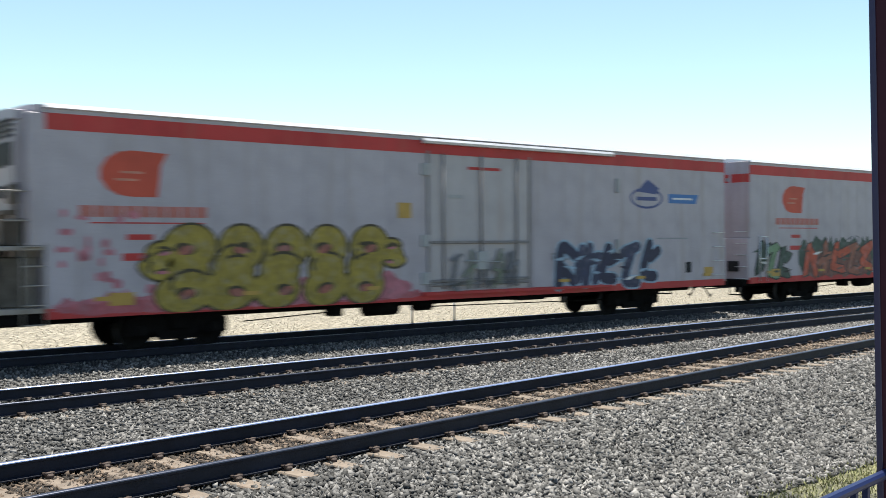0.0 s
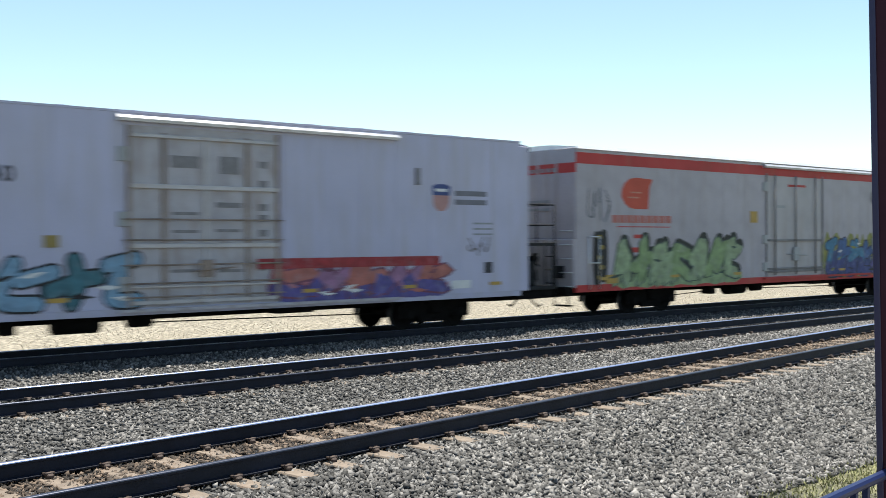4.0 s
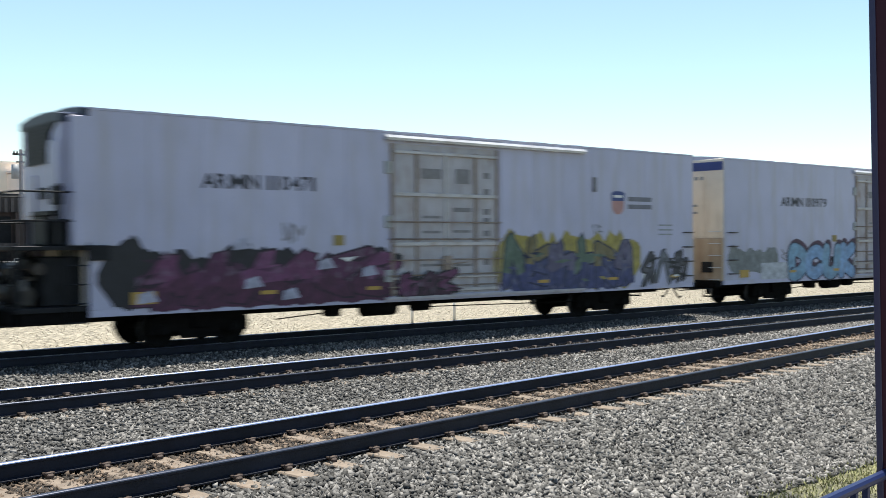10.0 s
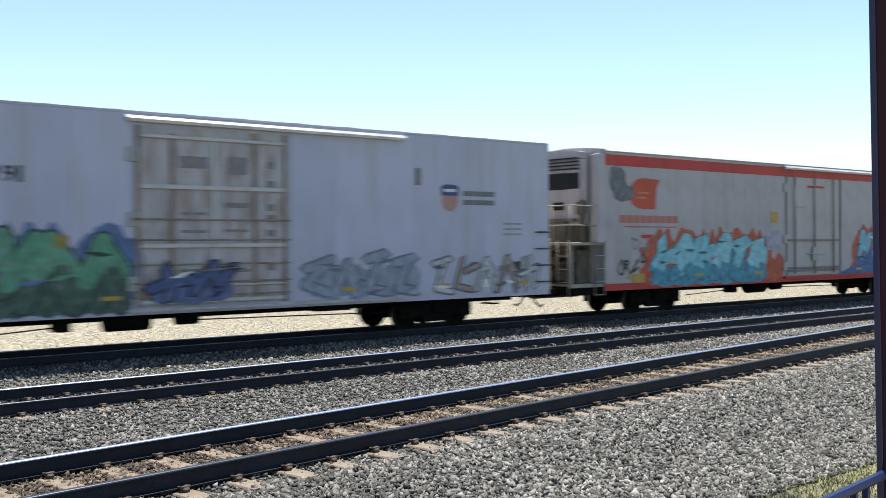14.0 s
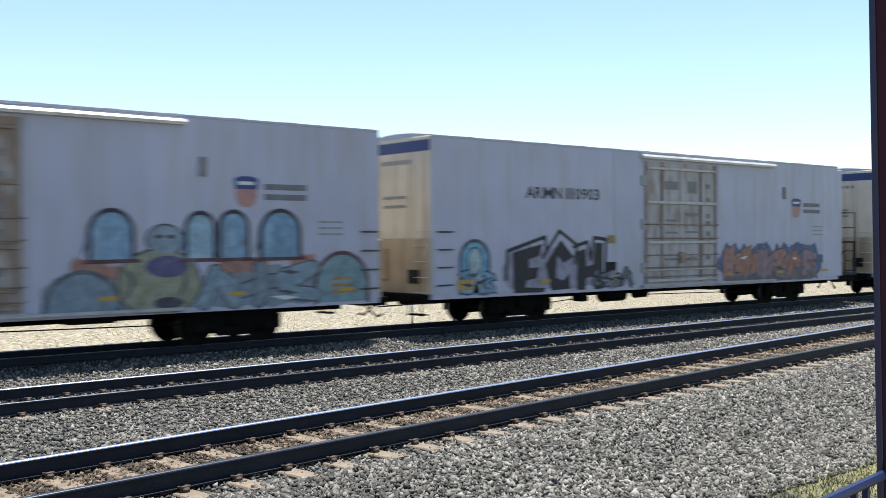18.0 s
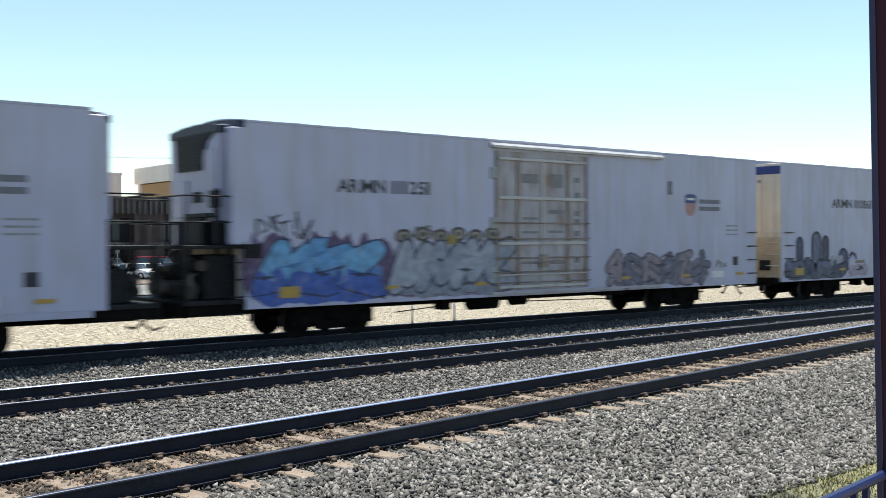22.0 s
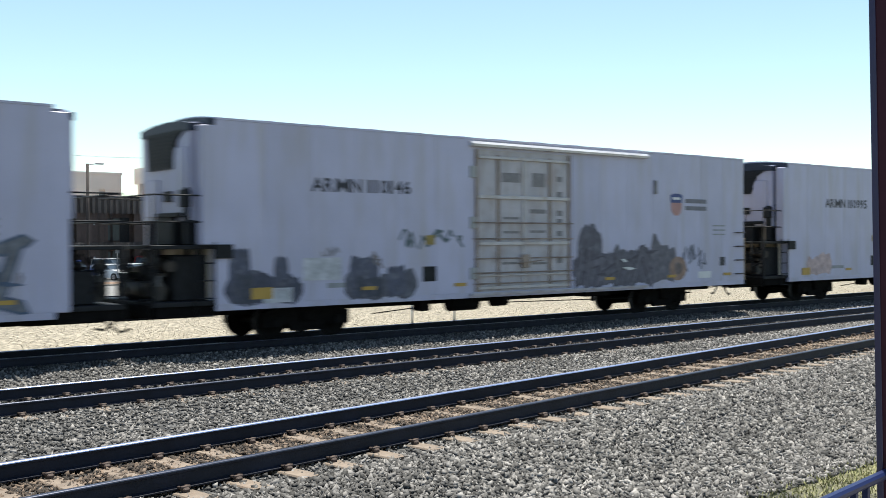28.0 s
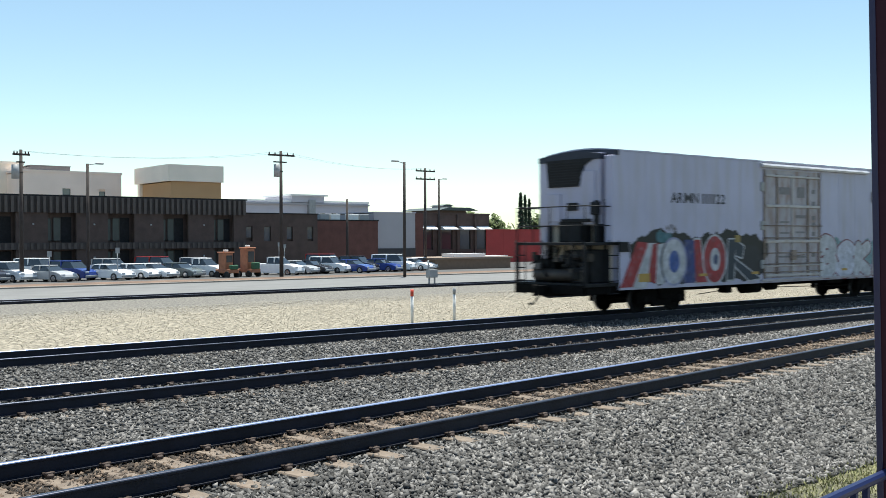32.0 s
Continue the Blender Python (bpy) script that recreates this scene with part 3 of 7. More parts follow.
def machine_end(parent, flip_x, style):
    """The cooling unit, platform, railing and gear on the machinery end. Built for the end at x = 0 facing -x."""
    def P(name, key, make, label=""):
        o = part(name, keep((key, style), make), parent, (flip_x or 0.0, 0, 0), label)
        if flip_x:
            o.rotation_euler = (0, 0, math.pi)
        return o
    white = WHITE if style == "a" else GREYW
    top = 5.24 if style == "a" else 5.22

    def wall():
        s = Shape()
        s.box(-0.02, 0.05, -1.28, 1.28, 0.95, 5.08)
        return s.finish("end_wall", CREAM if style == "a" else GREYW)
    P("end_wall", "m_wall", wall)
    ew = WHITE if style == "a" else GREYW
    P("corner_column", "ccol0", lambda: Shape().box(-0.32, 0.06, -1.6, -1.28, 2.33, 5.06, 0, 0.02).finish("corner_column", ew))
    P("corner_column", "ccol1", lambda: Shape().box(-0.32, 0.06, 1.28, 1.6, 0.95, 5.1, 0, 0.02).finish("corner_column", ew))

    def unit():
        s = Shape()
        s.prism([(-0.42, 2.9), (0.0, 2.9), (0.0, top - 0.08), (-0.30, top - 0.08), (-0.42, top - 0.3)], 1, -1.18, 1.5)
        return s.finish("cooling_unit", white)
    u = P("cooling_unit", "unit", unit, "white cooling unit housing")

    def grille():
        s = Shape()
        if style == "a":
            s.prism([(1.05, 4.12), (1.15, 5.0), (-0.95, 5.0), (-0.55, 4.78), (-0.30, 4.12)], 0, -0.47, -0.40)
        else:
            s.box(-0.47, -0.40, -0.95, 1.35, 4.0, 4.52, 0, 0.02)
        return s.finish("grille", BLACK)
    g = part("grille", keep(("grille", style), grille), u, label="black condenser grille")

    def slats():
        s = Shape()
        if style == "a":
            for k in range(9):
                z = 4.22 + k * 0.085
                s.box(-0.485, -0.465, -0.22 - 0.03 * k, 1.0, z, z + 0.03)
        else:
            for k in range(4):
                s.box(-0.485, -0.42, -0.9, 1.3, 4.62 + k * 0.11, 4.66 + k * 0.11)
        return s.finish("grille_slats", mat("black grille slat", (0.018, 0.019, 0.024), 0.6, var=0.1, spec=0.2))
    part("grille_slats", keep(("slats", style), slats), u)

    def cap():
        s = Shape()
        s.prism([(-1.58, 5.07), (1.52, 4.92), (1.52, 5.16), (0.8, 5.27), (0, 5.31), (-0.8, 5.29), (-1.58, 5.22)], 0, -0.15, 0.02)
        s.prism([(-1.2, 4.95), (1.5, 4.95), (1.5, 5.12), (0.8, 5.2), (0, 5.23), (-0.7, 5.2), (-1.2, 5.12)], 0, -0.46, -0.15)
        return s.finish("end_cap", TEALD if style == "a" else GREYW)
    P("end_cap", "cap", cap)

    def panel():
        s = Shape()
        s.box(-0.475, -0.42, -0.25, 0.2, 3.35, 3.6, 1, 0.01)
        s.box(-0.46, -0.42, 0.5, 1.3, 3.0, 3.9, 0, 0.01)
        s.box(-0.46, -0.42, -1.0, -0.4, 3.0, 4.6, 0, 0.01)
        return s.finish("access_panel", white, BLACK)
    P("access_panel", "panel", panel)

    def deck():
        s = Shape()
        s.box(-1.5, 0.0, -1.55, 1.55, 2.24, 2.33, 0, 0.01)
        s.box(-1.5, 0.0, -1.55, 1.55, 0.95, 1.06, 0, 0.01)
        return s.finish("platform_deck", BLACK if style == "a" else DUSTY)
    P("platform_deck", "deck", deck)

    def engine():
        s = Shape()
        s.box(-0.85, 0.0, -1.2, -0.2, 1.06, 2.1, 0, 0.03)
        s.box(-1.0, -0.1, 0.3, 1.2, 1.06, 1.8, 0, 0.03)
        s.tube((-1.15, -1.1, 1.3), (-1.15, 0.9, 1.3), 0.2, 12, 1)
        s.tube((-0.95, -1.3, 1.85), (-0.95, -0.2, 1.95), 0.13, 10, 1)
        for k in range(5):
            s.box(-0.87, -0.84, -1.15 + 0.19 * k, -1.04 + 0.19 * k, 1.3, 2.0)
        s.tube((-0.5, 0.9, 1.8), (-0.5, 0.9, 2.9), 0.06, 8)
        s.box(-0.52, 0, -0.45, 0.55, 2.33, 3.0, 0, 0.03)
        s.box(-0.5, -0.1, -1.15, -0.95, 2.33, 3.65, 0, 0.03)
        s.box(-0.58, -0.4, -1.2, -0.9, 3.2, 3.6, 0, 0.02)
        s.box(-0.56, -0.42, -0.85, 0.4, 2.98, 3.08, 0, 0.01)
        er = random.Random(31)
        for k in range(60):
            x, y, z = er.uniform(-1.4, -0.8), er.uniform(-1.4, 1.25), er.uniform(1.05, 2.0)
            if k % 2:
                s.box(x, x + er.uniform(0.06, 0.2), y, y + er.uniform(0.06, 0.25), z, z + er.uniform(0.06, 0.25), k % 3, 0.01)
            else:
                s.tube((x, y, z), (x + er.uniform(-0.1, 0.3), y + er.uniform(-0.3, 0.3), z + er.uniform(0.1, 0.5)), 0.03, 6)
        return s.finish("power_unit", BLACK if style == "a" else mat("dusty brown machinery", (0.10, 0.085, 0.07), 0.75, var=0.3, scale=4), mat("oily brown steel", (0.035, 0.028, 0.024), 0.6, var=0.35, scale=5), mat("dusty grey casing", (0.09, 0.088, 0.09), 0.6, var=0.3, scale=5))
    P("power_unit", "engine", engine, "black diesel power unit box")

    def railing():
        s = Shape()
        for z in (2.85, 3.45):
            s.tube((-1.46, -1.5, z), (-1.46, 1.5, z), 0.02, 6)
            for y in (-1.5, 1.5):
                s.tube((-1.46, y, z), (0, y, z), 0.02, 6)
        return s.finish("railing", BLACK if style == "a" else DUSTY)
    r_ = P("railing", "railing", railing)
    for y in (-1.5, -0.75, 0.0, 0.75, 1.5):
        part("railing_post", keep(("rpost", style), lambda: Shape().tube((-1.46, 0, 2.3), (-1.46, 0, 3.45), 0.022, 6).finish("railing_post", BLACK if style == "a" else DUSTY)), r_, (0, y, 0))

    dk = BLACK if style == "a" else DUSTY
    sg = -1 if flip_x else 1
    for px, py, h in ((-1.42, -1.5, 2.3), (-1.42, 1.5, 2.3), (-0.06, 1.5, 2.3), (-0.2, -1.2, 3.7), (-0.2, -0.55, 3.7)):
        part("platform_post", keep(("ppost", style, h), lambda: Shape().box(-0.035, 0.035, -0.035, 0.035, 1.0, h).finish("platform_post", dk)), parent, ((flip_x or 0.0) + sg * px, sg * py, 0))

    def rungs():
        s = Shape()
        for k in range(5):
            z = 0.72 + k * 0.4
            s.tube((0, -0.225, z), (0, 0.225, z), 0.018, 5)
        for y in (-0.225, 0.225):
            s.tube((0, y, 0.68), (0, y, 2.4), 0.02, 5)
        return s.finish("ladder", BLACK if style == "a" else DUSTY)
    for lx, ly, lt in ((-1.53, -1.27, 0.0), (-1.53, 1.27, 0.0), (-0.25, -1.6, math.pi / 2)):
        o = part("ladder", keep(("ladder", style), rungs), parent, ((flip_x - lx) if flip_x else lx, -ly if flip_x else ly, 0), turn=lt)

    if style == "a" and not flip_x:
        P("side_step", "side_step", lambda: Shape().box(-0.05, 0.42, -1.66, -1.59, 2.02, 2.34, 0, 0.01).box(-0.05, 0.42, 1.59, 1.66, 2.02, 2.34, 0, 0.01).finish("side_step", BLACK), "black step plate at the corner")

    def sill():
        s = Shape()
        s.box(-1.55, 0.0, -1.5, -1.3, 0.72, 0.95)
        s.box(-1.55, 0.0, 1.3, 1.5, 0.72, 0.95)
        s.box(-1.58, -1.4, -1.5, 1.5, 0.72, 1.0, 0, 0.01)
        s.box(-1.5, 0.2, -0.3, 0.3, 0.6, 0.95)
        return s.finish("end_sill", UNDER)
    P("end_sill", "sill", sill)
    for nm, mk in (("coupler", coupler_mesh), ("brake_hose", hose_mesh), ("uncoupling_lever", lever_mesh)):
        o = part(nm, keep(nm, mk), parent, ((flip_x or 0.0) + (1.15 if flip_x else -1.15), 0, 0))
        if flip_x:
            o.rotation_euler = (0, 0, math.pi)


def plain_end(parent, flip_x, style):
    def P(name, key, make, label=""):
        o = part(name, keep((key, style), make), parent, (flip_x or 0.0, 0, 0), label)
        if flip_x:
            o.rotation_euler = (0, 0, math.pi)
        return o
    top = 5.24 if style == "a" else 5.22

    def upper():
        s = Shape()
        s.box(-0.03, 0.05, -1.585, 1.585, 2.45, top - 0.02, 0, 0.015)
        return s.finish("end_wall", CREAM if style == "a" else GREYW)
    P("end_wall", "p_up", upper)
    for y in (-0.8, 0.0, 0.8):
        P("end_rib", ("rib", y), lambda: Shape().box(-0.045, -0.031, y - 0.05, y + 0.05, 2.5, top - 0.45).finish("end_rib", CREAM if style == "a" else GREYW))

    def lower():
        s = Shape()
        s.box(-0.10, 0.05, -1.59, 1.59, 0.95, 2.45, 0, 0.03)
        return s.finish("end_lower_wall", BROWNEND if style == "a" else GREYW)
    P("end_lower_wall", "p_low", lower)
    P("end_hatch", "hatch", lambda: Shape().box(-0.16, -0.101, -1.2, -0.75, 1.25, 1.62, 0, 0.01).finish("end_hatch", BLACK), "small black hatch")
    P("end_panel", "epanel", lambda: Shape().box(-0.14, -0.101, 0.2, 1.0, 1.3, 2.2, 0, 0.02).finish("end_panel", BROWNEND if style == "a" else GREYW))

    def stripe():
        s = Shape()
        if style == "a":
            s.box(-0.036, 0.03, -1.575, 1.575, 4.82, 5.12)
        else:
            s.box(-0.036, 0.03, -1.59, 1.59, 4.45, 4.75)
        return s.finish("end_stripe", BLUE if style == "a" else ORANGE)
    P("end_stripe", "stripe", stripe, "deep blue top stripe" if style == "a" else "orange-red stripe")

    sg = -1 if flip_x else 1
    for k in range(6):
        part("lettering_bar", keep("endbar", lambda: bx("lettering_bar", -0.015, 0.015, -0.075, 0.075, -0.06, 0.06, GREYP)), parent, ((flip_x or 0.0) - sg * 0.035, -0.7 + 0.24 * k, 4.56))
    for k in range(2):
        part("lettering_bar", keep("endbar2", lambda: bx("lettering_bar", -0.02, 0.02, -0.5, 0.5, -0.04, 0.04, GREYP)), parent, ((flip_x or 0.0) - sg * 0.035, 0, 3.6 - 0.25 * k))
    for k in range(5):
        gx, gy = (flip_x + 0.16 if flip_x else -0.16), (1.5 if flip_x else -1.5)
        part("grab_iron", keep("grab2", lambda: ladder_mesh(0, 0, 0, 0, 1, 0.42, 'y')), parent, (gx, gy, 1.0 + 0.42 * k), turn=math.pi if flip_x else 0.0)

    def brake():
        s = Shape()
        n = 14
        for k in range(n):
            a, b = 2 * math.pi * k / n, 2 * math.pi * (k + 1) / n
            s.tube((-0.28, 0.9 + 0.26 * math.cos(a), 2.3 + 0.26 * math.sin(a)), (-0.28, 0.9 + 0.26 * math.cos(b), 2.3 + 0.26 * math.sin(b)), 0.016, 5)
        for k in range(4):
            a = math.pi * k / 2
            s.tube((-0.28, 0.9, 2.3), (-0.28, 0.9 + 0.26 * math.cos(a), 2.3 + 0.26 * math.sin(a)), 0.012, 5)
        s.tube((-0.3, 0.9, 2.3), (-0.08, 0.9, 2.3), 0.04, 6)
        return s.finish("brake_wheel", REDM if style == "c" else UNDER)
    P("brake_wheel", "brake", brake)

    def sill():
        s = Shape()
        s.box(-0.34, 0.1, -1.5, 1.5, 0.74, 0.97, 0, 0.02)
        s.box(-0.3, -0.05, -1.5, -0.9, 0.4, 0.44)
        s.tube((-0.25, -1.48, 0.42), (-0.25, -1.48, 0.8), 0.02, 5)
        s.tube((-0.25, -0.92, 0.42), (-0.25, -0.92, 0.8), 0.02, 5)
        return s.finish("end_sill", UNDER)
    P("end_sill", "p_sill", sill)
    for nm, mk in (("coupler", coupler_mesh), ("brake_hose", hose_mesh), ("uncoupling_lever", lever_mesh)):
        o = part(nm, keep(nm, mk), parent, ((flip_x or 0.0) + (0.1 if flip_x else -0.1), 0, 0))
        if flip_x:
            o.rotation_euler = (0, 0, math.pi)


WIDE = {"A": 0.36, "R": 0.29, "M": 0.42, "N": 0.32, "1": 0.105}


def letter_mesh(ch):
    """One stencilled letter or figure of the built-in font, standing in the x-z plane and facing -y, 0.34 m high."""
    cu = bpy.data.curves.new("letter", 'FONT')
    cu.body, cu.size, cu.extrude, cu.offset = "6" if ch == "9" else ch, 1.0, 0.002, 0.022
    o = bpy.data.objects.new("letter", cu)
    scene.collection.objects.link(o)
    me = bpy.data.meshes.new_from_object(o.evaluated_get(bpy.context.evaluated_depsgraph_get()))
    bpy.data.objects.remove(o)
    xs, zs = [v.co.x for v in me.vertices], [v.co.y for v in me.vertices]
    w = WIDE.get(ch, 0.23)
    me.transform(Matrix.Rotation(math.pi / 2, 4, 'X') @ Matrix.Diagonal((w / (max(xs) - min(xs)), 0.34 / (max(zs) - min(zs)), 1, 1)) @ Matrix.Translation((-min(xs), -min(zs), 0)))
    if ch == "9":
        # a six turned about
        me.transform(Matrix.Translation((w, 0, 0.34)) @ Matrix.Rotation(math.pi, 4, 'Y'))
    me.materials.clear()
    me.materials.append(NAVYT)
    return me


def reporting_mark(parent, text, x, z):
    for ch in text:
        if ch == " ":
            x += 0.14
            continue
        part("letter", keep(("letter", ch), lambda: letter_mesh(ch)), parent, (x, -1.603, z), "dark stencilled lettering")
        x += WIDE.get(ch, 0.23) + {"A": 0.01, "1": 0.09}.get(ch, 0.045)


def door_mesh(style, skin=None):
    s = Shape()
    w = 3.75
    if style == "a":
        s.box(0, w, 0.0, 0.05, 0.98, 4.93, 0)
        for x in (0.0, w - 0.10):
            s.box(x, x + 0.10, -0.035, 0.0, 0.98, 4.93, 1, 0.01)
        return s.finish("plug_door", skin or DOOR, RUSTSHADE)
    s.box(0, w, 0.0, 0.05, 1.08, 4.8, 0)
    return s.finish("plug_door", DOORW)


def car(style, machine_left, mark, label, door_skin):
    """A refrigerator car: origin at the left end of its body, on the rail top; y < 0 is the platform side."""
    L = 20.4 if style == "a" else 23.05
    t = thing("refrigerator_car", (0, C3, Z3), label, "freight car", "cars of the train")
    sh0 = 0.0 if machine_left else 0.93
    dx = 7.83 + sh0 if style == "a" else 9.95
    top = 5.24 if style == "a" else 5.22
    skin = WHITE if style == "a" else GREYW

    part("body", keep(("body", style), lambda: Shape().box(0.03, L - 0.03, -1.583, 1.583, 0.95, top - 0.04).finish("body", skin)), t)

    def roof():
        s = Shape()
        n = 10
        pts = [(-1.61, top - 0.05)] + [(-1.61 + 3.22 * k / n, top + 0.13 * math.sin(math.pi * k / n)) for k in range(n + 1)] + [(1.61, top - 0.05)]
        s.prism(pts, 0, 0.0, L)
        for k in range(1, int(L / 1.5)):
            s.prism([(y, z + 0.012) for y, z in pts[1:-1]] + [(1.5, top - 0.02), (-1.5, top - 0.02)], 0, 1.5 * k - 0.02, 1.5 * k + 0.02)
        return s.finish("roof", WHITE if style == "a" else ROOFM)
    part("roof", keep(("roof", style), roof), t)
    if style == "c":
        # added strip, sloped to catch sun and draw a bright line along the roof
        part("eave", keep("eave", lambda: Shape().prism([(-1.612, top - 0.07), (-1.66, top - 0.055), (-1.612, top + 0.035)], 0, 0.0, L).finish("eave", ROOFM)), t, label="added sloped strip that draws the bright roof line")
    # side panels each side of the door, with fine joints between
    zt = top - 0.055
    lo = 0.97 if style == "a" else 1.04
    nl, nr = (6, 7) if style == "a" else (8, 7)
    wl, wr = (dx - 0.10) / nl, (L - dx - 3.85) / nr
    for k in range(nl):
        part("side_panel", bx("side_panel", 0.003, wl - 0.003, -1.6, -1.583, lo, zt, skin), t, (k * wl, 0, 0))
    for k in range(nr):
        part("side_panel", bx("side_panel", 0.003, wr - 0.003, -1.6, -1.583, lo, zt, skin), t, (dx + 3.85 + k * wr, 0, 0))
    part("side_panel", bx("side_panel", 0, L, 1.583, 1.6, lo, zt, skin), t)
    for y in (-1, 1):
        y0, y1 = (-1.606, -1.5) if y < 0 else (1.5, 1.606)
        part("side_sill", bx("side_sill", 0.0, L, y0, y1, 0.82, lo - 0.004, WHITE if style == "a" else ORANGE), t)
        if style == "c":
            part("top_stripe", bx("top_stripe", 0.0, L, y0, y1 if y < 0 else 1.606, 4.72, 5.06, ORANGE, 0.0), t, label="orange-red stripe under the eaves")
    # door and its gear
    d = part("plug_door", keep(("door", style, door_skin and door_skin.name), lambda: door_mesh(style, door_skin)), t, (dx, -1.592, 0), ("rust-brown plug door with pale patches" if door_skin else "grimy grey-beige plug door streaked with rust") if style == "a" else "off-white plug door with lock bars")
    bar = BROWNBAR if door_skin is DOORR else DOORBAR
    if style == "a":
        for k, (z, h) in enumerate(((4.72, 0.08), (3.62, 0.10), (2.32, 0.10), (1.08, 0.09), (1.42, 0.05))):
            part("door_beam", bx("door_beam", 0.1, 3.65, -0.065, -0.0, z - h / 2, z + h / 2, bar, 0.01), d)
        for x in (0.85, 1.85, 2.9):
            part("door_post", bx("door_post", x - 0.05, x + 0.05, -0.045, 0.0, 1.0, 4.8, bar if x == 1.85 else RUSTSHADE, 0.01), d)
        for z in (2.9, 2.45, 1.9, 1.5, 1.2):
            part("lock_rod", keep(("rod", z), lambda: Shape().tube((-0.1, -0.085, z), (3.8, -0.085, z), 0.02, 6).finish("lock_rod", RUSTSHADE)), d)
        part("lock_lever", keep("lever", lambda: Shape().box(1.7, 2.0, -0.11, -0.05, 1.62, 2.0, 0, 0.01).tube((1.5, -0.12, 1.75), (2.5, -0.12, 1.82), 0.02, 6).finish("lock_lever", RUSTSHADE)), d)
        for z in (1.5, 2.9, 4.3):
            part("door_bracket", keep(("brk", z), lambda: Shape().box(-0.20, 0.02, -0.05, 0.0, z - 0.16, z + 0.16, 0, 0.01).finish("door_bracket", GREYMET)), d)
        part("door_notice", bx("door_notice", 1.0, 1.7, -0.008, -0.003, 4.05, 4.32, NOTICE), d)
        part("door_notice", bx("door_notice", 2.1, 2.75, -0.008, -0.003, 3.18, 3.3, NOTICE), d)
        part("door_notice", bx("door_notice", 2.2, 2.7, -0.008, -0.003, 3.95, 4.35, NOTICE), d)
        for x, z in ((1.05, 3.0), (1.05, 2.6), (2.1, 2.62), (2.15, 1.7), (1.0, 1.72)):
            part("lettering_bar", bx("lettering_bar", 0, 0.62, -0.008, -0.003, 0, 0.07, NOTICE), d, (x, 0, z))
        for z in (4.2, 3.75, 3.2, 2.95, 2.6, 1.8):
            part("door_mark", bx("door_mark", 3.2, 3.42, -0.008, -0.003, -0.08, 0.08, NOTICE), d, (0, 0, z))
    else:
        for x in (0.5, 1.85, 3.2):
            part("lock_bar", keep(("cbar", x), lambda: Shape().tube((x, -0.06, 1.1), (x, -0.06, 4.75), 0.028, 8).finish("lock_bar", CBAR)), d)
        for z in (2.36, 1.32, 1.22):
            part("door_beam", bx("door_beam", 0.1, 3.65, -0.05, 0.0, z - 0.04, z + 0.04, CBAR, 0.01), d)
        # dark strips drawn in place of the shaded gaps beside the door
        for x in (-0.03, 3.7):
            part("door_seal", bx("door_seal", x, x + 0.08, -0.03, 0.0, 1.05, 4.8, CBAR, 0.01), d)
        part("lock_lever", keep("clever", lambda: Shape().box(1.65, 2.05, -0.10, -0.05, 1.6, 2.1, 0, 0.01).tube((1.2, -0.1, 1.85), (2.5, -0.1, 1.8), 0.02, 6).finish("lock_lever", GREYMET)), d)
        for z in (1.4, 2.4, 4.3):
            part("door_bracket", keep(("cbrk", z), lambda: Shape().box(-0.24, 0.02, -0.05, 0.0, z - 0.16, z + 0.16, 0, 0.01).finish("door_bracket", GREYMET)), d)
        part("door_notice", bx("door_notice", 1.4, 2.6, -0.008, -0.003, 4.35, 4.43, ORANGE), d)
        part("door_notice", bx("door_notice", 0.7, 1.2, -0.008, -0.003, 3.55, 3.65, GREYMET), d)
    tl = 7.45
    part("door_track", keep(("track", style, dx), lambda: Shape().prism([(-1.60, top - 0.24), (-1.72, top - 0.235), (-1.735, top - 0.17), (-1.68, top - 0.105), (-1.60, top - 0.09)], 0, dx - 0.2, dx - 0.2 + tl).finish("door_track", HOOD)), t, label="bright metal door track hood")
    part("door_track", keep(("track2", style, dx), lambda: Shape().box(dx - 0.2, dx - 0.2 + tl, -1.70, -1.60, lo - 0.09, lo - 0.02).finish("door_track", DOOR if style == "a" else ORANGE)), t)
    # fittings of the side
    xv = L - 4.93 + 1.2 * sh0 if style == "a" else 17.4
    for z in ((4.1,) if style == "a" else (4.1, 2.2)):
        part("roller_stop", keep(("stop", xv, z), lambda: Shape().box(xv, xv + 0.14, -1.66, -1.6, z - 0.22, z + 0.22, 0, 0.01).finish("roller_stop", NOTICE if style == "a" else GREYMET)), t)
    for x in ((19.85 if machine_left else 0.2,) if style == "a" else (22.4,)):
        [part("grab_iron", keep(("grab1", style), lambda: ladder_mesh(0, -1.68, 0, 0, 1, 0.5, "x", mat("grimy grab iron", (0.07, 0.06, 0.058), 0.6, var=0.25) if style == "a" else ALU, 0.024 if style == "a" else 0.018)), t, (x, 0, z)) for z in (1.2, 1.68, 2.16, 2.64)]
    if style == "c" and not machine_left:
        part("corner_rail", keep("corner_rail", lambda: Shape().tube((0.5, -1.68, 0.9), (0.5, -1.68, 2.5), 0.02, 6).tube((0.95, -1.68, 0.9), (0.95, -1.68, 2.5), 0.02, 6).tube((0.5, -1.68, 2.5), (0.95, -1.68, 2.5), 0.02, 6).tube((0.5, -1.68, 1.7), (0.95, -1.68, 1.7), 0.02, 6).finish("corner_rail", ALU)), t)
    for k in range(7):
        x = 1.0 + (L - 2.2) * k / 6
        if not dx - 0.6 < x < dx + 3.6:
            part("reflector", bx("reflector", 0, 0.42, -1.6235, -1.6, 1.16, 1.25, YELLOW), t, (x, 0, 0))
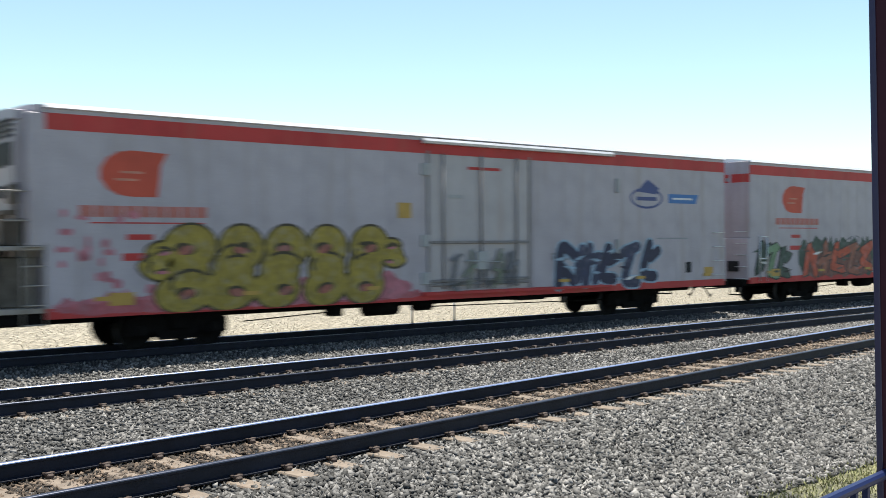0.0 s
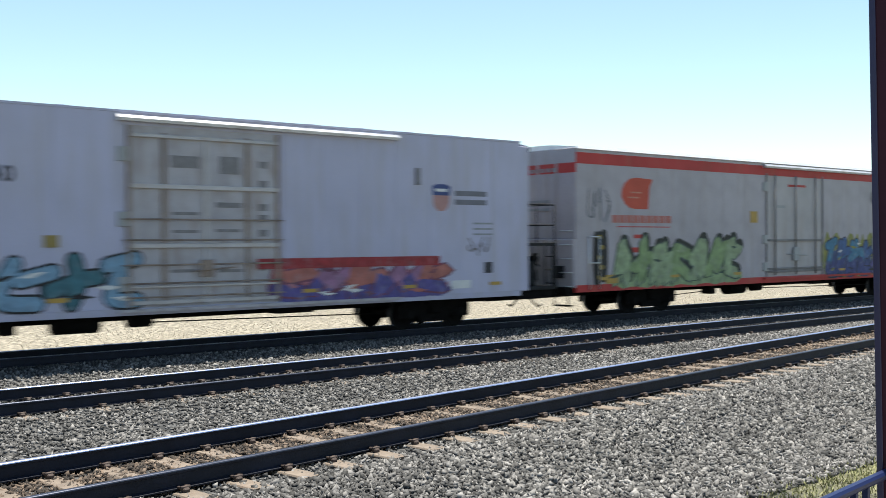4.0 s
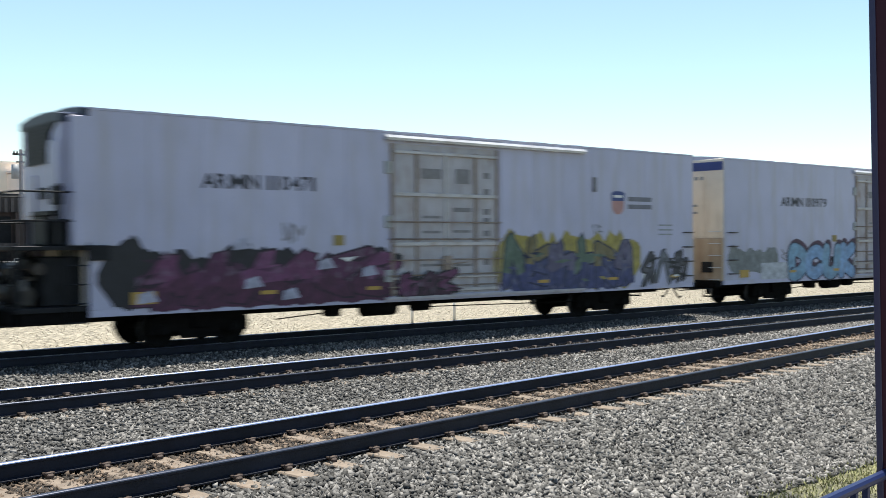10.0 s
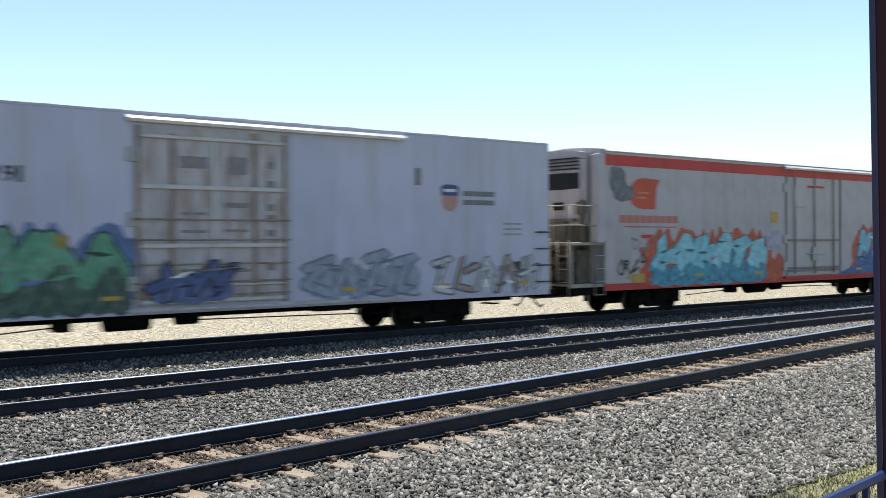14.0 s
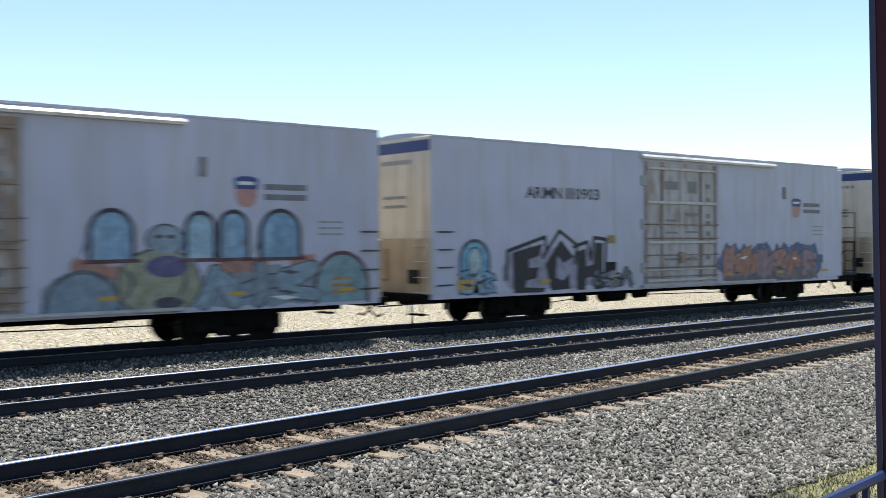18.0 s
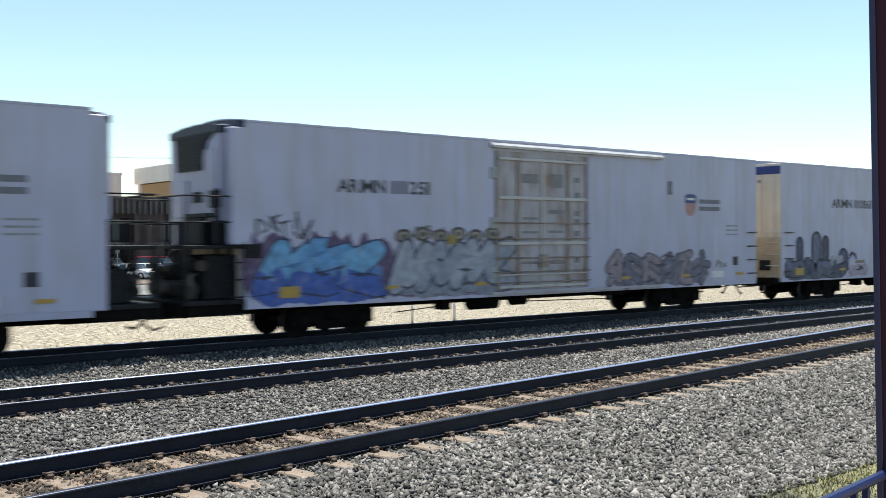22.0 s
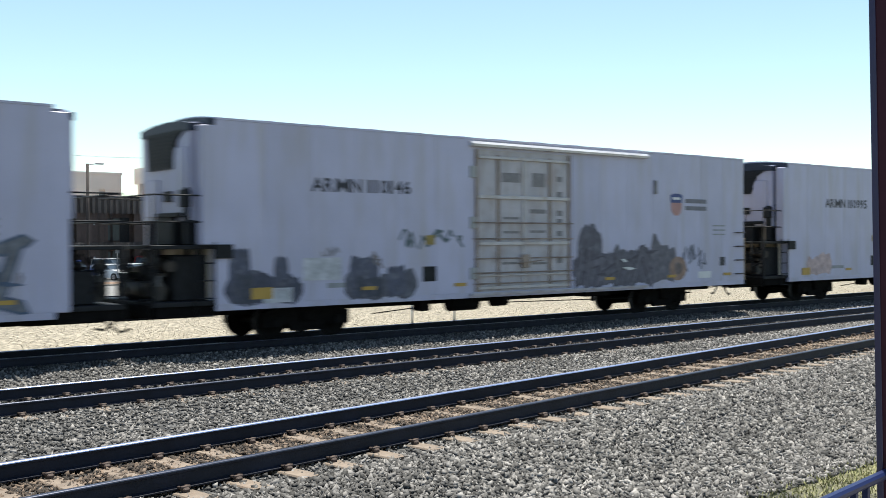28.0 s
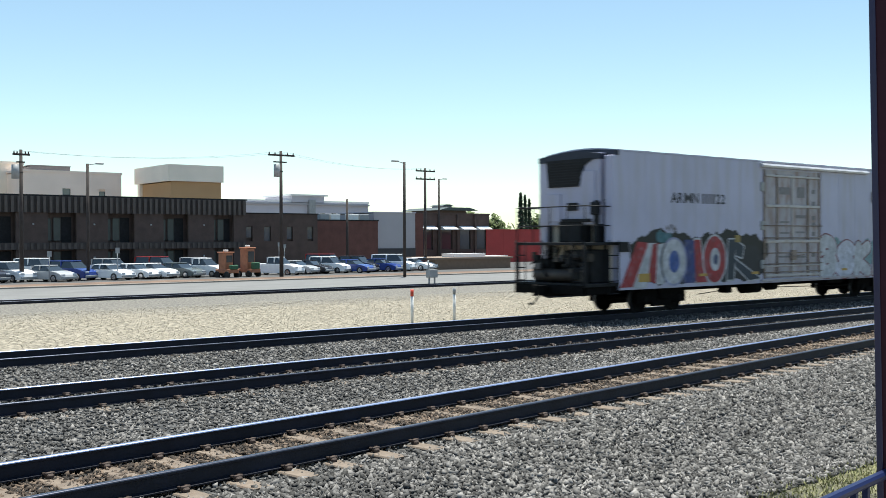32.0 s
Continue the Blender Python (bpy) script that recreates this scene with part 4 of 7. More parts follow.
    part("yellow_plate", bx("yellow_plate", 0, 0.55, -1.6235, -1.6, 1.05, 1.32, YELLOW), t, ((0.9 if style == "a" else 1.3), 0, 0))
    part("yellow_plate", bx("yellow_plate", 0, 0.42, -1.6235, -1.6, 0, 0.4, YELLOW) if style == "c" else bx("yellow_plate", 0, 0.30, -1.6235, -1.6, 0, 0.25, mat("dull yellow placard", (0.27, 0.20, 0.06), 0.6, var=0.15)), t,
         ((6.08 + sh0, 0, 2.3) if style == "a" else (8.95, 0, 3.0)))
    for x, z, w, h, m in (((5.98 + sh0, 1.32, 0.46, 0.4, BLACK), (3.0, 1.25, 0.9, 0.12, GREYP), (17.8, 1.1, 0.7, 0.22, LIGHTP), (18.6, 2.55, 0.7, 0.05, GREYP), (18.6, 2.7, 0.7, 0.05, GREYP),
                           (18.6, 2.85, 0.7, 0.05, GREYP), (19.0, 1.5, 0.3, 0.3, NAVYT)) if style == "a" else
                          ((20.9, 1.3, 0.3, 0.36, BLACK), (19.4, 2.42, 1.6, 0.05, GREYP), (1.6 + sh0, 2.0, 0.8, 0.16, ORANGE), (1.7 + sh0, 2.45, 0.6, 0.12, ORANGE), (0.9 + sh0, 2.8, 2.6, 0.03, ORANGE),
                           (21.9, 1.25, 0.5, 0.22, YELLOW))):
        part("data_panel", bx("data_panel", 0, w, -1.604, -1.6, 0, h, m), t, (x, 0, z))
    if style == "a":
        reporting_mark(t, mark, 2.55 + sh0, 3.62)
        sh = part("shield_emblem", keep("shield", lambda: Shape().prism([(0, 0.24), (0.05, 0.1), (0.18, 0.0), (0.38, 0), (0.5, 0.1), (0.56, 0.24), (0.56, 0.42), (0, 0.42)], 1, -1.605, -1.6).finish("shield_emblem", PEACH)), t, (16.35 + 0.9 * sh0, 0, 3.2), "plain shield emblem in pale red and blue")
        part("emblem_top", keep("shtop", lambda: Shape().prism([(-0.01, 0.42), (0.57, 0.42), (0.6, 0.66), (0.45, 0.72), (0.12, 0.72), (-0.03, 0.66)], 1, -1.606, -1.6).finish("emblem_top", BLUE)), sh)
        part("emblem_bar", keep("shbar", lambda: Shape().box(0.08, 0.48, -1.608, -1.6055, 0.52, 0.6).finish("emblem_bar", LIGHTP)), sh)
        for z in (3.62, 3.38):
            part("lettering_bar", bx("lettering_bar", 0, 1.15, -1.604, -1.6, 0, 0.14, mat("faded lettering paint", (0.15, 0.15, 0.18), 0.6, var=0.15)), t, (17.1 + 0.9 * sh0, 0, z))
    else:
        part("round_emblem", keep("cemb", lambda: Shape().prism([(0.7, 0.0), (1.32, 0), (1.40, 0.7), (1.55, 0.96), (0.75, 1.0), (0.45, 0.96), (0.2, 0.82), (0.05, 0.6), (0.04, 0.38), (0.2, 0.16), (0.42, 0.04)][::-1], 1, -1.605, -1.6).finish("round_emblem", EMBLEM)), t, (1.08 + sh0, 0, 3.38), "plain rounded orange emblem")
        for k in range(2):
            part("emblem_bar", keep("cembar", lambda: Shape().box(0, 0.5, -1.607, -1.6055, 0, 0.05).finish("emblem_bar", mat("faded pale orange", (0.47, 0.20, 0.14), 0.6, var=0.15))), t, (1.45 + sh0 + 0.12 * k, 0, 3.72 + 0.16 * k))
        for k in range(9):
            part("lettering_bar", keep("cletter", lambda: Shape().box(0, 0.285, -1.604, -1.6, 0, 0.24, 0).finish("lettering_bar", mat("faded red lettering", (0.38, 0.13, 0.11), 0.6, var=0.3, scale=7))), t, (0.68 + sh0 + 0.325 * k, 0, 2.94))

        def oval():
            s = Shape()
            n = 24
            for k in range(n):
                a, b = 2 * math.pi * k / n, 2 * math.pi * (k + 1) / n
                p = [(math.cos(q) * rx + 0.8, math.sin(q) * rz + 0.42) for q, rx, rz in ((a, 0.8, 0.34), (b, 0.8, 0.34), (b, 0.72, 0.27), (a, 0.72, 0.27))]
                s.prism(p[::-1], 1, -1.605, -1.6)
            s.prism([(0.35, 0.62), (1.3, 0.55), (1.42, 0.75), (0.85, 1.02), (0.62, 0.86)], 1, -1.606, -1.6)
            s.box(0.3, 1.3, -1.606, -1.6, 0.34, 0.46)
            return s.finish("oval_emblem", BLUE)
        part("oval_emblem", keep("oval", oval), t, (18.1, 0, 3.32), "plain blue oval emblem")
        part("blue_plate", keep("bplate", lambda: Shape().prism([(0, 0), (1.45, 0), (1.58, 0.3), (0, 0.3)][::-1], 1, -1.605, -1.6).finish("blue_plate", mat("mid blue paint", (0.03, 0.14, 0.38), 0.5, var=0.08))), t, (20.0, 0, 3.6), "mid-blue plate")
        part("plate_bar", keep("bpbar", lambda: Shape().box(0.2, 1.25, -1.607, -1.6055, 0.12, 0.18).finish("plate_bar", LIGHTP)), t, (20.0, 0, 3.6))
    # underframe

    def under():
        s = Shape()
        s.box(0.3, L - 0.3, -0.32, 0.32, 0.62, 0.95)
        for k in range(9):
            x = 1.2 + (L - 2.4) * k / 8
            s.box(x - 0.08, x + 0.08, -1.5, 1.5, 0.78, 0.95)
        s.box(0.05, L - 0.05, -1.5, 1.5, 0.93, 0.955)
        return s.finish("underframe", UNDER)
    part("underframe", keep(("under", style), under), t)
    xt = L * 0.36

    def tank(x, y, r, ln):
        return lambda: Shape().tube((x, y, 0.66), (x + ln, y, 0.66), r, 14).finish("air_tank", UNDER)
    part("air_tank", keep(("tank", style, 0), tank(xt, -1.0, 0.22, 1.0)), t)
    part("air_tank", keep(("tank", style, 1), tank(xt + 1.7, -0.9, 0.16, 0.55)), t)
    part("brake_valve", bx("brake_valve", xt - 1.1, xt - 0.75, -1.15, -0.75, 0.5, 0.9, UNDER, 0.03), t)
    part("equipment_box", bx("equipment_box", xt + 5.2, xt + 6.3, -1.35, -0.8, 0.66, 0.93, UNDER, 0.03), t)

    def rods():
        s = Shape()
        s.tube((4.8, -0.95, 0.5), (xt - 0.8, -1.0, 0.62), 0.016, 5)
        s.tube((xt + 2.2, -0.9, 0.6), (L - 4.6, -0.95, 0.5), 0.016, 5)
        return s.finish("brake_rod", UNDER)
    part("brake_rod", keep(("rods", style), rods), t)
    for x in {("a", True): (2.75, 16.6), ("a", False): (3.8, 17.65), ("c", True): (3.1, 18.9), ("c", False): (4.15, 19.95)}[style, bool(machine_left)]:
        truck_parts(t, x)
    (machine_end if machine_left else plain_end)(t, None, style)
    (plain_end if machine_left else machine_end)(t, L, style)
    return t


# offset of each car's left body end along the line, and how it is built
CARS = []


def add_car(off, style, machine_left, mark, label, door_skin=None):
    CARS.append((car(style, machine_left, mark, label, door_skin), off))
    return CARS[-1][0]


T0 = add_car(294.72, "c", False, "", "weathered white car with orange stripe and orange-red graffiti")
T1 = add_car(270.15, "c", True, "", "weathered white car with orange stripe and yellow graffiti")
T2 = add_car(243.81, "c", False, "", "weathered white refrigerator car with an orange-red stripe")
T3 = add_car(218.36, "c", False, "", "weathered white car with pale green and blue graffiti")
T4 = add_car(195.66, "a", False, "ARMN 111140", "white car with blue and red graffiti along its foot")
T5 = add_car(173.72, "a", True, "ARMN 110302", "white refrigerator car with pale green outlined graffiti")
T6 = add_car(150.74, "a", True, "ARMN 110816", "white refrigerator car with navy and white graffiti", DOORM)
T7 = add_car(126.65, "a", False, "ARMN 110979", "white refrigerator car with light blue graffiti letters", DOORM)
T8 = add_car(104.50, "a", True, "ARMN 110471", "white refrigerator car with dark purple graffiti")
T9 = add_car(80.45, "a", False, "ARMN 110467", "white refrigerator car with rainbow-edged violet graffiti", DOORM)
T10 = add_car(55.79, "c", True, "", "weathered white car with cyan graffiti on orange")
T11 = add_car(32.93, "a", True, "ARMN 110191", "white refrigerator car with green graffiti", DOORM)
T12 = add_car(8.42, "a", False, "ARMN 110624", "white refrigerator car with yellow, green and violet graffiti")
T13 = add_car(-14.77, "a", False, "ARMN 110903", "white refrigerator car with black block graffiti", DOORM)
T14 = add_car(-36.89, "a", True, "ARMN 110502", "white refrigerator car with pale blue graffiti band", DOORR)
T15 = add_car(-60.88, "a", False, "ARMN 110861", "white refrigerator car with navy scrawl at its foot", DOORM)
T16 = add_car(-82.90, "a", True, "ARMN 111251", "white refrigerator car with bright blue and grey graffiti", DOORM)
T17 = add_car(-106.88, "a", False, "ARMN 111221", "white refrigerator car with grey-green graffiti")
T18 = add_car(-129.17, "a", True, "ARMN 111418", "white refrigerator car with dark green graffiti and grey buff paint", DOORR)
T19 = add_car(-152.24, "a", True, "ARMN 110995", "white refrigerator car with grey block graffiti beside its door")
T20 = add_car(-175.46, "a", True, "ARMN 110146", "white refrigerator car with dark grey graffiti")
T21 = add_car(-199.47, "a", False, "ARMN 110331", "white refrigerator car with black and white graffiti letters")
T22 = add_car(-221.39, "a", True, "ARMN 111122", "last white refrigerator car with red, white and blue graffiti", DOORM)


# ---- spray paint on the cars ----
def paint(r, g, b):
    """Spray paint of that tint."""
    def lin(c):
        c /= 255
        return c / 12.92 if c < 0.04 else ((c + 0.055) / 1.055) ** 2.4
    k = 0.35 / lin(175)
    grey = (r + g + b) / 3
    r, g, b = (c + (grey - c) * 0.08 for c in (r, g, b))
    under = (0.30, 0.30, 0.345) if grey > 60 else tuple(lin(c) * k * 2.5 for c in (r, g, b))
    return mat("spray paint %.0f %.0f %.0f" % (r, g, b), tuple(min(0.85, lin(c) * k) for c in (r, g, b)), 0.55, var=0.26, scale=4.5, grain=14,
               streak=under, streak_amt=0.4, streak_scale=(2.6, 2.6, 2.0))


GLYPHS = {
    "B": [[(.1, 0), (.1, 1), (.6, 1), (.78, .75), (.55, .53), (.1, .53)], [(.55, .53), (.88, .28), (.65, 0), (.1, 0)]],
    "S": [[(.88, .85), (.5, 1), (.12, .8), (.25, .58), (.78, .42), (.88, .18), (.5, 0), (.08, .15)]],
    "K": [[(.12, 0), (.12, 1)], [(.88, 1), (.15, .48), (.95, 0)]],
    "I": [[(.5, 0), (.5, .68)], [(.5, .92), (.52, 1.0)]],
    "E": [[(.88, 1), (.15, 1), (.12, 0), (.88, 0)], [(.15, .5), (.75, .52)]],
    "R": [[(.12, 0), (.12, 1), (.65, 1), (.85, .75), (.6, .5), (.12, .5)], [(.5, .5), (1.0, 0)]],
    "D": [[(.12, 0), (.12, 1), (.55, 1), (.88, .7), (.88, .3), (.55, 0), (.12, 0)]],
    "C": [[(.9, .82), (.6, 1), (.2, .85), (.1, .5), (.2, .15), (.6, 0), (.9, .18)]],
    "U": [[(.12, 1), (.12, .25), (.35, 0), (.65, 0), (.88, .25), (.88, 1)]],
    "N": [[(.1, 0), (.1, 1), (.9, 0), (.9, 1)]],
    "O": [[(.5, 1), (.15, .85), (.08, .5), (.15, .15), (.5, 0), (.85, .15), (.92, .5), (.85, .85), (.5, 1)]],
    "L": [[(.15, 1), (.12, 0), (.9, .02)]],
    "T": [[(.05, 1), (.95, 1)], [(.5, 1), (.5, 0)]],
    "A": [[(.05, 0), (.5, 1), (.95, 0)], [(.22, .35), (.78, .35)]],
    "H": [[(.12, 0), (.12, 1)], [(.88, 0), (.88, 1)], [(.12, .5), (.88, .5)]],
    "M": [[(.05, 0), (.15, 1), (.5, .35), (.85, 1), (.95, 0)]],
    "Z": [[(.08, 1), (.92, .97), (.1, .05), (.95, 0)]],
    "Y": [[(.08, 1), (.5, .5), (.9, 1)], [(.5, .5), (.42, 0)]],
    "P": [[(.12, 0), (.12, 1), (.7, 1), (.88, .75), (.65, .48), (.12, .48)]],
}
FORMS = [[[(.1, 0), (.3, 1)], [(.3, .95), (.8, .55)], [(.5, .7), (.95, 0)]], [[(.0, .85), (.65, 1)], [(.45, .95), (.3, .1), (.95, .0)]],
         [[(.05, .1), (.4, 1), (.6, .25), (1.0, .95)]], [[(.2, 1), (.1, .2), (.85, .08)], [(.4, .62), (1.0, .8)]], [[(.0, .75), (.9, 1), (.1, .35), (1.0, .12)]],
         [[(.25, -.02), (.1, .9), (.9, .7)], [(.3, .4), (1.05, .05)]], [[(.5, 1.05), (.05, .5), (.6, .45), (.3, 0)], [(.7, .9), (.85, .1)]],
         [[(.0, .3), (.5, .55), (.35, 1.0)], [(.5, .55), (1.0, .6)], [(.6, .5), (.55, 0)]], [[(.1, .95), (.15, .1)], [(.4, 1.0), (.5, .0)], [(.05, .45), (.95, .7), (.9, .05)]]]


def smooth_line(pts, n=4):
    """Points along a rounded line through pts."""
    if len(pts) < 3:
        return pts
    out = []
    for i in range(len(pts) - 1):
        p0, p1, p2, p3 = pts[max(0, i - 1)], pts[i], pts[i + 1], pts[min(len(pts) - 1, i + 2)]
        for k in range(n):
            t = k / n
            out.append(tuple(0.5 * ((2 * b) + (c - a) * t + (2 * a - 5 * b + 4 * c - d) * t * t + (-a + 3 * b - 3 * c + d) * t ** 3) for a, b, c, d in zip(p0, p1, p2, p3)))
    return out + [pts[-1]]


def ribbon(s, pts, w, y, mi):
    step = min(0.00012, 0.0016 / len(pts))
    for (ax, az), (bx_, bz) in zip(pts, pts[1:]):
        d = math.hypot(bx_ - ax, bz - az) or 1e-6
        nx, nz = -(bz - az) / d * w, (bx_ - ax) / d * w
        s.face([(ax - nx, y, az - nz), (bx_ - nx, y, bz - nz), (bx_ + nx, y, bz + nz), (ax + nx, y, az + nz)], mi)
        y -= step
    for x, z in pts:
        s.face([(x + w * math.cos(math.pi * k / 4), y, z + w * math.sin(math.pi * k / 4)) for k in range(8)], mi)
        y -= step * 0.3


def bumpy(s, x0, x1, z0, z1, y, mi, rnd, bump=0.18, spikes=False):
    """A cloud of paint with an uneven edge."""
    n = max(16, int((x1 - x0) / 0.07))
    ph, fr = rnd.uniform(0, 6), rnd.uniform(1.6, 2.6)
    h = z1 - z0
    rows = []
    for i in range(n + 1):
        t = i / n
        x = x0 + (x1 - x0) * t
        e = min(1, 7.0 * min(t, 1 - t) + 0.45)
        wv = 0.5 + 0.25 * math.sin(fr * x + ph) + 0.16 * math.sin(2.7 * fr * x + 2 * ph) + 0.10 * math.sin(6.1 * fr * x)
        if spikes:
            wv = abs((fr * x * 0.7 + 0.4 * math.sin(2.3 * x)) % 1 - 0.5) * (1.4 + 0.6 * math.sin(3.7 * x + ph))
        top = z0 + h * (0.5 + 0.5 * e) * (1 - bump * wv) + rnd.uniform(-0.045, 0.045)
        bot = z0 + h * 0.5 * (1 - e) + h * 0.10 * abs(math.sin(fr * 1.3 * x + 1)) + rnd.uniform(-0.02, 0.02)
        rows.append((x, max(bot, 0.84), top))
    for (xa, ba, ta), (xb, bb, tb) in zip(rows, rows[1:]):
        s.face([(xa, y, ba), (xb, y, bb), (xb, y, tb), (xa, y, ta)], mi)


def blade(s, raw, w, y, pick):
    """A straight-sided stroke through raw with pointed ends; pick(z) gives the colour at a height."""
    j = 0
    for n_, (p, q) in enumerate(zip(raw, raw[1:])):
        d = math.hypot(q[0] - p[0], q[1] - p[1]) or 1e-6
        ux, uz = (q[0] - p[0]) / d, (q[1] - p[1]) / d
        if n_ == 0:
            s.face([(p[0] - uz * w, y, p[1] + ux * w), (p[0] - ux * w * 1.1 - uz * w * 0.5, y, max(0.85, p[1] - uz * w * 1.1 + ux * w * 0.5)), (p[0] + uz * w, y, p[1] - ux * w)], pick(p[1]))
        else:
            disc(s, p[0], p[1], w, w, y - 0.0003, pick(p[1]), 10)
        if n_ == len(raw) - 2:
            s.face([(q[0] + uz * w, y, q[1] - ux * w), (q[0] + ux * w * 1.3 + uz * w * 0.5, y, max(0.85, q[1] + uz * w * 1.3 - ux * w * 0.5)), (q[0] - uz * w, y, q[1] + ux * w)], pick(q[1]))
        k = max(1, int(d / 0.3))
        for i in range(k):
            a, b = i / k, (i + 1) / k
            x0_, z0_, x1_, z1_ = p[0] + (q[0] - p[0]) * a, p[1] + (q[1] - p[1]) * a, p[0] + (q[0] - p[0]) * b, p[1] + (q[1] - p[1]) * b
            yy = y - 0.0005 * (n_ % 3)
            s.face([(x0_ + uz * w, yy, z0_ - ux * w), (x1_ + uz * w, yy, z1_ - ux * w), (x1_ - uz * w, yy, z1_ + ux * w), (x0_ - uz * w, yy, z0_ + ux * w)], pick((z0_ + z1_) / 2))


def wild(parent, x0, x1, z0, z1, what, body, dark, lights, seed=1, low=None, cloud=None, lean=0.2, w=0.15, edge=0.05, split=0.42, curve=False, shadow=None, slits=2.0, out=0.0, over=1.25, label=""):
    """Interlocked lettering over a filled body: straight, leaning strokes, a second tone along the foot, dark slits and a spiky top."""
    rnd = random.Random(seed)
    s = Shape()
    z0 = max(z0, 0.9)
    h, y = z1 - z0, -1.6075 - out
    mats = [body or dark, dark, *lights, low or lights[0], cloud or dark, shadow or dark, LIGHTP]
    nl = len(lights)
    LOW, CLOUD, SHADOW, SHINE = nl + 2, nl + 3, nl + 4, nl + 5
    if cloud:
        bumpy(s, x0 - 0.3, x1 + 0.3, z0 - 0.06, z1 + 0.22, y, CLOUD, rnd, 0.3, True)
    n = len(what) if isinstance(what, str) else what
    if body:
        bumpy(s, x0 + 0.1, x1 - 0.1, z0 - 0.05, z0 + 0.78 * h, y - 0.0015, 0, rnd, 0.35, True)
        if low:
            bumpy(s, x0, x1, z0 - 0.05, z0 + split * h, y - 0.0022, LOW, rnd, 0.35, True)
    cw = (x1 - x0) / n
    ws = min(w, cw * 0.2)
    lines = []
    for i in range(n):
        g = GLYPHS[what[i]] if isinstance(what, str) else rnd.choice(FORMS)
        sc, lift, wide = rnd.uniform(0.9, 1.05), rnd.uniform(-0.04, 0.05) * h, rnd.uniform(0.9, over)
        for st in g:
            pts = [(x0 + cw * (i + 0.5 + (px_ - 0.5) * wide * 0.86) + lean * (pz - 0.5) * h, max(0.84 + ws, z0 + ws + pz * (h - 2 * ws) * sc + lift)) for px_, pz in st]
            pts = [(min(max(a_, x0 + ws), x1 - ws), b_) for a_, b_ in pts]
            if curve:
                pts = smooth_line(pts, 4)
            fine = [pts[0]]
            for p, q in zip(pts, pts[1:]):
                k = max(1, int(math.hypot(q[0] - p[0], q[1] - p[1]) / 0.28))
                fine += [(p[0] + (q[0] - p[0]) * j / k, p[1] + (q[1] - p[1]) * j / k) for j in range(1, k + 1)]
            lines.append((fine if curve else pts, 2 + i % nl))
    if shadow:
        for k, (pts, mi) in enumerate(lines):
            ribbon(s, [(px_ + 0.10, pz + 0.13) for px_, pz in pts], ws + edge * 0.6, y - 0.0028, SHADOW)
    for k, (pts, mi) in enumerate(lines):
        if curve:
            ribbon(s, pts, ws + edge, y - 0.0034 - 0.0003 * (k % 4), 1)
        else:
            blade(s, pts, ws + edge, y - 0.0032 - 0.0004 * (k % 4), lambda z_: 1)
    for k, (pts, mi) in enumerate(lines):
        if not curve:
            blade(s, pts, ws, y - 0.0068 - 0.0018 * (k % 4), lambda z_: LOW if low and z_ < z0 + split * h else mi)
            continue
        for j, (p, q) in enumerate(zip(pts, pts[1:])):
            ribbon(s, [p, q], ws, y - 0.0065 - 0.0012 * (k % 4) - 0.00035 * (j % 12) - 0.00002 * j, LOW if low and (p[1] + q[1]) / 2 < z0 + split * h else mi)
    for k in range(int(slits * n)):
        cx, cz, r0 = rnd.uniform(x0 + 0.1, x1 - 0.1), rnd.uniform(z0 + 0.12 * h, z1 - 0.15 * h), rnd.uniform(0.12, 0.4)
        d = rnd.choice((-1, 1)) * rnd.uniform(0.02, 0.06)
        yy = y - 0.0162 - 0.0002 * (k % 4)
        s.face([(cx - r0, yy, cz - d), (cx, yy, cz - 0.05), (cx + r0, yy, cz + d + lean * 0.2), (cx, yy, cz + 0.06)], rnd.choice((1, 1, 0, CLOUD, 2, SHINE)))
    return tagged(part("graffiti", s.finish("graffiti", *mats), parent, label=label), kind="stuff")


def disc(s, cx, cz, rx, rz, y, mi, n=20, turn=0.0):
    c, q = math.cos(turn), math.sin(turn)
    s.face([(cx + c * rx * math.cos(a) - q * rz * math.sin(a), y, max(0.84, cz + q * rx * math.cos(a) + c * rz * math.sin(a))) for a in (2 * math.pi * k / n for k in range(n))], mi)


